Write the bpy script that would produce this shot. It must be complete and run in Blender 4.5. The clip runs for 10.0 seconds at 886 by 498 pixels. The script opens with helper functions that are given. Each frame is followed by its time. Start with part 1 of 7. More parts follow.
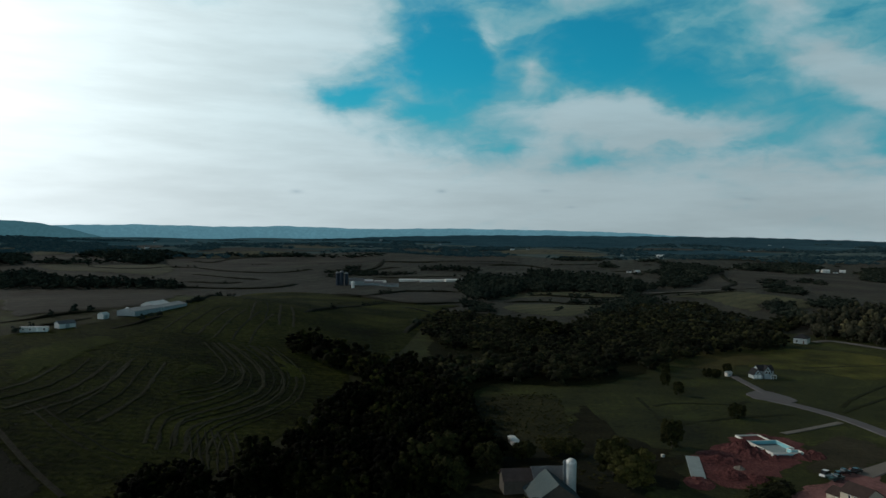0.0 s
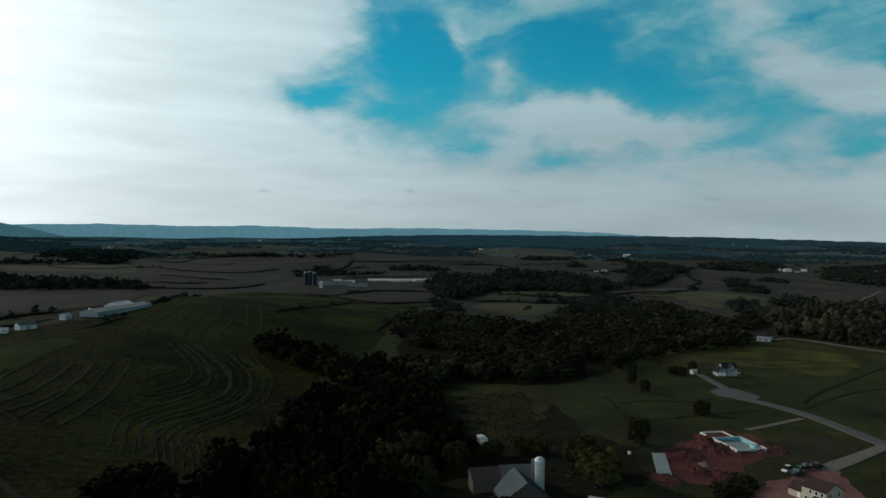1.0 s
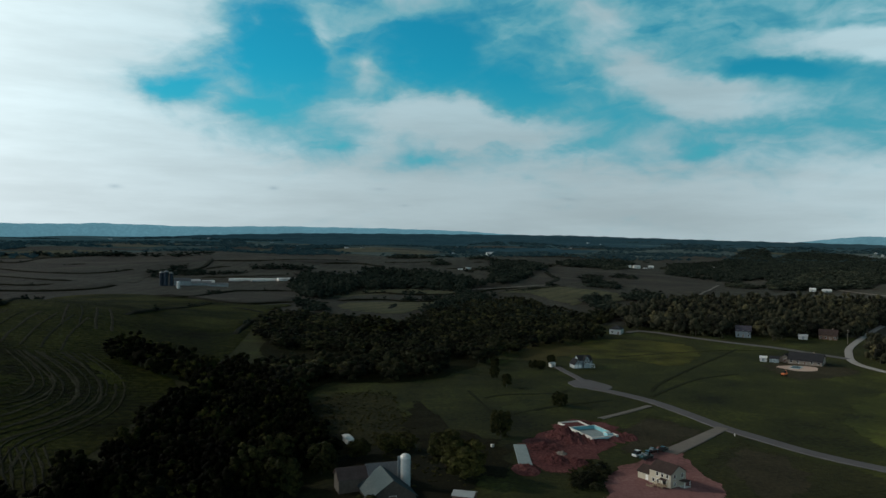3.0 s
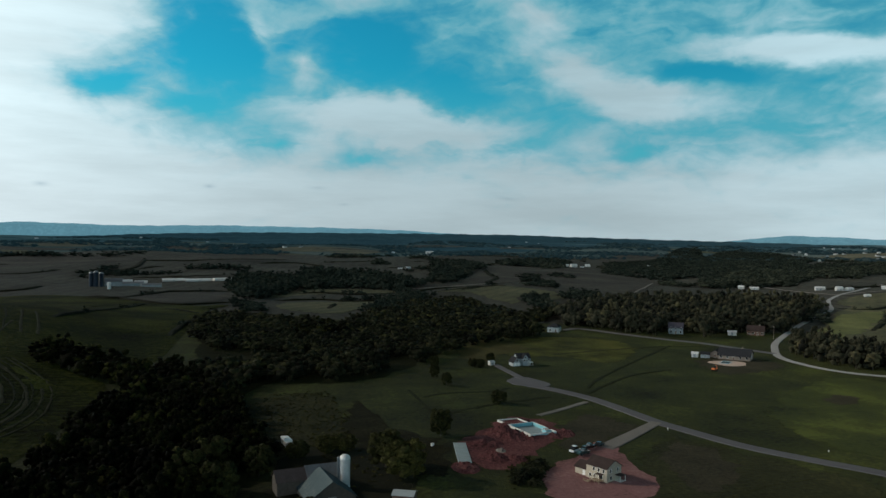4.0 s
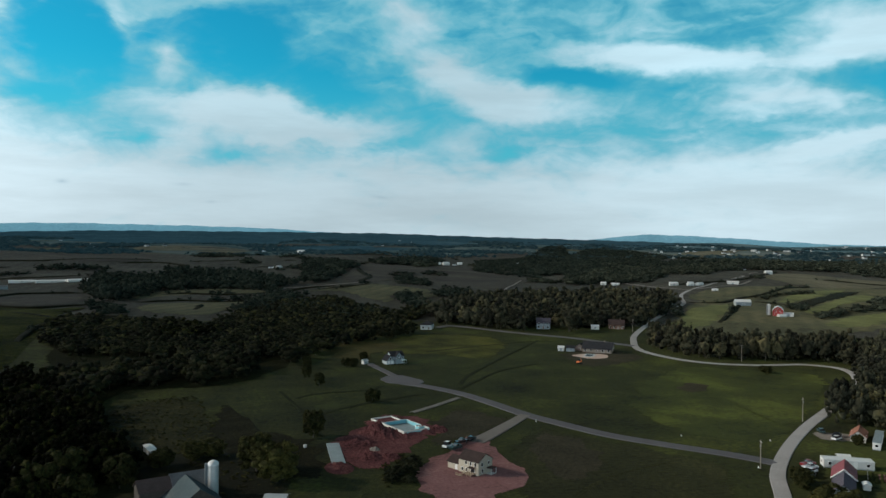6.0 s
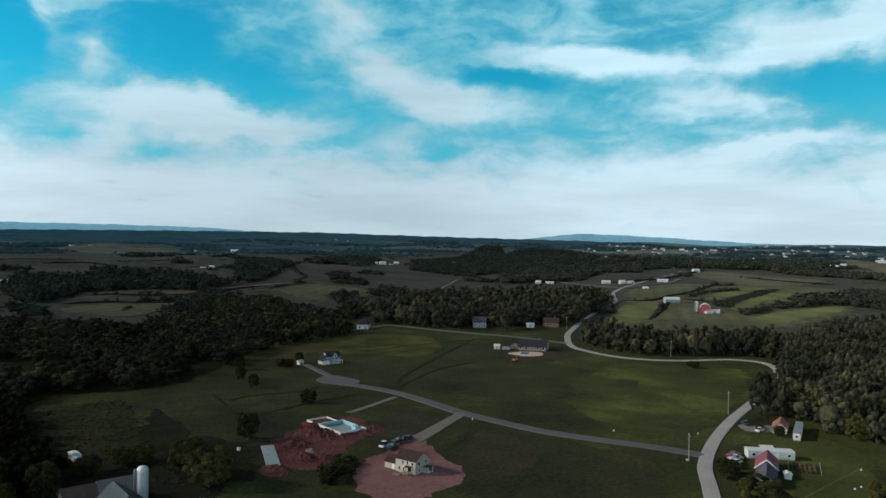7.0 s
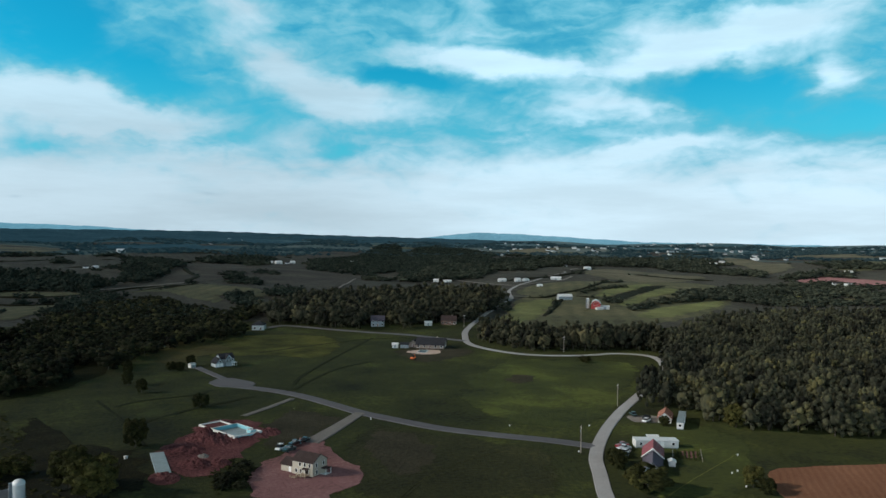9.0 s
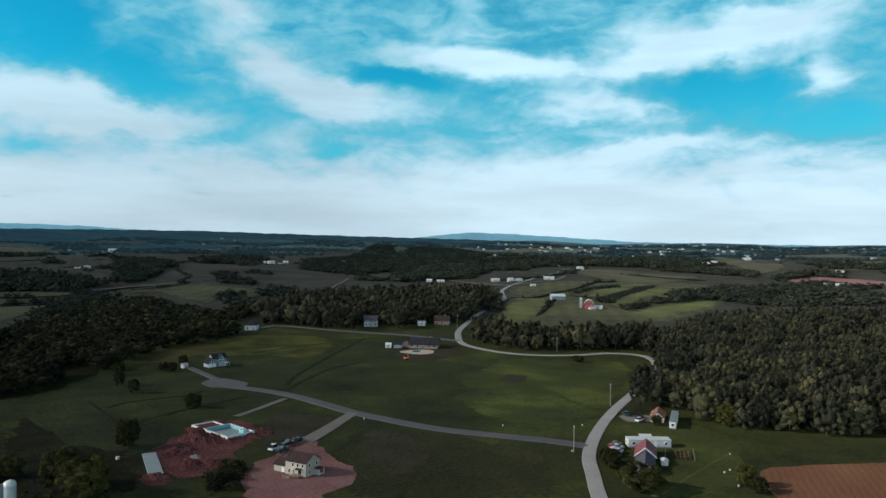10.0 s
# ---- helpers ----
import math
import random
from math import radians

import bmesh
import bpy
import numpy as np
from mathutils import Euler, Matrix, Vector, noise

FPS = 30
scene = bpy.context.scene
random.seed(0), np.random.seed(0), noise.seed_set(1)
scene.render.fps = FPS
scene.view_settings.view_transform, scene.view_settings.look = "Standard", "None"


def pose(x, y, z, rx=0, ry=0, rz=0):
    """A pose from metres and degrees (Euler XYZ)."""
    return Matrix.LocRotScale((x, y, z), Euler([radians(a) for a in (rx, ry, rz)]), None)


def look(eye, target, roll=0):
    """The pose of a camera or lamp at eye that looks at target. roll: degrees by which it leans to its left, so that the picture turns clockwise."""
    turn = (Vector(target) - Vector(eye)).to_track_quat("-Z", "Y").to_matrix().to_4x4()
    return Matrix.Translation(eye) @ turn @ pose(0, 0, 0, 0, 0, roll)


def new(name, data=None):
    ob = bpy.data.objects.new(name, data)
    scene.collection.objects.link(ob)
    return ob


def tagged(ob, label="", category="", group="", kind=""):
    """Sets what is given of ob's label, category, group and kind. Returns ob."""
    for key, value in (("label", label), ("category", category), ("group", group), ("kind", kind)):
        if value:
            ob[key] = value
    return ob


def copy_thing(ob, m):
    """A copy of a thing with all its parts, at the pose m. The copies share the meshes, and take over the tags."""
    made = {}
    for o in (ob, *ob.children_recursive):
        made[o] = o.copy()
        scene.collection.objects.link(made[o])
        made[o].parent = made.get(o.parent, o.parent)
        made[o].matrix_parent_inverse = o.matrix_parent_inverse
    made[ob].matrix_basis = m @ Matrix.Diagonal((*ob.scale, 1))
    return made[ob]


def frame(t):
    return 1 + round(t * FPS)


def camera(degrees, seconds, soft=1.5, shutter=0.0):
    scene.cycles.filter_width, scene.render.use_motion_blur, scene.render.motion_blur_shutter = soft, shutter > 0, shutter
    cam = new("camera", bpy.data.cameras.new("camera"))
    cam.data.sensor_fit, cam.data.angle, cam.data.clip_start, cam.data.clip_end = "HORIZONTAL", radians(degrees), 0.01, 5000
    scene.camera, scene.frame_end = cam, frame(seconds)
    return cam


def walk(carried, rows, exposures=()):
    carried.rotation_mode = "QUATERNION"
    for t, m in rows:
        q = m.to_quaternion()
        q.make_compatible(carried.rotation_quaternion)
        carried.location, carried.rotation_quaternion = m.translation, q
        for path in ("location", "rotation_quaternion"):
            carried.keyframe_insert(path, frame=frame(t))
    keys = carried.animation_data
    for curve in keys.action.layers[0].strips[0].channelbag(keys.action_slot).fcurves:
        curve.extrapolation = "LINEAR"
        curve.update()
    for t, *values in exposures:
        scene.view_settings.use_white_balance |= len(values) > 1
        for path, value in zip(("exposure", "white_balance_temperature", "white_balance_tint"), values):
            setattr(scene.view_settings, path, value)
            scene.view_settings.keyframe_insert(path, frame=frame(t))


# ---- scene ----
# The camera hangs still over the valley at seventy metres and turns to the right.
cam = camera(60.0, 10.0)
EYE = 70.0
TURNS = ((0.0, 5.45), (0.5, 5.11), (1.0, 3.13), (1.5, 0.42), (2.0, -2.0), (2.5, -4.52), (4.0, -11.38), (4.5, -13.8),
         (5.0, -16.28), (5.5, -18.54), (7.0, -25.55), (7.5, -27.92), (8.0, -30.3), (8.5, -32.36), (9.0, -33.15),
         (9.5, -33.47), (10.0, -33.66))
walk(cam, [(t, pose(0, 0, EYE, 90, 0, yaw) @ pose(0, 0, 0, -0.8, 0, 0.7)) for t, yaw in TURNS],
     exposures=((0.0, -0.6, 6300, 8), (2.5, -0.48, 6300, 8), (5.0, -0.16, 6250, 9), (7.5, 0.05, 6050, 10), (10.0, 0.1, 5950, 10)))

# ---- sky and sun ----
SUN_LEFT, SUN_UP = 64.0, 25.0   # degrees to the left of the first view, and above the horizon
world = bpy.data.worlds.new("world")
scene.world = world
world.use_nodes = True
WT = world.node_tree
WT.nodes.clear()


def wn(kind, **values):
    node = WT.nodes.new(kind)
    for key, value in values.items():
        setattr(node, key, value)
    return node


def wmath(op, a, b=None, c=None, clamp=False):
    node = wn("ShaderNodeMath", operation=op, use_clamp=clamp)
    for slot, value in zip(node.inputs, (a, b, c)):
        if value is None:
            continue
        if isinstance(value, (int, float)):
            slot.default_value = value
        else:
            WT.links.new(value, slot)
    return node.outputs[0]


def wmix(factor, a, b, blend="MIX"):
    node = wn("ShaderNodeMix", data_type="RGBA", blend_type=blend)
    for slot, value in zip((node.inputs[0], node.inputs[6], node.inputs[7]), (factor, a, b)):
        if isinstance(value, (int, float)):
            slot.default_value = value
        elif isinstance(value, tuple):
            slot.default_value = (*value, 1)
        else:
            WT.links.new(value, slot)
    return node.outputs[2]


def wstep(value, low, high, a=0.0, b=1.0):
    node = wn("ShaderNodeMapRange", interpolation_type="SMOOTHSTEP")
    WT.links.new(value, node.inputs[0])
    for i, v in zip((1, 2, 3, 4), (low, high, a, b)):
        node.inputs[i].default_value = v
    return node.outputs[0]


def wvec(x, y, z=0.0):
    node = wn("ShaderNodeCombineXYZ")
    for slot, value in zip(node.inputs, (x, y, z)):
        if isinstance(value, (int, float)):
            slot.default_value = value
        else:
            WT.links.new(value, slot)
    return node.outputs[0]


def wnoise(vector, scale, detail, rough, distortion=0.0):
    node = wn("ShaderNodeTexNoise", noise_dimensions="3D")
    WT.links.new(vector, node.inputs["Vector"])
    for key, v in (("Scale", scale), ("Detail", detail), ("Roughness", rough), ("Distortion", distortion)):
        node.inputs[key].default_value = v
    return node.outputs["Fac"]


split = wn("ShaderNodeSeparateXYZ")
WT.links.new(wn("ShaderNodeTexCoord").outputs["Generated"], split.inputs[0])
LEFT = wmath("MULTIPLY", wmath("ARCTAN2", wmath("MULTIPLY", split.outputs[0], -1.0), split.outputs[1]), 57.2958)
UP = wmath("MULTIPLY", wmath("ARCSINE", split.outputs[2]), 57.2958)
FLAT = wvec(LEFT, UP)
# the wind draws the thin clouds out into soft torn veils
torn = wvec(wmath("MULTIPLY", LEFT, 0.6), UP)
push_a = wmath("MULTIPLY", wmath("SUBTRACT", wnoise(torn, 0.22, 5, 0.55), 0.5), 6.5)
push_b = wmath("MULTIPLY", wmath("SUBTRACT", wnoise(wvec(wmath("MULTIPLY", LEFT, 0.6), UP, 7.3), 0.22, 5, 0.55), 0.5), 4.5)
WARPED = wvec(wmath("ADD", LEFT, push_a), wmath("ADD", UP, push_b))


def cloud_lobe(total, left, up, wide, tall, lean, amount, on=None):
    """One soft bank of cloud, or with a negative amount one hole in the veil, in degrees of the sky."""
    place = wn("ShaderNodeMapping", vector_type="TEXTURE")
    WT.links.new(on or WARPED, place.inputs[0])
    place.inputs[1].default_value = (left, up, 0)
    place.inputs[2].default_value = (0, 0, radians(lean))
    place.inputs[3].default_value = (wide, tall, 1)
    ball = wn("ShaderNodeTexGradient", gradient_type="QUADRATIC_SPHERE")
    WT.links.new(place.outputs[0], ball.inputs[0])
    return wmath("MULTIPLY_ADD", ball.outputs["Fac"], amount * (1.55 if amount > 0 else 1.1), total)


drawn = wvec(wmath("MULTIPLY_ADD", UP, 0.22, wmath("MULTIPLY", wmath("ADD", LEFT, push_a), 0.34)), wmath("ADD", UP, push_b), 3.1)
cover = wmath("ADD", 0.40, wmath("MULTIPLY", wmath("SUBTRACT", wnoise(torn, 0.30, 6, 0.52, 0.6), 0.5), 0.75))
cover = wmath("ADD", cover, wmath("MULTIPLY", wmath("SUBTRACT", wnoise(drawn, 0.50, 5, 0.52, 0.8), 0.5), 0.68))
cover = wmath("ADD", cover, wmath("MULTIPLY", wmath("SUBTRACT", wnoise(wvec(wmath("MULTIPLY", LEFT, 0.5), UP, 1.7), 1.0, 7, 0.55, 1.0), 0.5), 0.22))
LOBES_A = (
    (30.9, 11.2, 26.2, 13.9, -0, 1.0),
    (24.5, 4.6, 29.5, 8.0, -0, 0.75),
    (15.3, 14.7, 11.0, 5.9, -20, 0.5),
    (12.5, 10.0, 4.2, 2.3, 10, -0.8),
    (5.3, 13.0, 8.4, 6.3, -0, -0.8),
    (6.8, 9.0, 6.3, 2.1, -5, -0.4),
    (2.3, 14.6, 2.1, 5.5, -20, 0.32),
    (-1.3, 12.6, 2.5, 2.5, 30, 0.3),
    (-4.8, 8.7, 11.8, 3.0, 8, 0.45),
    (1.2, 6.7, 3.8, 1.5, -0, -0.3),
    (-4.7, 5.8, 5.1, 1.3, -8, -0.22),
    (-6.4, 14.9, 11.0, 3.8, -10, -0.35),
    (-12.1, 10.5, 7.2, 2.5, 8, -0.55),
)
LOBES_B = (
    (-30.2, 11.3, 6.3, 1.6, 5, -0.7),
    (-6.3, 12.5, 10.1, 3.8, 15, -0.45),
    (-37.6, 10.5, 6.8, 1.7, -0, -0.35),
    (-54.6, 10.4, 9.7, 3.2, 5, -0.75),
    (-60.6, 7.6, 5.9, 1.9, -0, -0.4),
    (-36.3, 12.9, 12.7, 1.7, 4, 0.75),
    (-52.8, 14.1, 17.7, 2.6, -12, 0.75),
    (-26.2, 9.7, 8.6, 2.2, 12, 0.6),
    (-10.4, 8.4, 11.0, 3.2, 8, 0.5),
    (-21.2, 11.8, 7.0, 3.0, 35, 0.45),
    (-48.1, 6.4, 10.0, 1.2, -10, 0.55),
    (-24.8, 6.4, 5.9, 1.1, -0, -0.35),
    (-5.0, 5.8, 5.1, 1.3, -0, -0.2),
    (-17.4, 15.5, 8.4, 3.0, 20, 0.2),
    (-45.5, 9.7, 9.3, 2.4, 0, 0.4),
    (-60.0, 11.0, 2.5, 2.5, -60, 0.4),
)
for lobe in LOBES_A + LOBES_B:
    cover = cloud_lobe(cover, *lobe)
low_bank = wstep(UP, 2.5, 8.5, 0.6, 0.0)
cover = wmath("ADD", cover, low_bank)
veil = wstep(cover, -0.10, 1.12)
sky = wn("ShaderNodeTexSky", sky_type="NISHITA", sun_disc=False, sun_elevation=radians(SUN_UP), sun_rotation=radians(-SUN_LEFT),
         altitude=200.0, air_density=1.0, dust_density=0.6, ozone_density=3.0)
blue = wmix(1.0, sky.outputs[0], (0.0125, 0.118, 0.116), "MULTIPLY")
blue = wmix(wstep(UP, 4.0, 13.0, 0.6, 0.0), blue, (0.13, 0.50, 0.60))
near_sun = wmath("POWER", wmath("MULTIPLY_ADD", LEFT, 1 / 85, 0.47, clamp=True), 4.2)
cloud_tone = wmix(near_sun, (0.56, 0.76, 0.82), (2.3, 2.4, 2.35))
haze_tone = wmix(near_sun, (0.57, 0.70, 0.735), (1.9, 2.0, 2.0))
cloud_tone = wmix(wstep(UP, 1.0, 10.0), haze_tone, cloud_tone)
# thin cloud lets the blue through
thin_tone = wmix(near_sun, (0.125, 0.470, 0.575), (1.6, 1.9, 2.0))
shade = wstep(wnoise(wvec(wmath("MULTIPLY", LEFT, 0.16), UP, 9.0), 0.45, 7, 0.6), 0.28, 0.72, 0.91, 1.08)
dim = wmath("MULTIPLY", shade, wmath("ADD", wstep(LEFT, -42.0, -22.0, 1.10, 0.88), wstep(LEFT, -8.0, 12.0, 0.0, 0.13)))
cloud_tone = wmix(1.0, cloud_tone, wvec(dim, dim, dim), "MULTIPLY")
# high overhead, and behind, the sky is a thin dull grey
seen = wmix(wstep(UP, 19.0, 34.0), wmix(wstep(veil, 0.26, 0.98), wmix(wstep(veil, 0.0, 0.5), blue, thin_tone), cloud_tone), (0.046, 0.040, 0.048))
# a few small dark shreds of cloud low over the ridge
shred = wmath("ADD", 0.0, 0.0)
for lobe in (
    (16.3, 3.3, 0.9, 0.3, -0, 0.9),
    (5.6, 3.5, 0.7, 0.3, -0, 0.9),
    (-2.1, 3.6, 1.4, 0.3, -0, 0.5),
    (-4.0, 2.4, 0.8, 0.2, -0, 0.5),
    (-16.1, 3.0, 1.5, 0.3, 8, 0.5),
):
    shred = cloud_lobe(shred, *lobe, on=FLAT)
shred = wmath("MULTIPLY", shred, 0.42, clamp=True)
seen = wmix(shred, seen, wmix(1.0, seen, (0.55, 0.62, 0.68), "MULTIPLY"))
back = wn("ShaderNodeBackground")
WT.links.new(seen, back.inputs[0])
back.inputs[1].default_value = 1.0
WT.links.new(back.outputs[0], wn("ShaderNodeOutputWorld").inputs[0])

sun = new("sun", bpy.data.lights.new("sun", "SUN"))
sun.data.energy, sun.data.angle, sun.data.color = 3.2, radians(2.0), (1.0, 0.87, 0.70)
SUN_WAY = Vector((-math.sin(radians(SUN_LEFT)) * math.cos(radians(SUN_UP)), math.cos(radians(SUN_LEFT)) * math.cos(radians(SUN_UP)), math.sin(radians(SUN_UP))))
sun.matrix_basis = look(SUN_WAY * 300, (0, 0, 0))

# ---- materials ----
def material(name, tones, rough=0.9, scale=1.0, bump=0.3, metal=0.0, island=0.0, stripes=None, attribute="", spec=0.3, fine=9.0, spread=0.4, grain=0.55):
    """A surface whose tones drift at two sizes: patches of about 1/scale metres and a grain fine times smaller."""
    m = bpy.data.materials.new(name)
    m.use_nodes = True
    nt = m.node_tree
    sh = nt.nodes["Principled BSDF"]

    def add(kind, **values):
        node = nt.nodes.new(kind)
        for key, value in values.items():
            setattr(node, key, value)
        return node

    def link(a, b):
        nt.links.new(a, b)
    place = add("ShaderNodeNewGeometry").outputs["Position"] if not island else add("ShaderNodeTexCoord").outputs["Object"]
    big, small = add("ShaderNodeTexNoise"), add("ShaderNodeTexNoise")
    for node, s, d in ((big, scale, 5.0), (small, scale * fine, 6.0)):
        link(place, node.inputs["Vector"])
        node.inputs["Scale"].default_value, node.inputs["Detail"].default_value, node.inputs["Roughness"].default_value = s, d, 0.6
    ramp = add("ShaderNodeValToRGB")
    ramp.color_ramp.interpolation = "EASE"
    stops = ramp.color_ramp.elements
    for i, tone in enumerate(tones):
        at = 0.5 + spread * (i / max(1, len(tones) - 1) - 0.5)
        stop = stops[i] if i < 2 else stops.new(at)
        stop.position, stop.color = at, (*tone, 1)
    if len(tones) == 1:
        stops[1].position, stops[1].color = 0.7, (*[v * 0.85 for v in tones[0]], 1)
    drift = add("ShaderNodeMath", operation="MULTIPLY_ADD")
    link(small.outputs["Fac"], drift.inputs[0])
    drift.inputs[1].default_value = grain
    half = add("ShaderNodeMath", operation="MULTIPLY")
    link(big.outputs["Fac"], half.inputs[0])
    half.inputs[1].default_value = 1.0 - grain
    link(half.outputs[0], drift.inputs[2])
    fac = drift.outputs[0]
    if stripes:
        width, angle, share = stripes
        turn = add("ShaderNodeVectorRotate", rotation_type="Z_AXIS")
        link(place, turn.inputs["Vector"])
        turn.inputs["Angle"].default_value = radians(angle)
        wave = add("ShaderNodeTexWave", wave_type="BANDS", bands_direction="X", wave_profile="SIN")
        link(turn.outputs[0], wave.inputs["Vector"])
        wave.inputs["Scale"].default_value = 0.314 / width
        wave.inputs["Distortion"].default_value, wave.inputs["Detail"].default_value, wave.inputs["Detail Scale"].default_value = 3.0, 3.0, 0.6
        off = add("ShaderNodeMath", operation="MULTIPLY_ADD")
        link(wave.outputs["Fac"], off.inputs[0])
        off.inputs[1].default_value = share
        low = add("ShaderNodeMath", operation="SUBTRACT")
        link(fac, low.inputs[0])
        low.inputs[1].default_value = share / 2
        link(low.outputs[0], off.inputs[2])
        fac = off.outputs[0]
    if attribute:
        a = add("ShaderNodeAttribute", attribute_name=attribute)
        both = add("ShaderNodeMath", operation="MULTIPLY_ADD")
        link(a.outputs["Fac"], both.inputs[0])
        both.inputs[1].default_value = 0.42
        low = add("ShaderNodeMath", operation="SUBTRACT")
        link(fac, low.inputs[0])
        low.inputs[1].default_value = 0.21
        link(low.outputs[0], both.inputs[2])
        fac = both.outputs[0]
    if island:
        which = add("ShaderNodeNewGeometry") if attribute else add("ShaderNodeObjectInfo")
        both = add("ShaderNodeMath", operation="MULTIPLY_ADD")
        link(which.outputs["Random Per Island" if attribute else "Random"], both.inputs[0])
        both.inputs[1].default_value = island
        low = add("ShaderNodeMath", operation="SUBTRACT")
        link(fac, low.inputs[0])
        low.inputs[1].default_value = island / 2
        link(low.outputs[0], both.inputs[2])
        fac = both.outputs[0]
    link(fac, ramp.inputs["Fac"])
    link(ramp.outputs["Color"], sh.inputs["Base Color"])
    sh.inputs["Roughness"].default_value, sh.inputs["Metallic"].default_value = rough, metal
    sh.inputs["Specular IOR Level"].default_value = spec
    sh.inputs["Diffuse Roughness"].default_value = 1.0 if rough > 0.85 else 0.0
    if bump:
        relief = add("ShaderNodeBump")
        relief.inputs["Strength"].default_value, relief.inputs["Distance"].default_value = bump, 0.6 / (scale * fine)
        link(small.outputs["Fac"], relief.inputs["Height"])
        link(relief.outputs["Normal"], sh.inputs["Normal"])
    return m


LAWN = material("mown_grass", [(0.0125, 0.0137, 0.0080), (0.0278, 0.0316, 0.0114), (0.0545, 0.0620, 0.0160)], 0.95, 0.026, 0.5, fine=22, spec=0.05, spread=0.28, grain=0.4)
LUSH = material("lush_grass", [(0.0165, 0.0190, 0.0098), (0.0370, 0.0440, 0.0138), (0.0710, 0.0830, 0.0195)], 0.95, 0.022, 0.5, fine=24, spec=0.05, spread=0.28, grain=0.3)
WORN = material("worn_brown_ground", [(0.0200, 0.0175, 0.0115), (0.0340, 0.0300, 0.0180), (0.0520, 0.0450, 0.0270)], 0.95, 0.05, 0.6, fine=14, spec=0.05, spread=0.28)
LOT_GRASS = material("thin_dark_grass", [(0.0125, 0.0128, 0.0068), (0.0255, 0.0262, 0.0112), (0.0440, 0.0445, 0.0160)], 0.95, 0.035, 0.6, fine=18, spec=0.05, spread=0.3)
ROUGH_GRASS = material("rough_grass", [(0.0105, 0.0108, 0.0046), (0.0235, 0.0235, 0.0084), (0.0460, 0.0440, 0.0140)], 0.95, 0.06, 0.8, fine=12, spec=0.05, spread=0.26)
RANK = material("rank_brown_weeds", [(0.0055, 0.0052, 0.0030), (0.0150, 0.0140, 0.0070), (0.0300, 0.0275, 0.0120)], 0.95, 0.07, 0.8, fine=14, spec=0.03, spread=0.3)
DRY = material("sunburnt_grass", [(0.0300, 0.0270, 0.0100), (0.0520, 0.0450, 0.0150), (0.0780, 0.0660, 0.0220)], 0.95, 0.035, 0.6, fine=18, spec=0.05, spread=0.28)
DITCH = material("rank_grass", [(0.0112, 0.0128, 0.0056), (0.024, 0.0256, 0.0096)], 0.95, 0.1, 0.7, spec=0.05)
PATCHY = material("patchy_lawn", [(0.0252, 0.0269, 0.00756), (0.0504, 0.0512, 0.0118), (0.0798, 0.0756, 0.0168)], 0.95, 0.035, 0.5, fine=18, spec=0.05, spread=0.2, grain=0.3)
WEED = material("weed_leaves", [(0.0170, 0.0180, 0.0064), (0.0340, 0.0345, 0.0105), (0.0600, 0.0570, 0.0165)], 0.95, 0.05, 0.0, island=0.14, attribute="tree_tint", spec=0.05)
YELLOW_GRASS = material("dry_grass", [(0.0647, 0.0637, 0.0176), (0.116, 0.11, 0.0282), (0.158, 0.143, 0.0396)], 0.95, 0.05, 0.5, fine=16, spec=0.05)
HAY = material("hay_stubble", [(0.0042, 0.0058, 0.0013), (0.0135, 0.0170, 0.0026), (0.0320, 0.0370, 0.0052), (0.0620, 0.0640, 0.0105)], 0.95, 0.014, 0.8, stripes=(5.0, 62.0, 0.035), fine=26, spec=0.02, spread=0.26, grain=0.4)
HILL_GREEN = material("green_hill_growth", [(0.0140, 0.0190, 0.0030), (0.0400, 0.0480, 0.0065), (0.0800, 0.0830, 0.0120)], 0.95, 0.03, 0.7, fine=18, spec=0.02, spread=0.3)
SWATH = material("cut_hay", [(0.010, 0.011, 0.005), (0.030, 0.030, 0.013), (0.062, 0.060, 0.030)], 0.95, 0.07, 0.7, spec=0.05)
SOY = material("dry_crop", [(0.0225, 0.0225, 0.0185), (0.0415, 0.0405, 0.0325), (0.0650, 0.0620, 0.0490)], 0.95, 0.010, 0.4, stripes=(24.0, 8.0, 0.06), fine=18, spec=0.05, spread=0.28)
OLIVE = material("olive_crop", [(0.0360, 0.0370, 0.0230), (0.0640, 0.0640, 0.0360), (0.0960, 0.0910, 0.0500)], 0.95, 0.010, 0.4, stripes=(18.0, 40.0, 0.06), fine=18, spec=0.05, spread=0.26, grain=0.4)
STRIP = material("green_crop", [(0.0559, 0.0619, 0.0271), (0.0905, 0.0991, 0.0397), (0.125, 0.13, 0.0524)], 0.95, 0.02, 0.4, fine=20, spec=0.05, spread=0.26, grain=0.35)
VERGE = material("field_verge", [(0.008, 0.0088, 0.0048), (0.016, 0.016, 0.008)], 0.95, 0.1, 0.6, spec=0.05)
WORNFIELD = material("dull_stubble", [(0.0225, 0.0212, 0.0182), (0.0425, 0.0388, 0.0318), (0.0660, 0.0600, 0.0465)], 0.95, 0.010, 0.4, stripes=(20.0, 70.0, 0.05), fine=18, spec=0.05, spread=0.28, grain=0.4)
STRAW = material("straw_field", [(0.0480, 0.0470, 0.0320), (0.0780, 0.0740, 0.0490), (0.1080, 0.1000, 0.0650)], 0.95, 0.014, 0.4, stripes=(16.0, 30.0, 0.05), fine=18, spec=0.05, spread=0.26, grain=0.4)
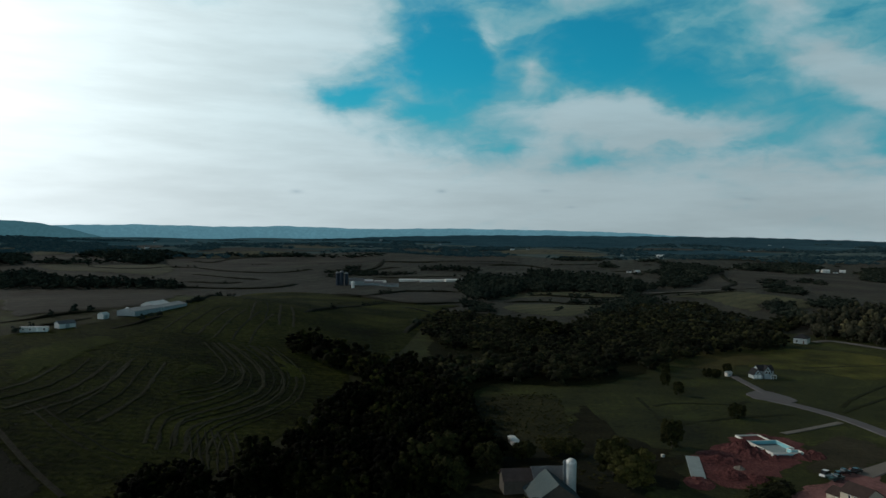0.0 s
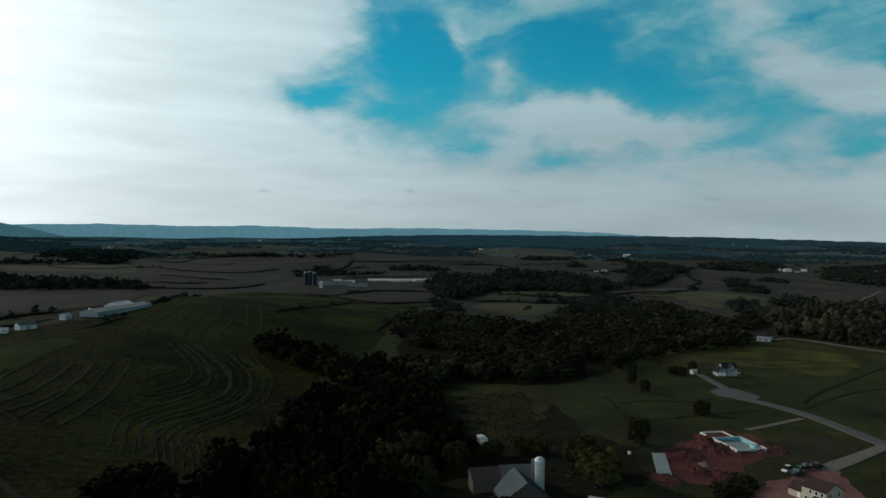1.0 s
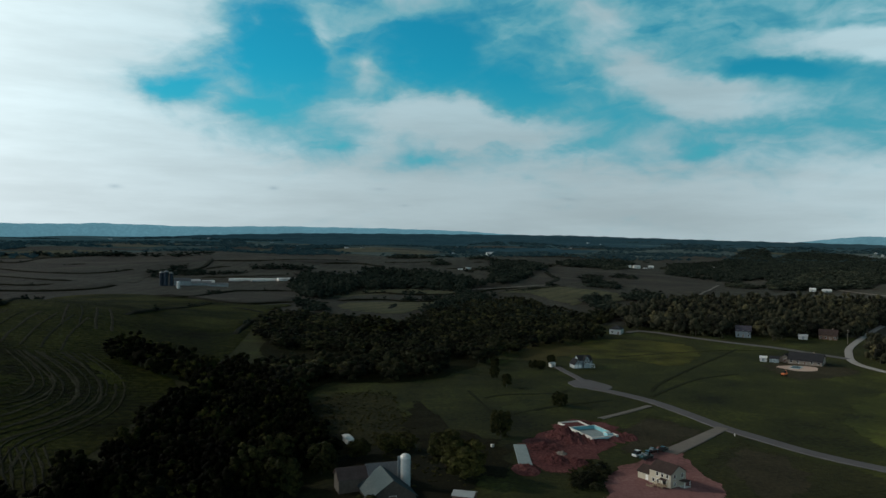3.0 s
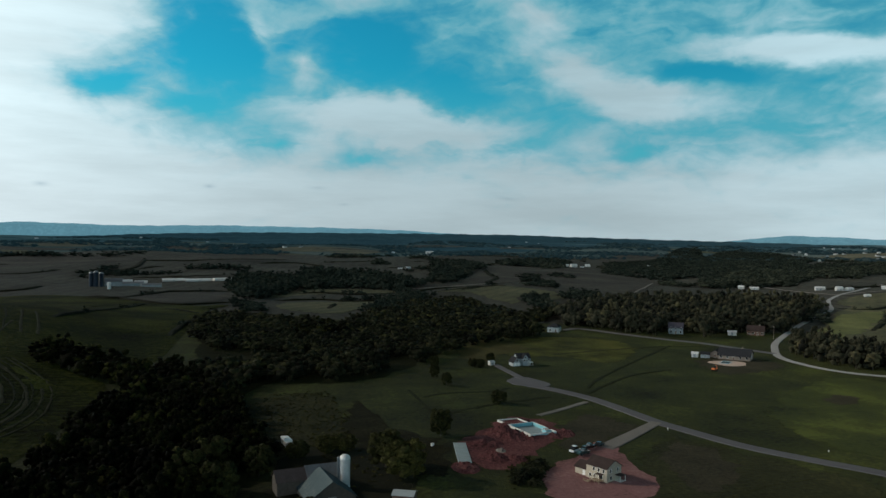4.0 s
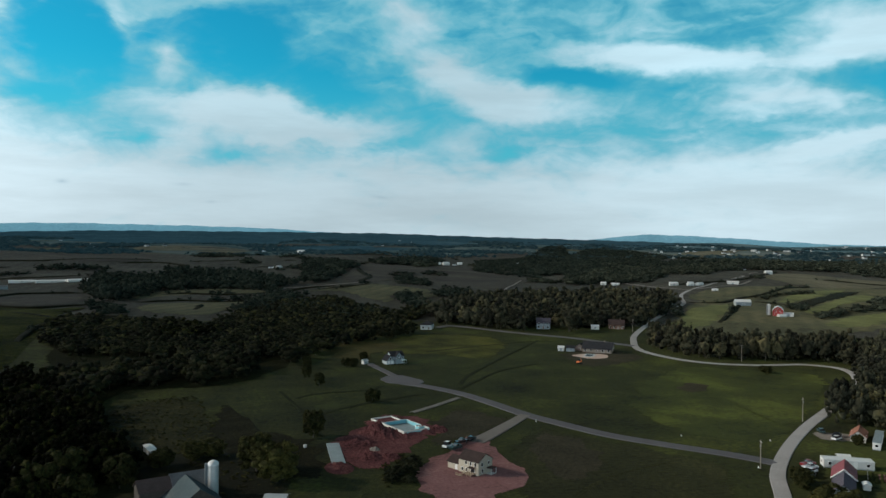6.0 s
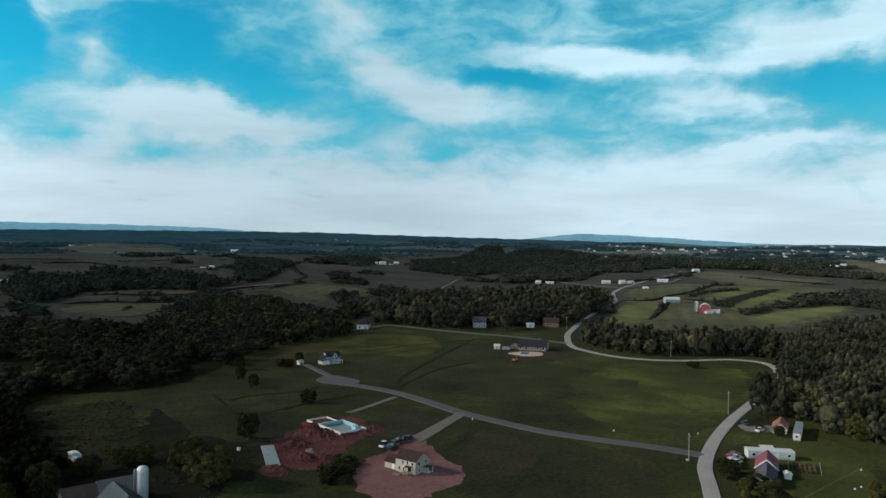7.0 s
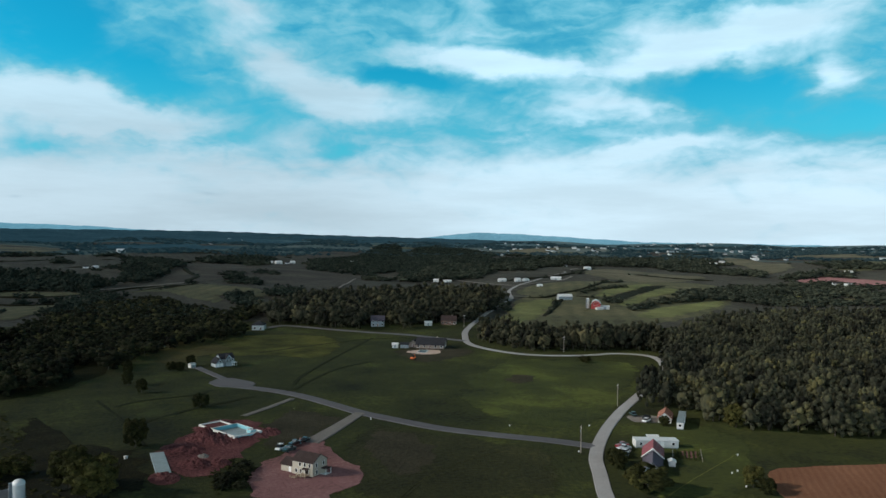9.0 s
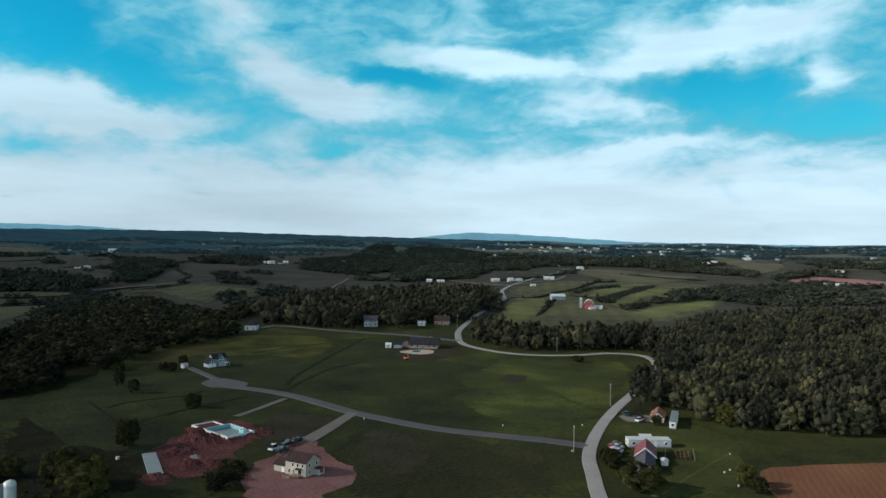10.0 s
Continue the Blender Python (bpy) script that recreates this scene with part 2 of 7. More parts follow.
PLOUGH = material("ploughed_soil", [(0.082, 0.0394, 0.023), (0.123, 0.0607, 0.0353), (0.164, 0.0853, 0.0508)], 0.95, 0.05, 0.8, stripes=(2.2, 50.0, 0.10), fine=30, spec=0.05)
RED_SOIL = material("red_clay", [(0.0420, 0.0165, 0.0180), (0.1050, 0.0400, 0.0400), (0.1700, 0.0740, 0.0700)], 0.95, 0.09, 0.9, fine=12, spec=0.05, spread=0.26)
PALE_SOIL = material("packed_red_earth", [(0.1000, 0.0500, 0.0500), (0.1850, 0.0950, 0.0920), (0.2500, 0.1400, 0.1320)], 0.95, 0.05, 0.5, fine=16, spec=0.05, spread=0.32, grain=0.4)
ASPHALT = material("worn_asphalt", [(0.058, 0.057, 0.064), (0.088, 0.086, 0.094), (0.128, 0.124, 0.130)], 0.85, 0.10, 0.3, fine=22, spec=0.15, spread=0.5)
GRAVEL = material("grey_gravel", [(0.107, 0.0968, 0.0886), (0.152, 0.138, 0.125), (0.193, 0.175, 0.157)], 0.95, 0.15, 0.5, fine=20, spec=0.05)
ROADTOP = material("pale_tar_and_chip", [(0.165, 0.162, 0.160), (0.235, 0.230, 0.226), (0.315, 0.308, 0.300)], 0.9, 0.09, 0.3, fine=20, spec=0.1, spread=0.5)
LEAF = material("broad_leaves", [(0.0100, 0.0108, 0.0082), (0.0265, 0.0275, 0.0175), (0.0500, 0.0485, 0.0285), (0.0930, 0.0830, 0.0410)], 0.9, 0.05, 0.0, island=0.14, attribute="tree_tint", spec=0.06)
# leaf tones taken near black: the shade of backlit trees is in the colour
SHADE_LEAF = material("shade_darkened_leaves", [(0.0016, 0.0022, 0.0012), (0.0045, 0.0056, 0.0022), (0.0120, 0.0135, 0.0042), (0.0440, 0.0430, 0.0105)], 0.9, 0.05, 0.0, island=0.14, attribute="tree_tint", spec=0.02)
PALE_LEAF = material("grey_green_leaves", [(0.0125, 0.0132, 0.0100), (0.0345, 0.0360, 0.0240), (0.0620, 0.0620, 0.0360), (0.1080, 0.1000, 0.0440)], 0.9, 0.05, 0.0, island=0.10, attribute="tree_tint", spec=0.06)
# distance haze is mixed into the two far leaf colours as bluish grey
FAR_LEAF = material("haze_tinted_leaves", [(0.0126, 0.0171, 0.0144), (0.0288, 0.036, 0.0279), (0.0522, 0.0576, 0.0405)], 0.95, 0.03, 0.0, island=0.12, attribute="tree_tint", spec=0.0)
HAZED_FAR_LEAF = material("hazed_distant_leaves", [(0.032, 0.040, 0.035), (0.064, 0.074, 0.062), (0.10, 0.11, 0.086)], 0.95, 0.03, 0.0, island=0.12, attribute="tree_tint", spec=0.0)
HAZE_LEAF = material("haze_glow_leaves", [(0.016, 0.024, 0.022), (0.030, 0.040, 0.036), (0.052, 0.062, 0.050)], 0.95, 0.03, 0.0, island=0.1, attribute="tree_tint", spec=0.0)
# these leaves emit a little blue in place of haze before them
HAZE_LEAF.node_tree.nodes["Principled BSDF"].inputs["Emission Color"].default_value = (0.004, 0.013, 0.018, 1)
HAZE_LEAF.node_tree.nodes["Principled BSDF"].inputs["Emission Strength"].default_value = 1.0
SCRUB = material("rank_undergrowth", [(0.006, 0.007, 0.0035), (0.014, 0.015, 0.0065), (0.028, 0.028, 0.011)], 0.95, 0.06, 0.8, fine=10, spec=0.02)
# leaf green paled and blued for the haze on the far slopes
MID_LEAF = material("hazed_green_leaves", [(0.018, 0.022, 0.017), (0.040, 0.046, 0.033), (0.070, 0.076, 0.050)], 0.95, 0.03, 0.0, island=0.14, attribute="tree_tint", spec=0.0)
BRUSH = material("scrub_leaves", [(0.0060, 0.0072, 0.0044), (0.0155, 0.0170, 0.0088), (0.0310, 0.0315, 0.0150), (0.0680, 0.0640, 0.0230)], 0.9, 0.05, 0.0, island=0.10, attribute="tree_tint", spec=0.04)
LONE_LEAF = material("yellow_green_leaves", [(0.0065, 0.0076, 0.0036), (0.0180, 0.0198, 0.0078), (0.0370, 0.0375, 0.0125), (0.0780, 0.0720, 0.0205)], 0.9, 0.25, 0.0, island=0.12, attribute="tree_tint", spec=0.05)
BARK = material("bark", [(0.05, 0.04, 0.03), (0.10, 0.085, 0.065)], 0.95, 1.0, 0.6)


SOFT = {}


def soft(m):
    """The same surface for a patch of land that thins out into its surroundings in a ragged fringe."""
    if m.name not in SOFT:
        c = m.copy()
        nt = c.node_tree
        rim, tuft, geo = nt.nodes.new("ShaderNodeAttribute"), nt.nodes.new("ShaderNodeTexNoise"), nt.nodes.new("ShaderNodeNewGeometry")
        rim.attribute_name = "rim"
        tuft.inputs["Scale"].default_value, tuft.inputs["Detail"].default_value, tuft.inputs["Roughness"].default_value = 0.16, 9.0, 0.85
        nt.links.new(geo.outputs["Position"], tuft.inputs["Vector"])
        both, cut = nt.nodes.new("ShaderNodeMath"), nt.nodes.new("ShaderNodeMapRange")
        both.operation = "MULTIPLY_ADD"
        nt.links.new(tuft.outputs["Fac"], both.inputs[0])
        both.inputs[1].default_value = 2.2
        nt.links.new(rim.outputs["Fac"], both.inputs[2])
        cut.inputs[1].default_value, cut.inputs[2].default_value = 1.42, 1.46
        nt.links.new(both.outputs[0], cut.inputs[0])
        nt.links.new(cut.outputs[0], nt.nodes["Principled BSDF"].inputs["Alpha"])
        SOFT[m.name] = c
    return SOFT[m.name]
WHITE = material("white_siding", [(0.50, 0.50, 0.48), (0.62, 0.62, 0.60)], 0.6, 0.8, 0.15, spec=0.4)
CREAM = material("cream_siding", [(0.36, 0.32, 0.255), (0.44, 0.395, 0.32)], 0.7, 0.7, 0.15)
GREY_SIDING = material("grey_siding", [(0.22, 0.25, 0.26), (0.32, 0.35, 0.36)], 0.7, 0.7, 0.15)
PALE_BLUE = material("pale_blue_siding", [(0.24, 0.28, 0.30), (0.31, 0.355, 0.37)], 0.7, 0.7, 0.15)
BROWN_WALL = material("brown_boards", [(0.13, 0.075, 0.055), (0.20, 0.12, 0.09)], 0.85, 0.9, 0.3)
BRICK_WALL = material("tan_brick", [(0.24, 0.19, 0.155), (0.33, 0.27, 0.225)], 0.9, 1.5, 0.4)
STONE = material("barn_stone", [(0.16, 0.14, 0.12), (0.27, 0.24, 0.21)], 0.95, 1.2, 0.6)
BARN_STONE = material("dark_barn_stone", [(0.06, 0.052, 0.045), (0.12, 0.105, 0.09)], 0.95, 1.2, 0.6)
TEAL_TIN = material("blue_green_tin", [(0.030, 0.050, 0.060), (0.055, 0.080, 0.090), (0.13, 0.14, 0.14)], 0.8, 0.3, 0.3, spec=0.1, spread=0.5)
RED_PAINT = material("red_barn_boards", [(0.26, 0.035, 0.035), (0.36, 0.06, 0.055)], 0.8, 0.8, 0.3)
SHINGLE = material("dark_shingles", [(0.020, 0.020, 0.023), (0.034, 0.034, 0.038), (0.050, 0.048, 0.052)], 0.95, 0.5, 0.5, fine=12, spec=0.05)
BROWN_SHINGLE = material("brown_shingles", [(0.045, 0.032, 0.030), (0.080, 0.057, 0.052)], 0.95, 0.5, 0.5, fine=12, spec=0.05)
RED_ROOF = material("red_metal_roof", [(0.16, 0.018, 0.020), (0.23, 0.032, 0.032)], 0.5, 0.4, 0.2, spec=0.5)
SLATE_ROOF = material("purple_grey_shingles", [(0.060, 0.056, 0.072), (0.10, 0.092, 0.115)], 0.9, 0.4, 0.4, fine=12, spec=0.1)
TILE_ROOF = material("rusty_roof", [(0.17, 0.075, 0.05), (0.27, 0.125, 0.085)], 0.9, 0.6, 0.5)
TIN = material("old_tin_roof", [(0.10, 0.115, 0.125), (0.17, 0.19, 0.205), (0.26, 0.285, 0.30)], 0.55, 0.3, 0.3, metal=0.4, spec=0.4)
RUST_TIN = material("rusted_tin_roof", [(0.050, 0.040, 0.040), (0.085, 0.066, 0.063), (0.15, 0.125, 0.118)], 0.8, 0.35, 0.4, spec=0.1, spread=0.5)
WHITE_METAL = material("white_metal_roof", [(0.54, 0.56, 0.56), (0.66, 0.67, 0.66)], 0.45, 0.3, 0.1, spec=0.5)
STAVE = material("concrete_staves", [(0.42, 0.43, 0.42), (0.56, 0.57, 0.56)], 0.8, 0.7, 0.3)
BLUE_SILO = material("dark_blue_enamel", [(0.012, 0.020, 0.032), (0.022, 0.034, 0.052)], 0.6, 0.5, 0.1, spec=0.15)
CONCRETE = material("concrete", [(0.34, 0.34, 0.33), (0.46, 0.46, 0.45)], 0.9, 0.4, 0.4)
FOAM = material("light_blue_foam_board", [(0.15, 0.37, 0.43), (0.21, 0.45, 0.51)], 0.7, 0.6, 0.1)
SLAB_BLUE = material("blue_grey_sheeting", [(0.16, 0.21, 0.23), (0.24, 0.30, 0.32)], 0.7, 0.4, 0.3)
DECK = material("treated_wood", [(0.20, 0.15, 0.10), (0.31, 0.24, 0.17)], 0.85, 1.2, 0.4)
PAVING = material("pinkish_pool_paving", [(0.34, 0.25, 0.205), (0.45, 0.34, 0.28)], 0.9, 0.5, 0.3, spec=0.1)
POOL_WATER = material("pool_water", [(0.03, 0.16, 0.24), (0.05, 0.22, 0.30)], 0.08, 0.3, 0.15, spec=0.6)
PANE = material("window_glass", [(0.015, 0.020, 0.024)], 0.12, 1.0, 0.0, spec=0.7)
TRIM = material("white_trim", [(0.68, 0.68, 0.66), (0.78, 0.78, 0.76)], 0.6, 1.0, 0.05)
BLACK_PAINT = material("black_car_paint", [(0.012, 0.013, 0.015)], 0.25, 1.0, 0.0, spec=0.6)
WHITE_PAINT = material("white_car_paint", [(0.70, 0.71, 0.72)], 0.3, 1.0, 0.0, spec=0.5)
RED_CAR = material("red_car_paint", [(0.24, 0.02, 0.025)], 0.3, 1.0, 0.0, spec=0.5)
GREEN_CAR = material("dark_green_car_paint", [(0.02, 0.045, 0.045)], 0.3, 1.0, 0.0, spec=0.5)
ORANGE = material("orange_machine_paint", [(0.50, 0.12, 0.03), (0.62, 0.17, 0.05)], 0.5, 1.0, 0.1)
RUBBER = material("tyre_rubber", [(0.015, 0.015, 0.015)], 0.9, 1.0, 0.0)
POLE_WOOD = material("weathered_pole", [(0.22, 0.19, 0.16), (0.33, 0.29, 0.25)], 0.9, 1.0, 0.3)
FAR_LAND = material("faintly_hazed_woods_and_fields", [(0.018, 0.027, 0.027), (0.034, 0.046, 0.044), (0.078, 0.086, 0.074), (0.135, 0.135, 0.11)], 0.95, 0.0030, 0.0, fine=3, spec=0.0)
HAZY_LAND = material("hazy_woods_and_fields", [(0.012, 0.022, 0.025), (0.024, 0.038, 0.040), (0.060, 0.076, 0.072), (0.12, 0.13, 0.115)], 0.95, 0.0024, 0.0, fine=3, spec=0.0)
# the haze on the far land is a dim blue emission, no real source
for m, haze_glow in ((FAR_LAND, (0.006, 0.017, 0.021)), (HAZY_LAND, (0.010, 0.028, 0.036))):
    m.node_tree.nodes["Principled BSDF"].inputs["Emission Color"].default_value = (*haze_glow, 1)
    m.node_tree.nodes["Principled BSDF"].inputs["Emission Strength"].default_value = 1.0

# ---- building helpers ----
def thing(name, at, turn=0.0, label="", category="", group="", kind="", size=1.0):
    """An Empty on the ground that carries the parts of one thing."""
    ob = new(name)
    ob.matrix_basis = Matrix.Translation((at[0], at[1], at[2] if len(at) > 2 else ground_z(*at[:2]))) @ pose(0, 0, 0, 0, 0, turn) @ Matrix.Diagonal((size, size, size, 1))
    return tagged(ob, label, category, group, kind)


def mesh_of(name, bm, mat, smooth_faces=False):
    me = bpy.data.meshes.new(name)
    bm.normal_update()
    bm.to_mesh(me)
    bm.free()
    for m in mat if isinstance(mat, (list, tuple)) else (mat,):
        me.materials.append(m)
    if smooth_faces:
        me.polygons.foreach_set("use_smooth", [True] * len(me.polygons))
    return me


def part(name, bm, mat, parent, label="", smooth_faces=False):
    ob = new(name, mesh_of(name, bm, mat, smooth_faces))
    ob.parent = parent
    return tagged(ob, label)


def box(bm, x0, y0, z0, x1, y1, z1, bevel=0.0):
    made = bmesh.ops.create_cube(bm, size=1.0)["verts"]
    for v in made:
        v.co = Vector(((x0 + x1) / 2 + v.co.x * (x1 - x0), (y0 + y1) / 2 + v.co.y * (y1 - y0), (z0 + z1) / 2 + v.co.z * (z1 - z0)))
    if bevel:
        bmesh.ops.bevel(bm, geom=list({e for v in made for e in v.link_edges}), offset=bevel, segments=1, affect="EDGES")
    return bm


def boxes(*all_of_them, bevel=0.0):
    bm = bmesh.new()
    for b in all_of_them:
        box(bm, *b, bevel=bevel)
    return bm


def rod(bm, a, b, r0, r1=None, sides=8):
    a, b = Vector(a), Vector(b)
    m = Matrix.Translation((a + b) / 2) @ (b - a).to_track_quat("Z", "Y").to_matrix().to_4x4()
    bmesh.ops.create_cone(bm, cap_ends=True, segments=sides, radius1=r0, radius2=r0 if r1 is None else r1, depth=(b - a).length, matrix=m)
    return bm


def smooth(low, high, v):
    q = min(1.0, max(0.0, (v - low) / (high - low)))
    return q * q * (3 - 2 * q)


def ground_z(x, y):
    """Height of the land: level under the camera, rolling farther off, and climbing towards the ridges."""
    d = math.hypot(x, y)
    z = 48.0 * smooth(750, 4700, d) ** 0.9 if d > 750 else 0.0
    k = smooth(620, 1500, d)
    z += k * (5.5 * math.sin(x / 170 + 0.6) * math.sin(y / 210 + 1.1)
              + 9.0 * smooth(1200, 2600, d) * math.sin(x / 330 - y / 410 + 0.4) * math.cos(y / 290))
    z += smooth(640, 1100, d) * (5.5 * math.sin(x / 120 + 1.2 * math.sin(y / 190)) * math.sin(y / 150 + 0.7 * math.sin(x / 230) + 0.5)
                                + 2.0 * (1 - smooth(1300, 2200, d)) * math.sin(x / 62 + y / 88 + 2.0) * math.sin(y / 70 - x / 110))
    z += 15.0 * (1 - smooth(-215, -85, x)) * smooth(-640, -380, x) * smooth(90, 230, y) * (1 - smooth(540, 760, y))    # hay hill, falling to the ravine
    z += 9.0 * math.exp(-(((x + 250) / 210) ** 2 + ((y - 560) / 230) ** 2))    # swell of the mown hill
    z -= 5.0 * math.exp(-(((x + 40) / 60) ** 2 + ((y - 330) / 170) ** 2))      # wooded hollow
    return z


def spline(points, step):
    """Points of a smooth curve through the given ones, about step metres apart."""
    p = [Vector((a[0], a[1])) for a in points]
    p = [p[0] * 2 - p[1]] + p + [p[-1] * 2 - p[-2]]
    out = []
    for a, b, c, d in zip(p, p[1:], p[2:], p[3:]):
        n = max(1, int((c - b).length / step))
        for i in range(n):
            t = i / n
            out.append(0.5 * (2 * b + (c - a) * t + (2 * a - 5 * b + 4 * c - d) * t * t + (3 * b - a - 3 * c + d) * t ** 3))
    return out + [p[-2]]


def ribbon(name, points, width, mat, lift=0.08, step=4.0, ragged=0.0, label="", category="", ends=None):
    """A road or a strip that lies on the land, with a rounded crown and edges that dip into the ground."""
    rnd = random.Random(name + str(points[0]))
    line = spline(points, step)
    rows, faces = [], []
    for i, p in enumerate(line):
        way = (line[min(i + 1, len(line) - 1)] - line[max(i - 1, 0)]).normalized()
        side = Vector((-way.y, way.x))
        w = width if ends is None else width + (ends - width) * i / (len(line) - 1)
        for s, z in ((-0.5, -0.25), (-0.47, 0.0), (0.0, 0.06), (0.47, 0.0), (0.5, -0.25)):
            q = p + side * (w * s + ragged * rnd.uniform(-1, 1) * (abs(s) > 0.1))
            rows.append((q.x, q.y, ground_z(q.x, q.y) + lift + z))
    for i in range(len(line) - 1):
        for j in range(4):
            a = i * 5 + j
            faces.append((a, a + 1, a + 6, a + 5))
    me = bpy.data.meshes.new(name)
    me.from_pydata(rows, [], faces)
    me.materials.append(mat)
    ob = new(name, me)
    if me.polygons[0].normal.z < 0 or me.polygons[1].normal.z < 0:
        me.flip_normals()
    return tagged(ob, label, category, kind="structure")


FIELD_LOOPS = []


def patch(name, outline, mat, lift=0.10, label="", category="", ragged=0.0, rounding=True, cell=18.0, fringe=True):
    """A field, or another piece of land with a look of its own, laid over the ground inside an outline."""
    rnd = random.Random(name + str(outline[0]))
    if category in ("field", "lawn", "yard"):
        FIELD_LOOPS.append([(a[0], a[1]) for a in outline])
    c = sum((Vector((a[0], a[1])) for a in outline), Vector((0, 0))) / len(outline)
    size = max((Vector((a[0], a[1])) - c).length for a in outline)
    loop = [Vector((a[0], a[1])) for a in outline]
    if rounding:
        # cut the corners twice
        for _ in range(int(rounding) if rounding is not True else 2):
            loop = [q for a, b in zip(loop, loop[1:] + loop[:1]) for q in (a.lerp(b, 0.2), a.lerp(b, 0.8))]
    edge = []
    step = max(2.5, size / 30)
    def wander(q):
        return Vector((noise.noise((q.x / 9, q.y / 9, 1.5)) + 0.5 * noise.noise((q.x / 3, q.y / 3, 4)), noise.noise((q.x / 9, q.y / 9, 7.5)) + 0.5 * noise.noise((q.x / 3, q.y / 3, 9)))) * ragged * 2.2
    for a, b in zip(loop, loop[1:] + loop[:1]):
        n = max(1, int((b - a).length / step))
        edge += [a.lerp(b, i / n) + wander(a.lerp(b, i / n)) for i in range(n)]
    rings = max(2, int(size / cell))
    rows, faces, n = [], [], len(edge)
    for r in range(rings):
        k = 1 - r / rings
        for e in edge:
            q = c + (e - c) * k
            rows.append((q.x, q.y, ground_z(q.x, q.y) + (lift if r else 0.0 if fringe else -0.05)))
        if r == 0:
            for e in edge:
                q = c + (e - c) * 0.995
                rows.append((q.x, q.y, ground_z(q.x, q.y) + (0.02 if fringe else lift)))
    rows.append((c.x, c.y, ground_z(c.x, c.y) + lift))
    total = rings + 1
    rim = [-0.35] * (2 * n) + [1.0] * (len(rows) - 2 * n)
    for r in range(total - 1):
        for i in range(n):
            j = (i + 1) % n
            faces.append((r * n + i, r * n + j, (r + 1) * n + j, (r + 1) * n + i))
    faces += [((total - 1) * n + i, (total - 1) * n + (i + 1) % n, len(rows) - 1) for i in range(n)]
    me = bpy.data.meshes.new(name)
    me.from_pydata(rows, [], faces)
    me.update()
    if sum(f.normal.z for f in me.polygons) < 0:
        me.flip_normals()
    me.materials.append(soft(mat) if fringe else mat)
    if fringe:
        me.attributes.new("rim", "FLOAT", "POINT").data.foreach_set("value", rim)
    return tagged(new(name, me), label, category, kind="structure")


# ---- the land ----
def land(name, start, stop, slot, label, category):
    """A round sheet of land from one distance to another."""
    rings = [start] if start else [0, 40, 80, 120]
    while rings[-1] < stop:
        rings.append(min(stop, rings[-1] + max(12, rings[-1] * 0.025)))
    spokes = 360
    rows, faces, slots = [], [], []
    for r in rings:
        for s in range(spokes):
            a = 2 * math.pi * s / spokes
            rows.append((r * math.cos(a), r * math.sin(a), ground_z(r * math.cos(a), r * math.sin(a))))
    for i in range(len(rings) - 1):
        for s in range(spokes):
            t = (s + 1) % spokes
            faces.append((i * spokes + s, (i + 1) * spokes + s, (i + 1) * spokes + t, i * spokes + t))
            slots.append(slot(rings[i]))
    me = bpy.data.meshes.new(name)
    me.from_pydata(rows, [], faces)
    me.update()
    me.polygons.foreach_set("use_smooth", [True] * len(faces))
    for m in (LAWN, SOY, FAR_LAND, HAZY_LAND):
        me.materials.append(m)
    me.polygons.foreach_set("material_index", slots)
    tagged(new(name, me), label, category, kind="structure")


land("ground", 0, 2300, lambda r: 0 if r < 640 else 1, "rolling farmland, mown grass nearby and dry crops farther off", "ground")
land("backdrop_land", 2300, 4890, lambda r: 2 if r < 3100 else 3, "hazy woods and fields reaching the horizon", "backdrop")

# ---- fields, roads and bare earth ----
patch("field", [(-280.5, 300.4), (-254.5, 355.9), (-233.3, 408), (-214.1, 470.9), (-329.2, 871.9), (-268.5, 934.1), (-128.5, 808.3), (-69.6, 726.9), (-65.8, 504.2), (-67.7, 425.4), (-105, 455), (-127.9, 436.7), (-104.6, 401.1), (-76.9, 379.0), (-79.5, 300.9), (-81.9, 247.0), (-88.1, 209.6), (-90.0, 178.4), (-147.7, 161.7), (-211.1, 189.2)],
      HAY, 0.12, "mown hay field with curving swaths on a low hill", "field")
patch("field", [(288.0, 361.3), (309.7, 337.5), (346.6, 311.0), (273.4, 248.6), (208.5, 205.8), (189.1, 202.9), (179.3, 223.0), (175.3, 246.4), (188.5, 282.3), (229.7, 323.8)], LUSH, 0.10, "lush green grass beside the country road", "lawn", ragged=2.5)
patch("field", [(185.7, 179.8), (250.3, 226.8), (248.4, 193.3), (244.9, 166.5), (214.2, 145.0), (180.7, 121.0), (147.6, 141.3)], LUSH, 0.12, "rough green grass round the trailers", "lawn", ragged=1.0)
patch("field", [(246.7, 169.9), (287.8, 133.7), (319.1, 117.0), (295.6, 106.4), (240.5, 132.6), (213.3, 144.8)], LAWN, 0.15, "strip of rough grass between the wood and the ploughed field", "lawn", ragged=0.6)
# dark patch painted for the shade of the woods at the barn
patch("barn_yard", [(-7.0, 264.3), (18.7, 267.8), (39.9, 251.9), (42.9, 223.4), (34.0, 196.6), (12.4, 198.0), (-9.4, 208.4)], VERGE, 0.13, "ground darkened for tree shade round the old barn", "yard", ragged=2.0, cell=9)
patch("worn_ground", [(220.7, 413.9), (247.2, 427.0), (274.3, 424.1), (288.6, 401.5), (281.7, 380.3), (245.2, 356.4), (218.8, 360.2)], WORN, 0.09, "worn brown ground round the ranch house", "earth", ragged=3.0)
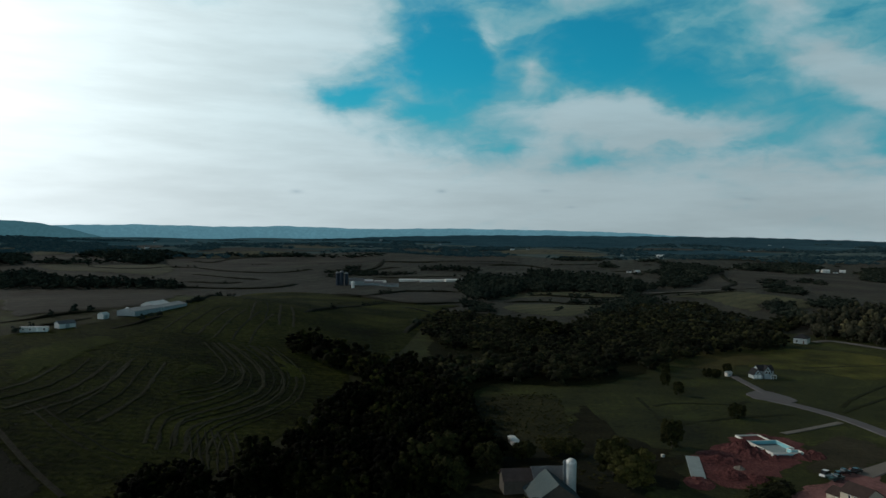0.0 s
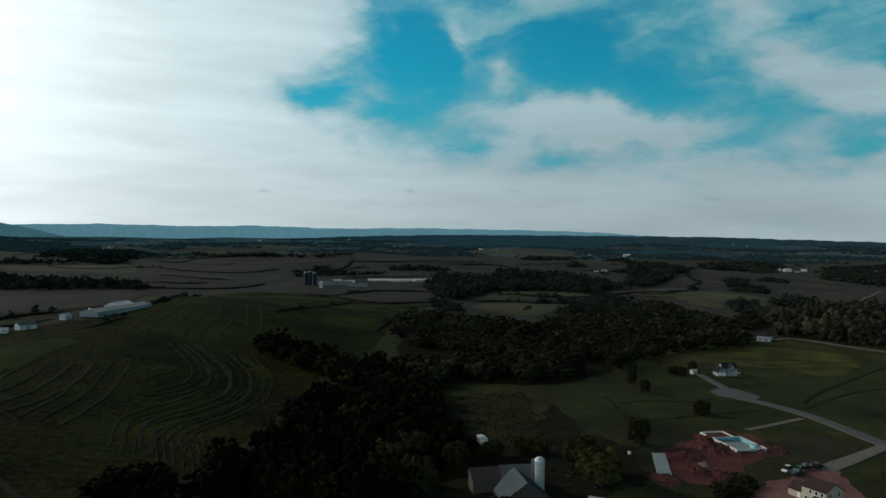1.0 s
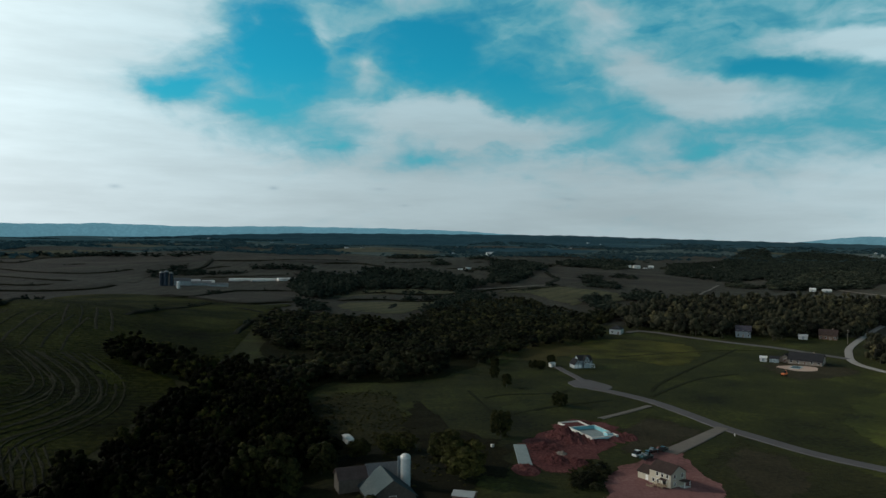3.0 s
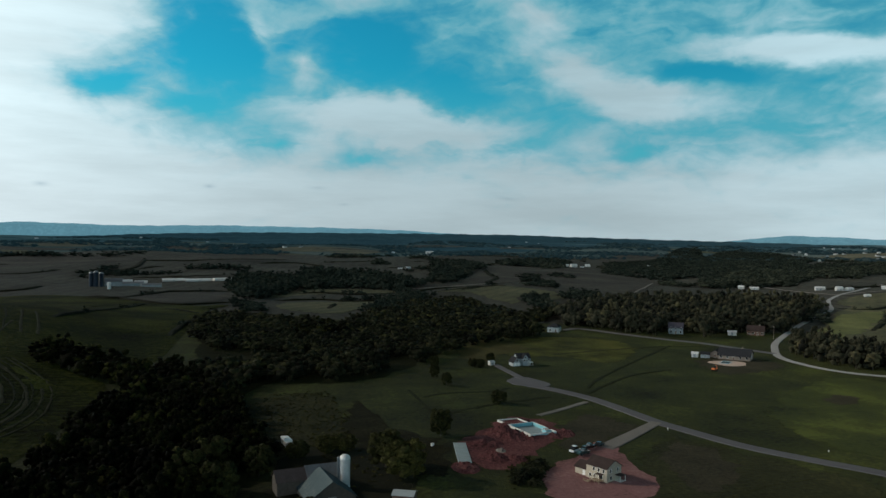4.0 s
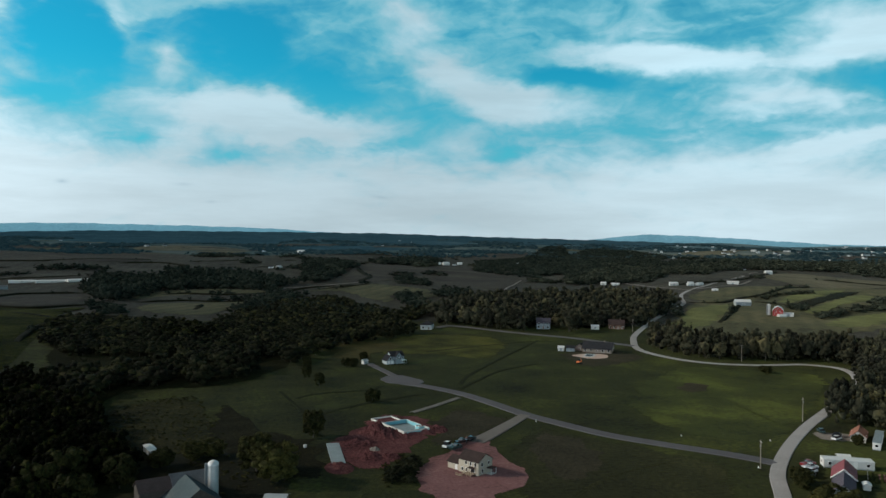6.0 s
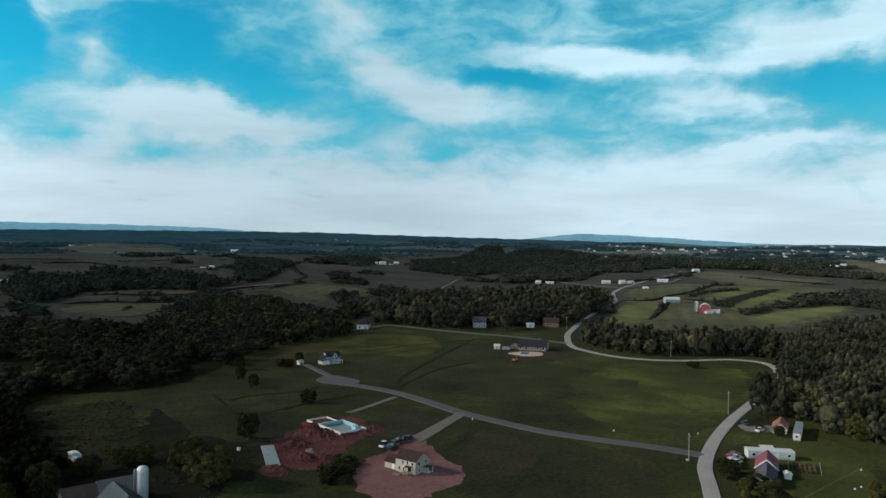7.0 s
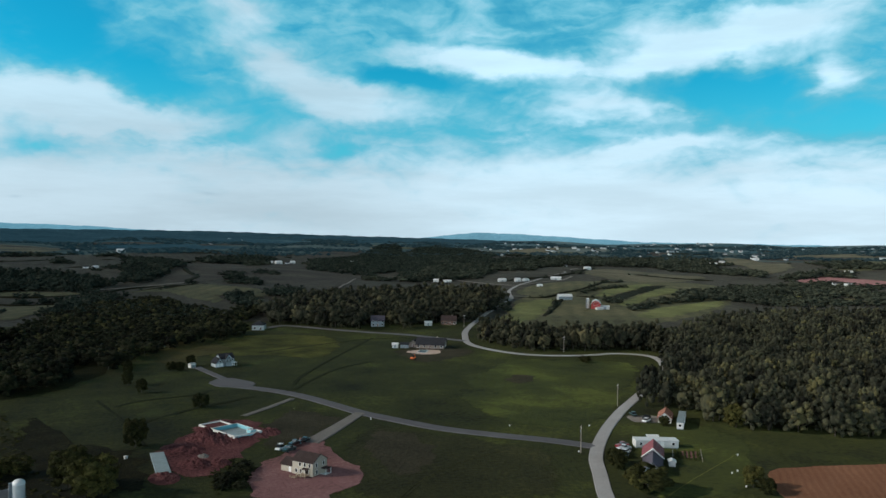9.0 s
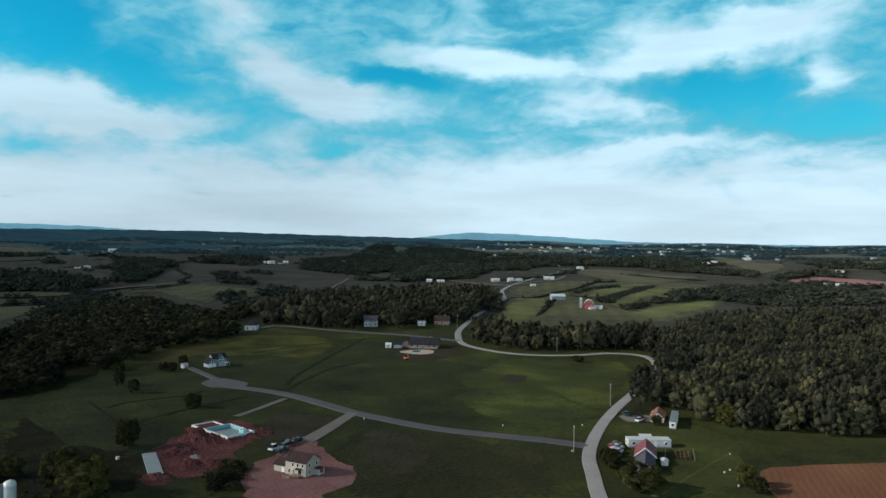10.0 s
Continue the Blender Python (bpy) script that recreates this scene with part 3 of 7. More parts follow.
patch("worn_ground", [(99.2, 278.0), (123.4, 301.9), (135.7, 269.8), (118.7, 252.4), (101.1, 240.4), (92.2, 244.2)], WORN, 0.09, "worn brown building plot", "earth", ragged=2.5)
patch("worn_ground", [(136.9, 258.3), (146.1, 240.8), (142.9, 213.5), (120.2, 185.5), (103.8, 184.1), (110.9, 210.5), (113.6, 231.2)], WORN, 0.11, "worn brown grass beside the drive", "earth", ragged=2.0)
patch("field", [(128.4, 494.5), (189.4, 539.5), (235.1, 506.2), (228.5, 458.6), (181.6, 392.3), (155.6, 435.7), (122.7, 426.5)], PATCHY, 0.1, "yellowing lawn behind a house", "lawn", ragged=1.5)
patch("field", [(-27.1, 316.8), (-18.4, 342.5), (-6.3, 362.9), (7.1, 366.9), (20.7, 358.4), (24.2, 322.1), (26.7, 283.7), (23, 265), (12.9, 259.7), (1.4, 255), (-13.7, 258.6), (-23.3, 283)], ROUGH_GRASS, 0.12, "weedy uncut meadow beside the wood", "meadow", ragged=1.0)
patch("field", [(1268.1, 809.1), (1412.6, 851), (1385.8, 745.1), (1290.9, 614), (1203.8, 608.8), (1230.1, 700)], PALE_SOIL, 0.9, "bare reddish field in the distance", "field")
patch("field", [(212.2, 142.7), (198.7, 130.6), (188.1, 116.5), (248.5, 84.4), (294.2, 105.8), (262.1, 119.7), (239.4, 131.8)], PLOUGH, 0.12, "ploughed brown field with fine furrows", "field", ragged=0.4, fringe=False)
patch("red_earth", [(56.4, 254.8), (63.8, 265.4), (79.4, 281), (88.5, 292.9), (94, 291.2), (99.6, 283), (104.7, 276.9), (97.1, 262.6), (85.4, 242.4), (77.8, 234.4), (71, 231.3), (63.1, 220.1), (58.4, 221.4), (53.6, 226.7), (53, 239.2)], RED_SOIL, 0.13, "dug-up red clay round the new foundation", "earth", ragged=2.0, rounding=1, cell=6)
patch("field", [(137.8, 262), (146.8, 243.1), (161.5, 213.9), (175.7, 188.9), (164.9, 171.6), (143.3, 149.4), (111.3, 161.4), (92.9, 176), (83.4, 179.6), (104.3, 229.4), (118.3, 246)], LOT_GRASS, 0.07, "thin dark grass below the estate road", "lawn", ragged=2.5)
patch("worn_ground", [(83.1, 233.7), (91.8, 236.8), (105.8, 251.7), (131.9, 270.5), (129, 284.1), (123.7, 303.8), (109.8, 286.7), (101, 266.5), (89.5, 246.2)], WORN, 0.10, "worn brown building plot beside the foundation", "earth", ragged=2.0)
# rank grass, its dark tone also carrying shadow cast by trees
patch("field", [(0.1, 288), (12.9, 285.7), (26, 273.8), (35.8, 280.7), (46.7, 254.8), (47.1, 233.3), (38.7, 210.5), (25.5, 204.4), (2.5, 228), (-3.4, 258)], DITCH, 0.09, "rank grass darkened for tree shade behind the old barn", "lawn", ragged=3.0)
patch("packed_earth", [(78.4, 224.7), (90.2, 234.2), (102.2, 246.7), (108.2, 252.8), (110.2, 238.8), (106.7, 225), (106.1, 209.7), (105.2, 198.9), (98.8, 193.2), (91.6, 190.1), (83.7, 184.9), (73.2, 186.1), (69.2, 198.3), (70.4, 209.5), (75.5, 214.1)], PALE_SOIL, 0.16, "packed reddish earth round the new house", "earth", ragged=1.6, rounding=1, cell=6)
patch("field", [(24.9, 342.1), (30.0, 328.6), (32.7, 304.3), (37.2, 281.6), (45.2, 272.3), (53.0, 262.7), (53.9, 248.2), (50.0, 233.7), (50.7, 212.0), (37.2, 215.8), (25.3, 229.6), (17.3, 275.5)], RANK, 0.155, "dark rank weeds round the barn and the clay heap", "lawn", ragged=2.5)
patch("field", [(92.9, 442.3), (124.1, 521.7), (147.5, 521.1), (159.2, 481.4), (144.8, 447.1), (129.7, 447.6), (113.9, 421.9), (95.7, 413.1)], DRY, 0.13, "sunburnt brown grass beside the new house", "lawn", ragged=3.0)
patch("field", [(54.4, 311.3), (69.7, 326.6), (87.5, 331.6), (93.1, 320.8), (75.3, 299.7), (57.0, 291.5)], LUSH, 0.14, "streak of brighter grass across the meadow", "lawn", ragged=3.0)
patch("bare_spot", [(230.2, 301.9), (245.6, 313.0), (255.8, 311.1), (255.8, 296.3), (240.7, 287.4), (229.2, 287.4)], WORN, 0.3, "bare reddish spot in the grass", "earth", ragged=1.5)

# ---- far fields, crop by crop ----
HEDGES = []


def bank(name, points, width, tall, mat, label, category):
    """A low overgrown bank that runs along the edge of a field, with an uneven top."""
    line, rows, faces = spline(points, 10.0), [], []
    for i, p in enumerate(line):
        way = (line[min(i + 1, len(line) - 1)] - line[max(i - 1, 0)]).normalized()
        side = Vector((-way.y, way.x))
        end = min(1.0, i / 2, (len(line) - 1 - i) / 2)
        top = tall * end * (0.75 + 0.7 * abs(noise.noise((p.x / 14, p.y / 14, 3.0))))
        for u, v in ((-0.5, -0.3), (-0.3, 0.8 * top), (0.05, top), (0.32, 0.7 * top), (0.5, -0.3)):
            q = p + side * width * (u + 0.12 * noise.noise((p.x / 9, p.y / 9, u)))
            rows.append((q.x, q.y, ground_z(q.x, q.y) + 0.3 + v))
    for i in range(len(line) - 1):
        faces += [(i * 5 + j, i * 5 + j + 1, i * 5 + j + 6, i * 5 + j + 5) for j in range(4)]
    me = bpy.data.meshes.new(name)
    me.from_pydata(rows, [], faces)
    me.update()
    if sum(f.normal.z for f in me.polygons) < 0:
        me.flip_normals()
    me.materials.append(mat)
    return tagged(new(name, me), label, category, kind="structure")


patch("field", [(332.2, 461), (400.7, 531.2), (556, 691.3), (742.7, 803.6), (953, 894.8), (1157.5, 883.5), (930.6, 672.2), (696.4, 506.2), (489.1, 427.5), (400.2, 432.2)], OLIVE, 0.35, "dull green farmland on the slope beyond the road", "pasture", ragged=3.0)
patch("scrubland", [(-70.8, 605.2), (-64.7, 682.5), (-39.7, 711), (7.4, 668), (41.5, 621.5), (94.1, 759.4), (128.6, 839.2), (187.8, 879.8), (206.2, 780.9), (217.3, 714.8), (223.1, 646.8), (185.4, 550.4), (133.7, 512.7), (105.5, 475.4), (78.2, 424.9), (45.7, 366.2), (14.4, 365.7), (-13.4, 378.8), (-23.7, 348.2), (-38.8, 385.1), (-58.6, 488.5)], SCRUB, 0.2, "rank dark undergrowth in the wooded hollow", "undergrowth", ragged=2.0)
patch("field", [(-47.3, 844.3), (4.2, 1032.6), (83.5, 1037.6), (151.1, 986.7), (117.1, 946.1), (44.2, 973.5), (-2.5, 949.5)], OLIVE, 0.70, "pale contour strip along the far wood", "field", ragged=3.0, rounding=1)
patch("field", [(-24.6, 835.2), (3.9, 957.1), (76.1, 944.6), (162.4, 966.8), (108.6, 876.9), (39.1, 860.1), (3.5, 845.6)], SOY, 0.75, "dull contour strip of dry crop", "field", ragged=3.0, rounding=1)
patch("field", [(-20.1, 768), (3.4, 825.6), (55.3, 832), (106.2, 857.9), (83.1, 759.2), (45.1, 677.3), (17.3, 697.8), (-6.7, 717.8)], OLIVE, 0.79, "brown and olive stubble field above the hollow", "field", ragged=3.0, rounding=1)
patch("field", [(175.8, 960.5), (221.5, 1002.3), (282.2, 1023.8), (314.5, 947.3), (338.2, 905.7), (316.5, 828.8), (282.7, 820.5), (271.6, 882.5), (238.7, 775), (229.9, 833.3), (218.6, 955.7)], OLIVE, 0.93, "pale stubble field on a rounded rise", "field", ragged=3.0, rounding=1)
patch("field", [(281.5, 1211.2), (359.8, 1475.3), (509.1, 1849.6), (529.6, 1723.7), (533.2, 1531.9), (671.9, 1724.4), (675.3, 1562), (624.6, 1312.1), (639, 1216.6), (423.3, 888.6), (406, 938.3), (387.3, 1037.5), (393.2, 1184.9), (311.2, 1067.5), (253.4, 1037.8)], WORNFIELD, 0.80, "wide brown pasture on a far slope", "field", ragged=3.0, rounding=1)
patch("field", [(83.2, 1848.8), (216.8, 1992.9), (362.8, 1987.9), (306.1, 1609.5), (227.6, 1420.7), (205.1, 1662.1), (110.4, 1671.1)], SOY, 1.10, "brown field between far woods", "field", ragged=3.0, rounding=1)
patch("field", [(115, 2560.5), (210.4, 2627.4), (327.8, 2583.7), (270, 2482.8), (146.6, 2488.1)], STRAW, 1.45, "straw-coloured strip below the ridge", "field", ragged=3.0, rounding=1)
patch("field", [(857.6, 2066.6), (1035.8, 2261.5), (1238.2, 2380.9), (1289.8, 2298.7), (1087.4, 1986.3), (889.2, 1869), (809.7, 1873.5)], WORNFIELD, 1.37, "brown field beside a far farm", "field", ragged=3.0, rounding=1)
patch("field", [(1223.5, 2352.5), (1452.2, 2654.1), (1626.4, 2830), (1328.5, 2387.6)], STRAW, 1.60, "straw-coloured clearing below the ridge", "field", ragged=3.0, rounding=1)
patch("field", [(-215.4, 1265.7), (-200.3, 1376.2), (-102.3, 1476.1), (-87.1, 1320.1), (-94.1, 1242.4), (-166.3, 1250)], SOY, 0.81, "brown field above the poultry houses", "field", ragged=3.0, rounding=1)
patch("field", [(-180.3, 745.3), (-142.8, 783.5), (-90.7, 753.7), (-51.7, 786.8), (-70, 691.7), (-73.7, 555.4), (-89.3, 525.5), (-125.8, 520.2)], HAY, 0.67, "dull green hay field below the farm", "field", ragged=3.0, rounding=1)
patch("field", [(-207.4, 857.1), (-172, 833.1), (-146.7, 967.4), (-70.5, 1020), (-54.3, 825.5), (-93.8, 779.7), (-143, 811.4), (-175.5, 850)], WORNFIELD, 0.77, "olive strip below the farm", "field", ragged=3.0, rounding=1)
patch("field", [(-290.9, 1708), (-244.5, 2026.3), (-133.5, 2367.2), (8.5, 2310.2), (19.6, 1858), (-62.6, 1714.2), (-205, 1699.6)], WORNFIELD, 1.17, "broad brown field under the ridge", "field", ragged=3.0, rounding=1)
patch("field", [(773.5, 1063.5), (898.1, 1179.6), (1087, 1304.9), (1245.1, 1369.2), (1248.8, 1305.8), (1021.6, 1107.1), (858.2, 999.9), (813, 1020.3), (746.3, 1010.3)], SOY, 1.07, "brown field over the crest of the hill", "field", ragged=3.0, rounding=1)
patch("field", [(1001.2, 1069.4), (1233.2, 1226.8), (1190.6, 1029.7), (1235.8, 944.5), (1059.7, 879.1), (936.1, 867.5), (957.9, 966.1)], STRAW, 0.89, "straw-coloured field along the hill", "field", ragged=3.0, rounding=1)
patch("field", [(609.6, 770.3), (692.3, 830.5), (778.7, 843.5), (953.2, 947.9), (925.7, 882.3), (718.1, 745), (643.1, 711.5), (578, 673), (580.6, 722.7)], OLIVE, 0.75, "olive field beside the farm lane", "field", ragged=3.0, rounding=1)
patch("field", [(644.1, 653.9), (715, 710.7), (800.6, 752.3), (952.1, 834.6), (804.8, 725.2), (685.6, 662.4), (634.6, 635.1)], STRIP, 0.79, "light green contour strip", "field", ragged=3.0, rounding=1)
patch("field", [(628.1, 624.1), (738.1, 683.8), (887.8, 778.2), (920.2, 784.5), (718.3, 647.1), (618, 597)], VERGE, 0.83, "dark contour strip", "field", ragged=3.0, rounding=1)
patch("field", [(587.1, 571), (681.7, 622.7), (864.1, 741.8), (889.7, 732.8), (758, 637.2), (660.5, 594.9), (580.2, 552.5)], STRIP, 0.87, "light green contour strip", "field", ragged=3.0, rounding=1)
patch("field", [(518.6, 490.1), (596.7, 529.9), (674.6, 551.5), (759.9, 563), (709.6, 523.5), (624.6, 496.7), (529.4, 463.5)], STRIP, 0.59, "pale green hilltop field among the woods", "field", ragged=3.0, rounding=1)
patch("field", [(367.2, 500.1), (434.5, 557), (508.7, 637.7), (563.2, 655.7), (602.1, 666.1), (511.8, 585.3), (449.5, 526.8), (367.2, 474.1)], STRIP, 0.61, "green hay field beside the bending road", "field", ragged=3.0, rounding=1)
patch("field", [(452.1, 524.5), (577.4, 638.7), (590.2, 603.3), (522.6, 540.1), (446.7, 468.1), (416, 475.4)], OLIVE, 0.70, "green pasture below the red barn", "field", ragged=3.0, rounding=1)
patch("field", [(897.6, 610.5), (1002.2, 668), (1077.1, 689.3), (1055.8, 638), (926.7, 565.3), (899.9, 567.9)], STRIP, 0.91, "pale green clearing in the woods", "field", ragged=3.0, rounding=1)
patch("field", [(1914.6, 1454.4), (1935.1, 1345.3), (1660.8, 1035.4), (1477.7, 969.8), (1480.6, 1003.9), (1599.5, 1134.6)], STRAW, 1.50, "straw-coloured field in the distance", "field", ragged=3.0, rounding=1)
patch("field", [(1618.1, 935.8), (1785.8, 971.4), (2233.4, 1106.3), (1753.9, 868.5), (1584.4, 838.1)], OLIVE, 1.05, "dull olive field in the distance", "field", ragged=3.0, rounding=1)
patch("field", [(941, 532.5), (935.1, 507.8), (900.8, 466.1), (888.5, 489.1)], OLIVE, 0.79, "small pale clearing behind the wood", "field", ragged=3.0, rounding=1)
patch("field", [(1092.5, 1503), (1246.3, 1565), (1500.9, 1750.1), (1414.2, 1624.9), (1141.5, 1433.2)], WORNFIELD, 1.16, "brown field below the wooded hill", "field", ragged=3.0, rounding=1)
patch("field", [(1531, 2042.9), (1668.1, 2095.4), (2469.9, 2717.8), (1627, 1802.9), (1471, 1847.4)], STRAW, 1.50, "straw-coloured field beyond the wooded hill", "field", ragged=3.0, rounding=1)
patch("field", [(1797.2, 1690.9), (2016.9, 1745.9), (1883.9, 1586.1), (1760.7, 1566.6)], WORNFIELD, 1.53, "brown field beside far houses", "field", ragged=3.0, rounding=1)
patch("field", [(-607.4, 847.9), (-553.6, 874.2), (-481.5, 899.6), (-363.3, 927.6), (-232.1, 493), (-253.3, 459.4), (-276.1, 436.2), (-290.5, 405.7)], WORNFIELD, 0.72, "brown stubble field behind the long barn", "field", ragged=3.0, rounding=1)
patch("field", [(-433, 935.2), (-496.6, 1110.5), (-629.7, 1606.7), (-466, 1742), (-335.4, 1372.8), (-318.3, 1015.3), (-361.2, 960.8)], SOY, 0.77, "brown contour fields on the far rise", "field", ragged=3.0, rounding=1)
patch("field", [(-444.3, 976.3), (-712.2, 1564.3), (-935.9, 2092), (-543.7, 1921.2), (-312.6, 1940), (-285.7, 1694.9), (-435.4, 1627.6), (-576.9, 1533.4)], WORNFIELD, 0.85, "wide brown field under the tree line", "field", ragged=3.0, rounding=1)
patch("field", [(-873, 1309.9), (-870.3, 1391.9), (-800.3, 1429.5), (-752.9, 1495.9), (-762.6, 1618.2), (-605.7, 1330.6), (-533, 1112.5), (-597.6, 1150.9), (-699, 1179.9), (-771.4, 1217.9)], OLIVE, 1.11, "pale field between two dark woods", "field", ragged=3.0, rounding=1)
patch("field", [(-1309.8, 1965), (-1230.6, 2021), (-1170.3, 1896.5), (-1221.3, 1832.3)], OLIVE, 1.48, "pale field among far woods", "field", ragged=3.0, rounding=1)
patch("field", [(-1083.3, 1866.9), (-1109.5, 2010.6), (-1090.8, 2099.8), (-1041.9, 1990.2), (-873.9, 1560.9)], OLIVE, 1.16, "pale clearing among far woods", "field", ragged=3.0, rounding=1)
patch("field", [(-1849.3, 2642.3), (-1899.5, 2849.3), (-1709, 2697.3), (-1625.3, 2438.1)], OLIVE, 1.65, "pale field on a far hill", "field", ragged=3.0, rounding=1)
for line in ([(-207.4, 857.1), (-173.7, 841.5), (-163.6, 897.5), (-149.7, 986.9), (-123, 1021.2), (-72.2, 1044.7)],
             [(-212, 876.2), (-175.5, 850), (-141.8, 805), (-112.1, 771), (-92.1, 765.9), (-79, 779.8), (-53.2, 809.1)],
             [(-110.2, 727), (-88, 695.3), (-70, 671.1)],
             [(-71.8, 637.8), (-75.7, 570.1), (-76.7, 528.5)],
             [(-250.6, 1351.1), (-199.3, 1313.2), (-149.2, 1306.6), (-91.4, 1319.8)],
             [(-298.7, 1446.1), (-297.9, 1507.7), (-287.2, 1573.5), (-303.2, 1748.5)],
             [(-301.6, 1709.6), (-206.7, 1713.2), (-144.8, 1758.1), (7.2, 1914.6)],
             [(-239.2, 1575.1), (-263.7, 1548.7), (-278.1, 1524)],
             [(7.2, 964.8), (44.2, 973.5), (76.7, 952.2), (110.5, 948.8), (155.7, 969.9), (190.2, 998.3), (230.2, 1006.7)],
             [(-13.5, 835.4), (6.4, 845.6), (39.1, 860.1), (67.3, 834.5), (107.5, 868.2)],
             [(218.6, 955.7), (256.6, 987.5), (290, 1008.4)],
             [(186.6, 960.5), (223, 975), (261.8, 1007.5)],
             [(278.3, 1822.2), (335, 1835.2)],
             [(192.8, 1562.3), (231.2, 1513.2), (272.6, 1433.3)],
             [(80.3, 1783.5), (142.7, 1779.6), (199.4, 1832.5)],
             [(74.4, 1649.8), (18.5, 1742.9), (-62.6, 1714.2)],
             [(355.8, 1370.5), (326.3, 1184.6), (277.4, 1067.6)],
             [(34.8, 764.4), (46.6, 784), (35.8, 730)],
             [(-284.1, 396.8), (-274.4, 412), (-269.8, 431.7), (-253.3, 459.4)],
             [(-223.4, 474.6), (-225.7, 514.1), (-231.4, 557.2), (-331.4, 881.7)],
             [(-252.4, 365.3), (-252.2, 388.3), (-247.4, 406.7), (-245.3, 423)],
             [(-479.6, 930.9), (-430.3, 945.6), (-361.2, 960.8), (-315.8, 1007.2), (-310.7, 1069.9)],
             [(-654.4, 1463), (-543.1, 1385.9), (-446.5, 1389), (-404.3, 1511.6)],
             [(-505.1, 1149.9), (-413.1, 1098.4), (-365.4, 1110.2)],
             [(-464.3, 1020.1), (-400.7, 1022.9), (-381.5, 1058.7)],
             [(-803.7, 1375.5), (-677.9, 1265.8), (-667, 1415.5), (-611.2, 1416.8)],
             [(-750.5, 1707.9), (-680.8, 1669.8), (-690.7, 1835.4), (-638, 1892)],
             [(-571.7, 1620.9), (-537.9, 1672.6)],
             [(-212.9, 386.2), (-209.5, 403.9), (-210.3, 439.3)],
             [(-152.1, 546.3), (-143.3, 648.4), (-131.2, 780.7)],
             [(555.7, 691.6), (573.4, 667.6), (643.1, 711.5), (718.1, 745), (951.9, 907.3)],
             [(455.4, 529), (586.7, 649)],
             [(756.2, 977.8), (858.2, 999.9), (1011.2, 1080.1), (1198.8, 1226.9)],
             [(1069.4, 1005.4), (1118.8, 941.1), (1178, 900.1)],
             [(631.8, 627.8), (621.6, 635.5), (623.9, 670.6)]):
    far_off = max(1.0, math.hypot(*line[0]) / 420)
    bank("verge", line, 3.4 * far_off, min(2.6, 0.9 + 0.4 * far_off), VERGE, "dark overgrown bank between fields", "verge")
    HEDGES.append((line, far_off))
for line, wide in (([(716.1, 1056.4), (705.7, 955.3), (675.3, 847.2), (747.8, 871.1), (835.2, 931.3), (926.5, 1003.7)], 3.0),
                   ([(858.2, 999.9), (985.7, 1091.5), (1090.9, 1165.4)], 2.5),
                   ([(154.4, 1008.6), (216.7, 1016), (289.6, 1050.7)], 4.0),
                   ([(426.7, 895.7), (586, 1165.6)], 2.0)):
    ribbon("farm_lane", line, wide * 1.6, GRAVEL, 1.0, 12.0, 0.3, label="pale farm lane across the fields", category="lane")

ribbon("road", [(113.4, 350.0), (121.2, 339.2), (130.7, 319.0), (136.0, 295.7), (139.7, 274.2), (143.7, 261.8), (153.2, 236.6), (165.3, 218.1), (177.7, 201.8), (185.8, 187.7)], 6.2, ASPHALT, 0.22, label="grey asphalt estate road across the grass", category="road")
patch("turning_circle", [(105.1, 361.7), (110.8, 370.2), (116.2, 371.2), (120.1, 369.3), (122.1, 361.5), (125.0, 351.0), (119.2, 346.1), (113.2, 348.1), (108.0, 351.4), (105.2, 354.5)], ASPHALT, 0.27, "asphalt turning place at the end of the estate road", "road", ragged=0.7, rounding=1, cell=4, fringe=False)
ribbon("driveway", [(115.3, 363.7), (114.4, 382.6), (113.4, 396.3), (113.0, 409.0)], 4.0, ASPHALT, 0.3, label="asphalt drive to the white house", category="driveway")
ribbon("driveway", [(139.4, 272.1), (119.5, 253.9), (104.4, 240.8)], 4.6, GRAVEL, 0.3, label="gravel drive to the new house", category="driveway", ends=6.5)
ribbon("driveway", [(126.4, 310.6), (110.7, 298.5), (97.7, 289.4)], 2.6, GRAVEL, 0.3, label="gravel track to the new foundation", category="driveway")
ribbon("road", [(133.0, 124.2), (151.5, 149.1), (164.4, 164.5), (178.3, 180.4), (201.7, 200.1), (230.1, 220.1), (259.0, 237.8), (300.7, 262.9), (341.4, 293.5), (359.1, 318.9), (349.5, 336.5), (326.2, 341.1), (305.5, 352.0), (293.7, 368.5), (290.3, 392.0), (294.1, 416.5), (311.5, 446.6), (342.6, 487.7), (427.6, 578.5), (491.4, 637.1), (540.3, 683.9), (597.1, 760.3), (648.9, 818.4), (836.1, 983.6), (996.2, 1095.1)],
       4.6, ROADTOP, 0.24, label="pale country road winding past the woods", category="road")
ribbon("road", [(300.2, 429.0), (291.3, 450.5), (280.9, 477.3), (263.4, 501.8), (246.6, 530.8), (232.4, 559.8), (222.7, 569.6), (208.0, 560.8)], 6.0, ASPHALT, 0.26, label="narrow asphalt lane along the wood", category="road")

# ---- woods ----
ICO = [(0, 0, 1)] + [(0.894 * math.cos(a * 1.2566), 0.894 * math.sin(a * 1.2566), 0.447) for a in range(5)] \
    + [(0.894 * math.cos(a * 1.2566 + 0.628), 0.894 * math.sin(a * 1.2566 + 0.628), -0.447) for a in range(5)] + [(0, 0, -1)]
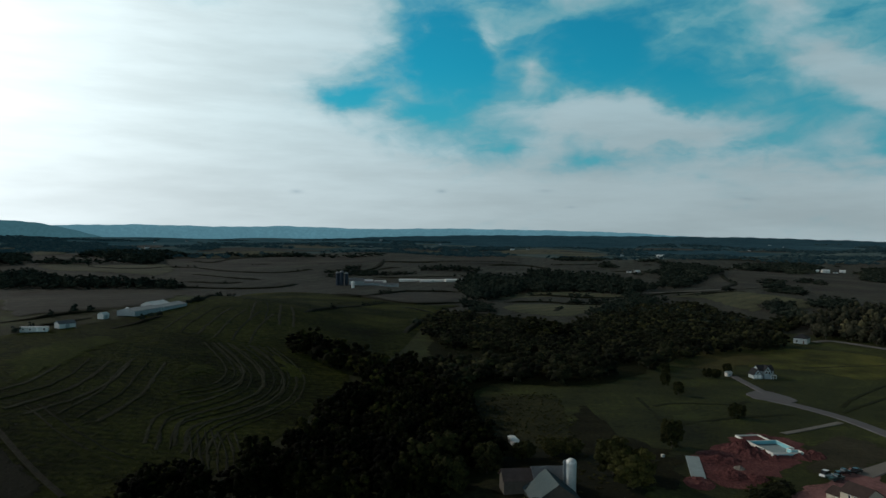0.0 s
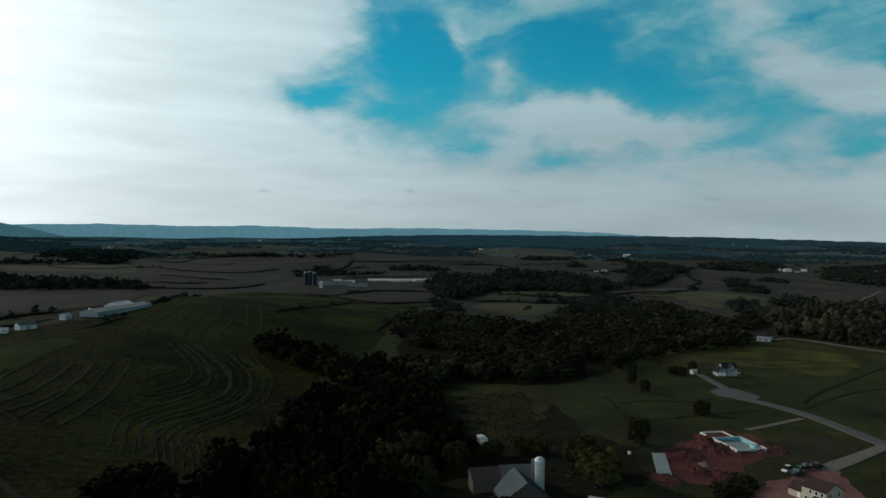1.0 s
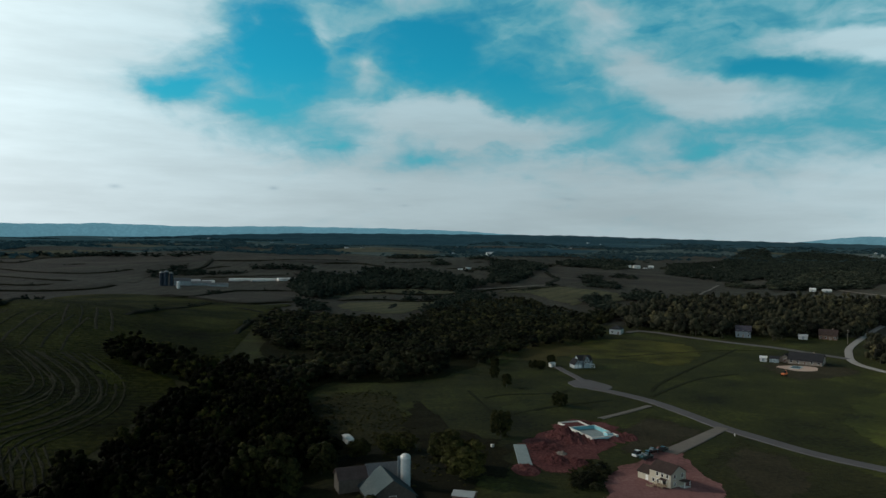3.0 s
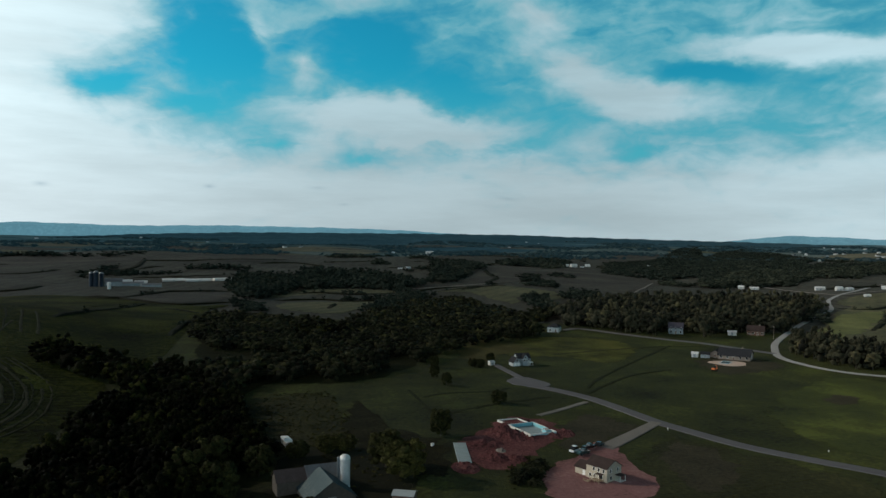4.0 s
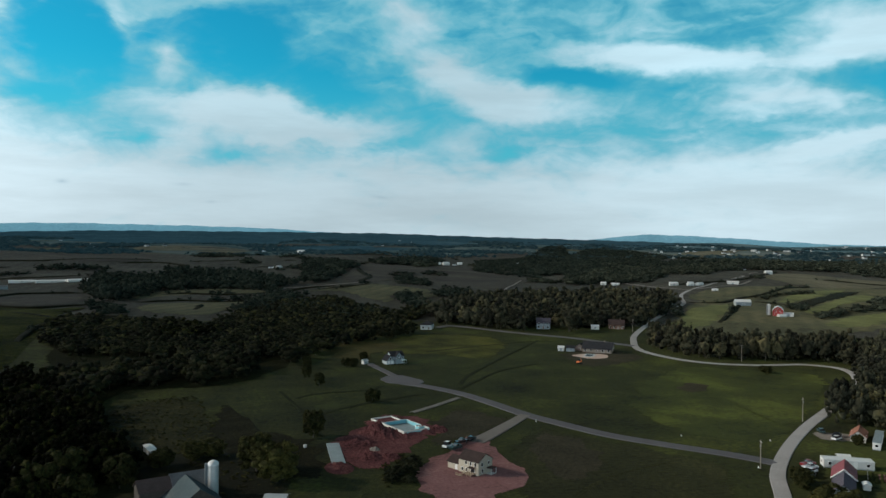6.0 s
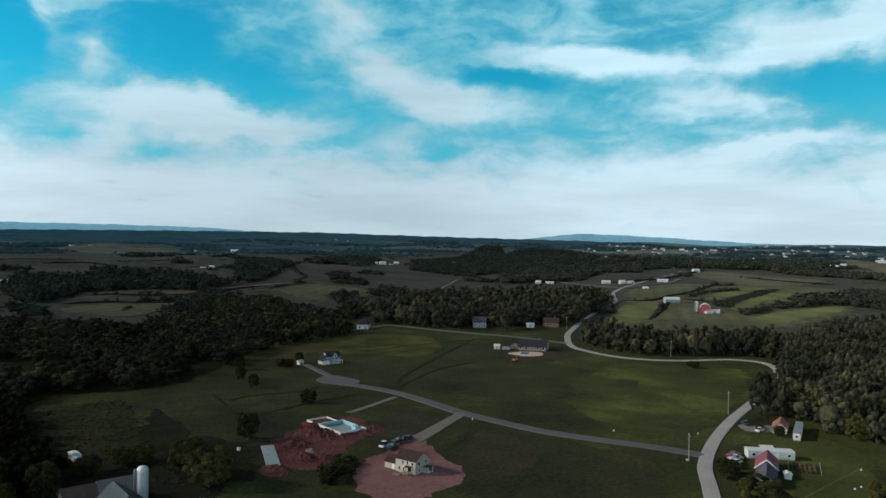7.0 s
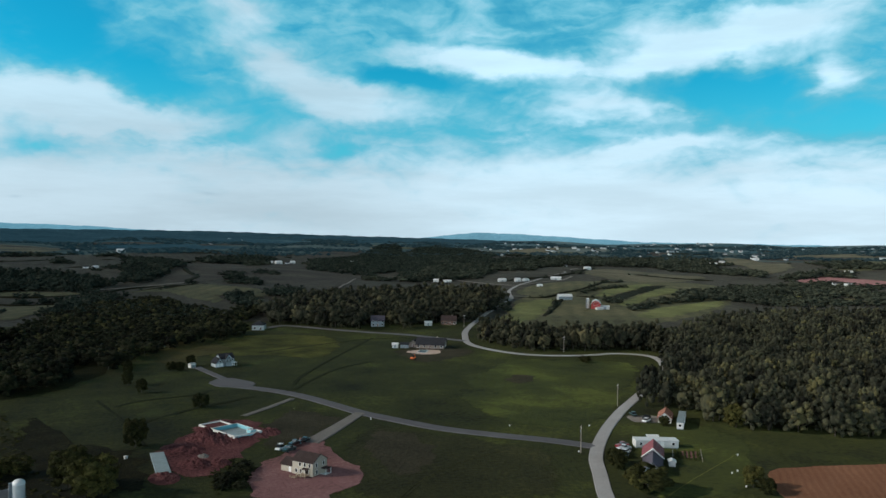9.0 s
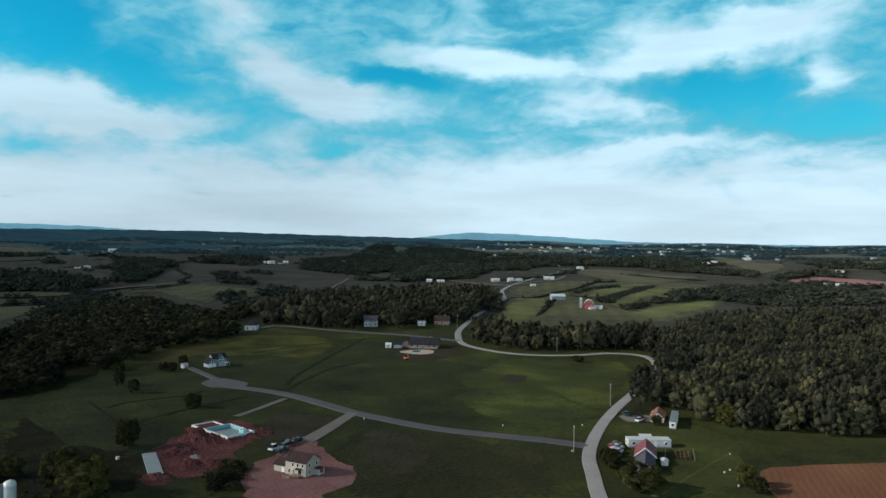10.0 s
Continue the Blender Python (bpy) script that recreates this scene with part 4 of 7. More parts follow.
ICO_FACES = [(0, 1 + i, 1 + (i + 1) % 5) for i in range(5)] + [(1 + i, 6 + i, 1 + (i + 1) % 5) for i in range(5)] \
    + [(6 + i, 6 + (i + 1) % 5, 1 + (i + 1) % 5) for i in range(5)] + [(11, 6 + (i + 1) % 5, 6 + i) for i in range(5)]


def crown_shape(seed, lobes, sprays, slim=1.0, low=0.14, lump=1.0):
    """Points and triangles of one crown, one metre high and about as wide: broken lumps of foliage with loose sprays round them."""
    rnd = np.random.RandomState(seed)
    pts, tris = [], []
    centres = []
    for i in range(lobes):
        a, h = i * 2.4 + rnd.uniform(-0.4, 0.4), low + (0.88 - low) * ((i + rnd.random()) / lobes) ** 0.8
        full = math.sqrt(max(0.03, 1.0 - ((h - 0.5) / 0.47) ** 2))
        r = 0.37 * full * rnd.uniform(0.78, 1.05) * slim
        centres.append((r * math.cos(a), r * math.sin(a), h, rnd.uniform(0.075, 0.13) * lump))
    centres.append((0, 0, 0.5, 0.30))
    for x, y, z, s in centres:
        base = len(pts)
        for p in ICO:
            k = s * rnd.uniform(0.5, 1.5)
            pts.append((x + p[0] * k, y + p[1] * k, z + p[2] * k * 0.8))
        tris += [tuple(base + i for i in f) for f in ICO_FACES]
    for _ in range(sprays):
        x, y, z, s = centres[rnd.randint(len(centres))]
        n = rnd.normal(size=3)
        n[2] = abs(n[2]) * 0.8 - 0.15
        n /= np.linalg.norm(n)
        c = np.array((x, y, z)) + n * s * rnd.uniform(0.8, 1.3)
        u = np.cross(n, rnd.normal(size=3))
        u /= np.linalg.norm(u) + 1e-9
        v = np.cross(n, u) + n * rnd.uniform(-0.6, 0.6)
        k = rnd.uniform(0.03, 0.062)
        base = len(pts)
        pts += [tuple(c + u * k), tuple(c - u * k * 0.6 + v * k), tuple(c - u * k * 0.5 - v * k)]
        tris.append((base, base + 1, base + 2))
    return np.array(pts), np.array(tris)


NEAR_CROWNS = [crown_shape(i, 26, 190, low=0.04 + 0.012 * i, lump=0.9) for i in range(9)]
TINY_CROWNS = [crown_shape(50 + i, 2, 9, low=0.1, lump=1.7) for i in range(5)]
MID_CROWNS = [crown_shape(30 + i, 9, 52, low=0.08, lump=1.25) for i in range(8)]
FAR_CROWNS = [crown_shape(20 + i, 5, 22, low=0.1, lump=1.5) for i in range(7)]


def inside(x, y, loop):
    odd = False
    for (ax, ay), (bx, by) in zip(loop, loop[1:] + loop[:1]):
        if (ay > y) != (by > y) and x < (bx - ax) * (y - ay) / (by - ay) + ax:
            odd = not odd
    return odd


def foliage(name, spots, crowns, mat, label, category="wood", trunks=True):
    """Many trees as one mass: spots are rows of x, y, height, width."""
    rnd = np.random.RandomState(len(spots) + 11)
    all_pts, all_tris, tint, count, slots = [], [], [], 0, []
    for x, y, h, w in spots:
        kinds = crowns
        if crowns is NEAR_CROWNS and y > 330:
            kinds = MID_CROWNS if y < 560 else FAR_CROWNS
        pts, tris = kinds[rnd.randint(len(kinds))]
        a = rnd.uniform(0, 6.283)
        m = np.array([[math.cos(a) * w, -math.sin(a) * w, 0], [math.sin(a) * w, math.cos(a) * w, 0], [0, 0, h]])
        all_pts.append(pts @ m.T + (x, y, ground_z(x, y) - 0.04 * h))
        all_tris.append(tris + count)
        tint.append(np.full(len(tris), rnd.beta(2.4, 3.4)))
        slots.append(np.zeros(len(tris), int))
        count += len(pts)
        if trunks:
            z, r = ground_z(x, y), 0.018 * h
            ring = [(x + r * math.cos(q * 1.5708), y + r * math.sin(q * 1.5708), z - 0.5) for q in range(4)]
            ring += [(x + r * 0.5 * math.cos(q * 1.5708), y + r * 0.5 * math.sin(q * 1.5708), z + 0.55 * h) for q in range(4)]
            all_pts.append(np.array(ring))
            sides = [t for q in range(4) for t in ((q, (q + 1) % 4, 4 + (q + 1) % 4), (q, 4 + (q + 1) % 4, 4 + q))]
            all_tris.append(np.array(sides) + count)
            tint.append(np.full(8, 0.5))
            slots.append(np.ones(8, int))
            count += 8
    pts, tris = np.concatenate(all_pts), np.concatenate(all_tris)
    me = bpy.data.meshes.new(name)
    me.vertices.add(len(pts))
    me.vertices.foreach_set("co", pts.astype(np.float32).ravel())
    me.loops.add(len(tris) * 3)
    me.loops.foreach_set("vertex_index", tris.astype(np.int32).ravel())
    me.polygons.add(len(tris))
    me.polygons.foreach_set("loop_start", np.arange(0, len(tris) * 3, 3, dtype=np.int32))
    me.update(calc_edges=True)
    me.materials.append(mat)
    me.materials.append(BARK)
    me.polygons.foreach_set("material_index", np.concatenate(slots).astype(np.int32))
    me.polygons.foreach_set("use_smooth", np.ones(len(tris), bool))
    me.attributes.new("tree_tint", "FLOAT", "FACE").data.foreach_set("value", np.concatenate(tint).astype(np.float32))
    return tagged(new(name, me), label, category, kind="stuff")


# clearings: nothing grows on the buildings, nor hides them
CLEAR = ((-2, 212, 17), (-14, 226, 9), (288.5, 534.5, 14), (282, 521, 12), (276, 508, 10), (199.5, 556.5, 12), (190, 532, 10), (346, 519.5, 12), (338, 507, 12), (326.5, 520, 8),
         (236, 196, 13), (228, 206, 14), (364.8, 836.5, 18), (350.7, 804.6, 14), (-126.7, 1225.2, 40), (674.5, 1033.5, 30), (548, 551.9, 30), (578.2, 620.9, 20))


def wood(name, outline, gap, height, label, far=False, thin=1.0, mat=None):
    """A wood: trees at uneven distances inside an outline."""
    rnd = random.Random(str(outline[0]) + label)
    xs, ys = [p[0] for p in outline], [p[1] for p in outline]
    spots = []
    y = min(ys)
    while y < max(ys):
        x = min(xs)
        while x < max(xs):
            px, py = x + rnd.uniform(-0.48, 0.48) * gap, y + rnd.uniform(-0.48, 0.48) * gap
            if inside(px, py, outline) and rnd.random() < thin and all((px - cx) ** 2 + (py - cy) ** 2 > r * r for cx, cy, r in CLEAR):
                h = height * rnd.uniform(0.68, 1.15)
                spots.append((px, py, h, gap * rnd.uniform(1.15, 1.7)))
            x += gap
        y += gap
    return foliage(name, spots, FAR_CROWNS if far else NEAR_CROWNS, mat or ((HAZED_FAR_LEAF if sum(xs) / len(xs) > 280 else FAR_LEAF) if far else LEAF), label)


wood("wood", [(248.8, 226.3), (252.2, 196.5), (250.0, 175.6), (259.0, 156.2), (292.5, 136.3), (321.5, 123.1), (738.9, 304.1), (703.2, 348.3), (624.1, 395.1), (523.0, 401.7), (408.1, 342.8), (349.9, 300.1), (318.7, 265.7), (279.4, 245.3)], 7.6, 16, "dense broadleaf wood beside the trailers and the country road", mat=PALE_LEAF)
wood("wood", [(307.7, 425.0), (302.6, 396.9), (305.6, 372.7), (323.7, 357.8), (363.4, 345.4), (375.7, 328.4), (421.6, 354.4), (397.9, 378.8), (362.9, 396.3), (347.0, 417.7), (337.0, 458.8)], 7.2, 16, "belt of broadleaf trees inside the bend of the road")
wood("wood", [(216.1, 582.2), (251.2, 540.7), (267.9, 519.1), (294.7, 508.8), (341.4, 528.1), (369.3, 537.9), (359.5, 514.1), (456.3, 608.8), (520.4, 670.1), (550.4, 734.8), (506.2, 783.6), (427.4, 800.2), (354.4, 789.6), (278.9, 711.9), (232, 644.5)], 9.5, 16, "broad dark wood behind the houses")
wood("wood", [(-59.1, 429.5), (-64.8, 389.3), (-71.8, 353.4), (-73.4, 303.8), (-72.9, 257.5), (-77.0, 218.0), (-74.8, 194.2), (-4.3, 204.6), (-10.7, 229.6), (-24.5, 285.2), (-27.9, 322.4), (-21.8, 335.2), (-37.2, 366.3)], 8, 12, "dark wooded ravine below the hay hill", mat=SHADE_LEAF)
wood("wood", [(-24.1, 338.2), (-17.1, 310.4), (-12.2, 287.7), (-7.0, 270.1), (-4.6, 243.6), (-6.4, 207.5), (-36.6, 214.8), (-52.7, 274.7), (-49.6, 343.8)], 7.5, 11, "dark trees between the ravine and the old barn", mat=SHADE_LEAF)
wood("hedgerow", [(-130.4, 437.5), (-111.9, 443.1), (-81.6, 417.9), (-65.9, 395.8), (-69.2, 367.2), (-76.9, 379.0), (-103.8, 398.2), (-121.8, 411.9)], 8, 11, "row of trees along the edge of the hay field", mat=SHADE_LEAF)

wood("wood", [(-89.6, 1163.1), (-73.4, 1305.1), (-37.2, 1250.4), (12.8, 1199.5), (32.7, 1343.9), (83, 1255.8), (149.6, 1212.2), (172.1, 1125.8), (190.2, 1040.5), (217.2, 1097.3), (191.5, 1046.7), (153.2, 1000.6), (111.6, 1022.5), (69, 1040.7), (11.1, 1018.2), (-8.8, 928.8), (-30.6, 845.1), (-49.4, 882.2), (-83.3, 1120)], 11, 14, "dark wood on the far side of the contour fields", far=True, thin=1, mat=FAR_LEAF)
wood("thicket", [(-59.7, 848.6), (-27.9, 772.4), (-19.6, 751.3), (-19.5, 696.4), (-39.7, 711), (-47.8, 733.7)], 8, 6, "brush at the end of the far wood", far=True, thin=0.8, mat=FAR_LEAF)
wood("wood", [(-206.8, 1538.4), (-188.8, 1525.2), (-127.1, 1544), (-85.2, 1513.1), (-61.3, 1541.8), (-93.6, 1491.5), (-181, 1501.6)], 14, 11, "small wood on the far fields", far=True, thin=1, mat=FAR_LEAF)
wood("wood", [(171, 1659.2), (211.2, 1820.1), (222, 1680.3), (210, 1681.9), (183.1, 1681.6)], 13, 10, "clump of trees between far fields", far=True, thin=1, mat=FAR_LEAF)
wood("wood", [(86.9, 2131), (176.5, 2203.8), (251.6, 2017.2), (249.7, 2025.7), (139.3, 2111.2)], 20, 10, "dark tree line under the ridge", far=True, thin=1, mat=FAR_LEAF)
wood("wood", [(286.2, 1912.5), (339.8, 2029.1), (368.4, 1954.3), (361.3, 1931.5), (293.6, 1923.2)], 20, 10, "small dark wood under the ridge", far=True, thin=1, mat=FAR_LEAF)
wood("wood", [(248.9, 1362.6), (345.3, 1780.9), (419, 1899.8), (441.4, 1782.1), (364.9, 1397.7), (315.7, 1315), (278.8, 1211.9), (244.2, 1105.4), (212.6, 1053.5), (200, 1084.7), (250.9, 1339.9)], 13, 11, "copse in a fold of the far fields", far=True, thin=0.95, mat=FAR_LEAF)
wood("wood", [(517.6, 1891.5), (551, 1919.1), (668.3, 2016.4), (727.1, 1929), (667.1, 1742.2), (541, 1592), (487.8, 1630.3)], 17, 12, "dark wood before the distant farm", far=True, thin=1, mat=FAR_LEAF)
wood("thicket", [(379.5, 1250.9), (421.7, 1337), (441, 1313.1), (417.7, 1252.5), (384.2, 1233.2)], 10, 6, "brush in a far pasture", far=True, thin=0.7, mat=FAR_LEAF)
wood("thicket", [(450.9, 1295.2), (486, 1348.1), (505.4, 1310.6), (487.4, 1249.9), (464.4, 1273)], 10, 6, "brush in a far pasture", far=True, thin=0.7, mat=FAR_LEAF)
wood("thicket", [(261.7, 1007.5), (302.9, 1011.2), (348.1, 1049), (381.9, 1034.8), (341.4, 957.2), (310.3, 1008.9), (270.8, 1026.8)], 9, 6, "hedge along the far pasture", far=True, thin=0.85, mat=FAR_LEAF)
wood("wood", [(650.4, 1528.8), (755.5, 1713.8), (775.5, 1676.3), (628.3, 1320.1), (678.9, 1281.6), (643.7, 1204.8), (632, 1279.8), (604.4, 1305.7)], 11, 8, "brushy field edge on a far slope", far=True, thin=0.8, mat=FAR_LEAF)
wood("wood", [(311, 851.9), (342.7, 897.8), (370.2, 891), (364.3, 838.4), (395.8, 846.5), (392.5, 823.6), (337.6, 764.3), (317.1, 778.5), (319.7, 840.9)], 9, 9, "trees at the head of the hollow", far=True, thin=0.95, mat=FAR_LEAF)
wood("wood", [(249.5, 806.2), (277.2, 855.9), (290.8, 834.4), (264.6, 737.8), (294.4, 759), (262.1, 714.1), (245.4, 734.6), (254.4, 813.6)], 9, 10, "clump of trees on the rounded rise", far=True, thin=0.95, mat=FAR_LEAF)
wood("wood", [(89.9, 725.3), (118.7, 774.8), (146.3, 799.2), (182.6, 855.6), (193.1, 816.4), (192.7, 729.6), (203.8, 670.5), (245.6, 704), (244, 664.5), (213.5, 619), (189.1, 613.4), (155.8, 598), (140.8, 658.5), (116.8, 693.9), (99.9, 740.4)], 9, 9, "tree belt along the head of the hollow", far=True, thin=1, mat=BRUSH)
wood("wood", [(-67.1, 573.4), (-63.9, 651.7), (-44, 669.3), (-16.4, 628.9), (7, 629.1), (39.1, 586.5), (76.5, 699.5), (99.3, 736), (119.3, 709.3), (143.6, 671.8), (158.5, 608.9), (187.9, 609.7), (191.5, 578.5), (157.2, 537.8), (141.3, 550.4), (114.5, 516.2), (86.6, 471.1), (68.2, 442.8), (34.6, 425.6), (11.4, 449.9), (-16.9, 472.7), (-42.3, 480.1), (-63.8, 531.3)], 7.5, 7.5, "rough scrub and small trees in the broad hollow", far=False, thin=0.95, mat=BRUSH)
wood("wood", [(3.3, 576.2), (19.3, 607.8), (34.8, 583.3), (45, 532.2), (43, 530.2), (23.7, 516.7), (6, 529.8)], 8.5, 9, "dark trees in the hollow", far=False, thin=1, mat=SHADE_LEAF)
wood("wood", [(83.3, 453.4), (134.4, 515.8), (168.4, 546.3), (184.5, 552), (178.6, 526.4), (156.8, 508.3), (126.1, 491.1), (102.2, 460.8), (76.8, 418), (61.7, 420.5), (44.5, 390.5), (30.8, 377.7), (14.9, 378.7), (-3.3, 387), (-16.3, 386.7), (-23.6, 363.2), (-27.2, 340.9), (-37.5, 373.1), (-46.8, 424.4), (-37.4, 425.4), (-15, 420.7), (10.9, 431.9), (33.9, 416.6), (62.7, 427.4)], 9, 11, "dark trees along the lower edge of the hollow", far=False, thin=1, mat=BRUSH)
wood("wood", [(775.2, 1801.3), (974.4, 1940.5), (1287.2, 2410.1), (1573.4, 2756.6), (1124.6, 1918.8), (757.7, 1309.0), (672.6, 1275.2), (730.7, 1506.9), (708.0, 1619.6)], 10, 9, "wooded slope running down from the broad hill", far=True, thin=0.95, mat=FAR_LEAF)
wood("wood", [(789.1, 1216.9), (1006.4, 1444.5), (1159.4, 1499.7), (1278.8, 1497.1), (1113.4, 1332.0), (906.0, 1226.2), (767.2, 1113.7)], 9, 9, "tree belt along the foot of the broad hill", far=True, thin=0.9, mat=FAR_LEAF)
wood("wood", [(854.8, 1515), (1262.3, 2178.1), (1416.2, 2349.4), (1725.9, 2694.1), (1570.7, 2215.7), (1535, 1995.3), (1100.1, 1488.2), (980.7, 1382.3), (769.9, 1092.2), (730.9, 1105.9), (668, 1160.4)], 9, 8, "broad wooded hill behind the houses", far=True, thin=1, mat=FAR_LEAF)
wood("wood", [(621.7, 1071.2), (775.1, 1249.9), (928.7, 1381.6), (905.3, 1264.8), (1032.3, 1335.8), (1244.4, 1429.9), (1525.6, 1630.6), (1573.3, 1565.8), (1812.3, 1484.5), (1793.2, 1390.3), (1462.2, 1110.3), (1490.3, 1021.6), (1293.9, 868.8), (1300, 953.7), (1416, 1191.6), (1255.1, 1284.7), (1184.4, 1302.5), (948.9, 1139.1), (889.2, 1167.8), (761.1, 1062.8), (694.6, 1049.4)], 13, 11, "long dark wood behind the crest of the hill", far=True, thin=1, mat=MID_LEAF)
wood("wood", [(1278.9, 835.6), (1395.9, 870.1), (1513, 893.2), (1428.5, 781.9), (1382.4, 746.3), (1394.2, 822.7), (1283.7, 799.8)], 14, 12, "dark wood behind the bare field", far=True, thin=1, mat=MID_LEAF)
wood("wood", [(1622.5, 958), (1739.9, 946.6), (1681.8, 832.8), (1622.5, 803.2), (1629.1, 885.9)], 16, 12, "dark wood on a distant rise", far=True, thin=1, mat=MID_LEAF)
wood("wood", [(723.9, 608.6), (865.9, 679.8), (1008.2, 719.5), (1114, 693.9), (994.7, 540.4), (965.3, 477.4), (868.5, 429.1), (951.7, 531.2), (825, 492.9), (901, 545.8), (943.9, 591.8), (914.1, 613.4), (850.4, 582.2), (748.3, 540.9), (762.5, 562.7), (682.7, 558.2)], 11, 10, "woods behind the nearest trees", far=True, thin=1, mat=MID_LEAF)
wood("thicket", [(573.7, 538.6), (624.6, 562.6), (702.6, 590.6), (687.5, 560.7), (631.1, 552.7), (565.6, 520)], 10, 6, "brushy slope between the strips", far=True, thin=0.9, mat=MID_LEAF)
wood("thicket", [(669, 719.3), (685.9, 711.5), (779.6, 743), (754.6, 714.1), (700.4, 711.2), (642.5, 676)], 9, 5, "brush along the farm lane", far=True, thin=0.9, mat=MID_LEAF)
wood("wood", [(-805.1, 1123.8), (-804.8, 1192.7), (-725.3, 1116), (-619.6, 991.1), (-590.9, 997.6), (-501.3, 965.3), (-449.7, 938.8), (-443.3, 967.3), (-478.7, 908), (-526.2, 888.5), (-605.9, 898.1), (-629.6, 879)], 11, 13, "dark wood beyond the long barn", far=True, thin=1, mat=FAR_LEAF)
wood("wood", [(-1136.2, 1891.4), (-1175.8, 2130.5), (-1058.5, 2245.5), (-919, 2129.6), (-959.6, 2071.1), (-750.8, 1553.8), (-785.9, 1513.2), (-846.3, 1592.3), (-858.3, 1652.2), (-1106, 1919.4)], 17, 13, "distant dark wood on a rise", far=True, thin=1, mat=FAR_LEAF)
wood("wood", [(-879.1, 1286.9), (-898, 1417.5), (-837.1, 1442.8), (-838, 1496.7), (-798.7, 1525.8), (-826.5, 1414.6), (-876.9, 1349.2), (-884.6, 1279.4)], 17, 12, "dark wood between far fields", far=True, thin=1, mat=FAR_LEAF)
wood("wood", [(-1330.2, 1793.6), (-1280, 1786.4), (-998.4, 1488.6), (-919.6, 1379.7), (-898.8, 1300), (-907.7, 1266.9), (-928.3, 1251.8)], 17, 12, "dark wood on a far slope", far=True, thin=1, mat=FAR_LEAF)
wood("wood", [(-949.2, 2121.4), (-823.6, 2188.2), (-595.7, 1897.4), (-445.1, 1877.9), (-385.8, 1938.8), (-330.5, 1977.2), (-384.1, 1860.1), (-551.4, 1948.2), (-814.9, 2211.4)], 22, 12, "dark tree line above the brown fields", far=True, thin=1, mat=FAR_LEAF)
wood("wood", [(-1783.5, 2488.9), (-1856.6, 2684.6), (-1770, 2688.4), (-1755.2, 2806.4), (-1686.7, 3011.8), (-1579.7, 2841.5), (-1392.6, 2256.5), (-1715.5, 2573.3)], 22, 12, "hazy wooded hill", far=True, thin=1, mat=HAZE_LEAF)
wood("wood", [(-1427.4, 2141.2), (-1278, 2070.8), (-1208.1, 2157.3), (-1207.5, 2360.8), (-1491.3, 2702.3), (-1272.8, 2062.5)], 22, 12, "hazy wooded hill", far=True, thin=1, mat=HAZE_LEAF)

# hedges and single trees along the field banks, and the rough woodland between the fields
def rough_country():
    rnd, spots = random.Random(5), []
    for line, far_off in HEDGES:
        for p in spline(line, 5.0 + 3.0 * far_off):
            if noise.noise((p.x / 60, p.y / 60, 1.0)) > 0.12 and rnd.random() < 0.8:
                spots.append((p.x + rnd.uniform(-3, 3), p.y + rnd.uniform(-3, 3), rnd.uniform(2.5, 6.5), rnd.uniform(4, 9)))
    a = -66.0
    while a < 38.0:
        d = 640.0
        while d < 2350.0:
            left, r = radians(a + rnd.uniform(-0.25, 0.25)), d * rnd.uniform(0.99, 1.01)
            x, y = -math.sin(left) * r, math.cos(left) * r
            f = noise.fractal((x / 210, y / 210, 4.0), 1.0, 2.0, 4)
            open_land = 0.56 if a > -4 else 0.30 if a > -38 else 0.28
            if f > open_land and not any(inside(x, y, loop) for loop in FIELD_LOOPS) and all((x - cx) ** 2 + (y - cy) ** 2 > (q + 12) ** 2 for cx, cy, q in CLEAR):
                spots.append((x, y, rnd.uniform(4.0, 9.0), 0.011 * d * rnd.uniform(0.8, 1.3)))
            d += 0.011 * d
        a += 0.42
    west = [p for p in spots if p[0] < 450]
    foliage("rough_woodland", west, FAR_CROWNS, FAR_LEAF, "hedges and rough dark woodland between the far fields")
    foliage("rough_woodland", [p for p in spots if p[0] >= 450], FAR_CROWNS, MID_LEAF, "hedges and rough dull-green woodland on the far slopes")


rough_country()


wood("wood", [(-101.7, 183.7), (-108, 200.8), (-104.9, 209.2), (-94.4, 211.9), (-82.8, 197.3), (-81, 197), (-84.4, 180.2), (-96.2, 176.5)], 7.0, 9, "dark trees below the hay field", mat=SHADE_LEAF)
ribbon("farm_track", [(-157.7, 220.4), (-141.6, 207.2), (-128.4, 196.8), (-115.5, 187.2)], 2.0, WORN, 0.6, label="worn farm track beside the dark corner", category="track")

wood("brush", [(63.4, 215.9), (68.4, 220.6), (74.8, 225.9), (77.9, 222.8), (77.1, 216.7), (73.5, 215.8), (72.6, 207.7), (66.5, 204.5), (62.6, 208.8)], 3.6, 3.2, "low dark brush between the clay and the packed earth", thin=0.85, mat=BRUSH)

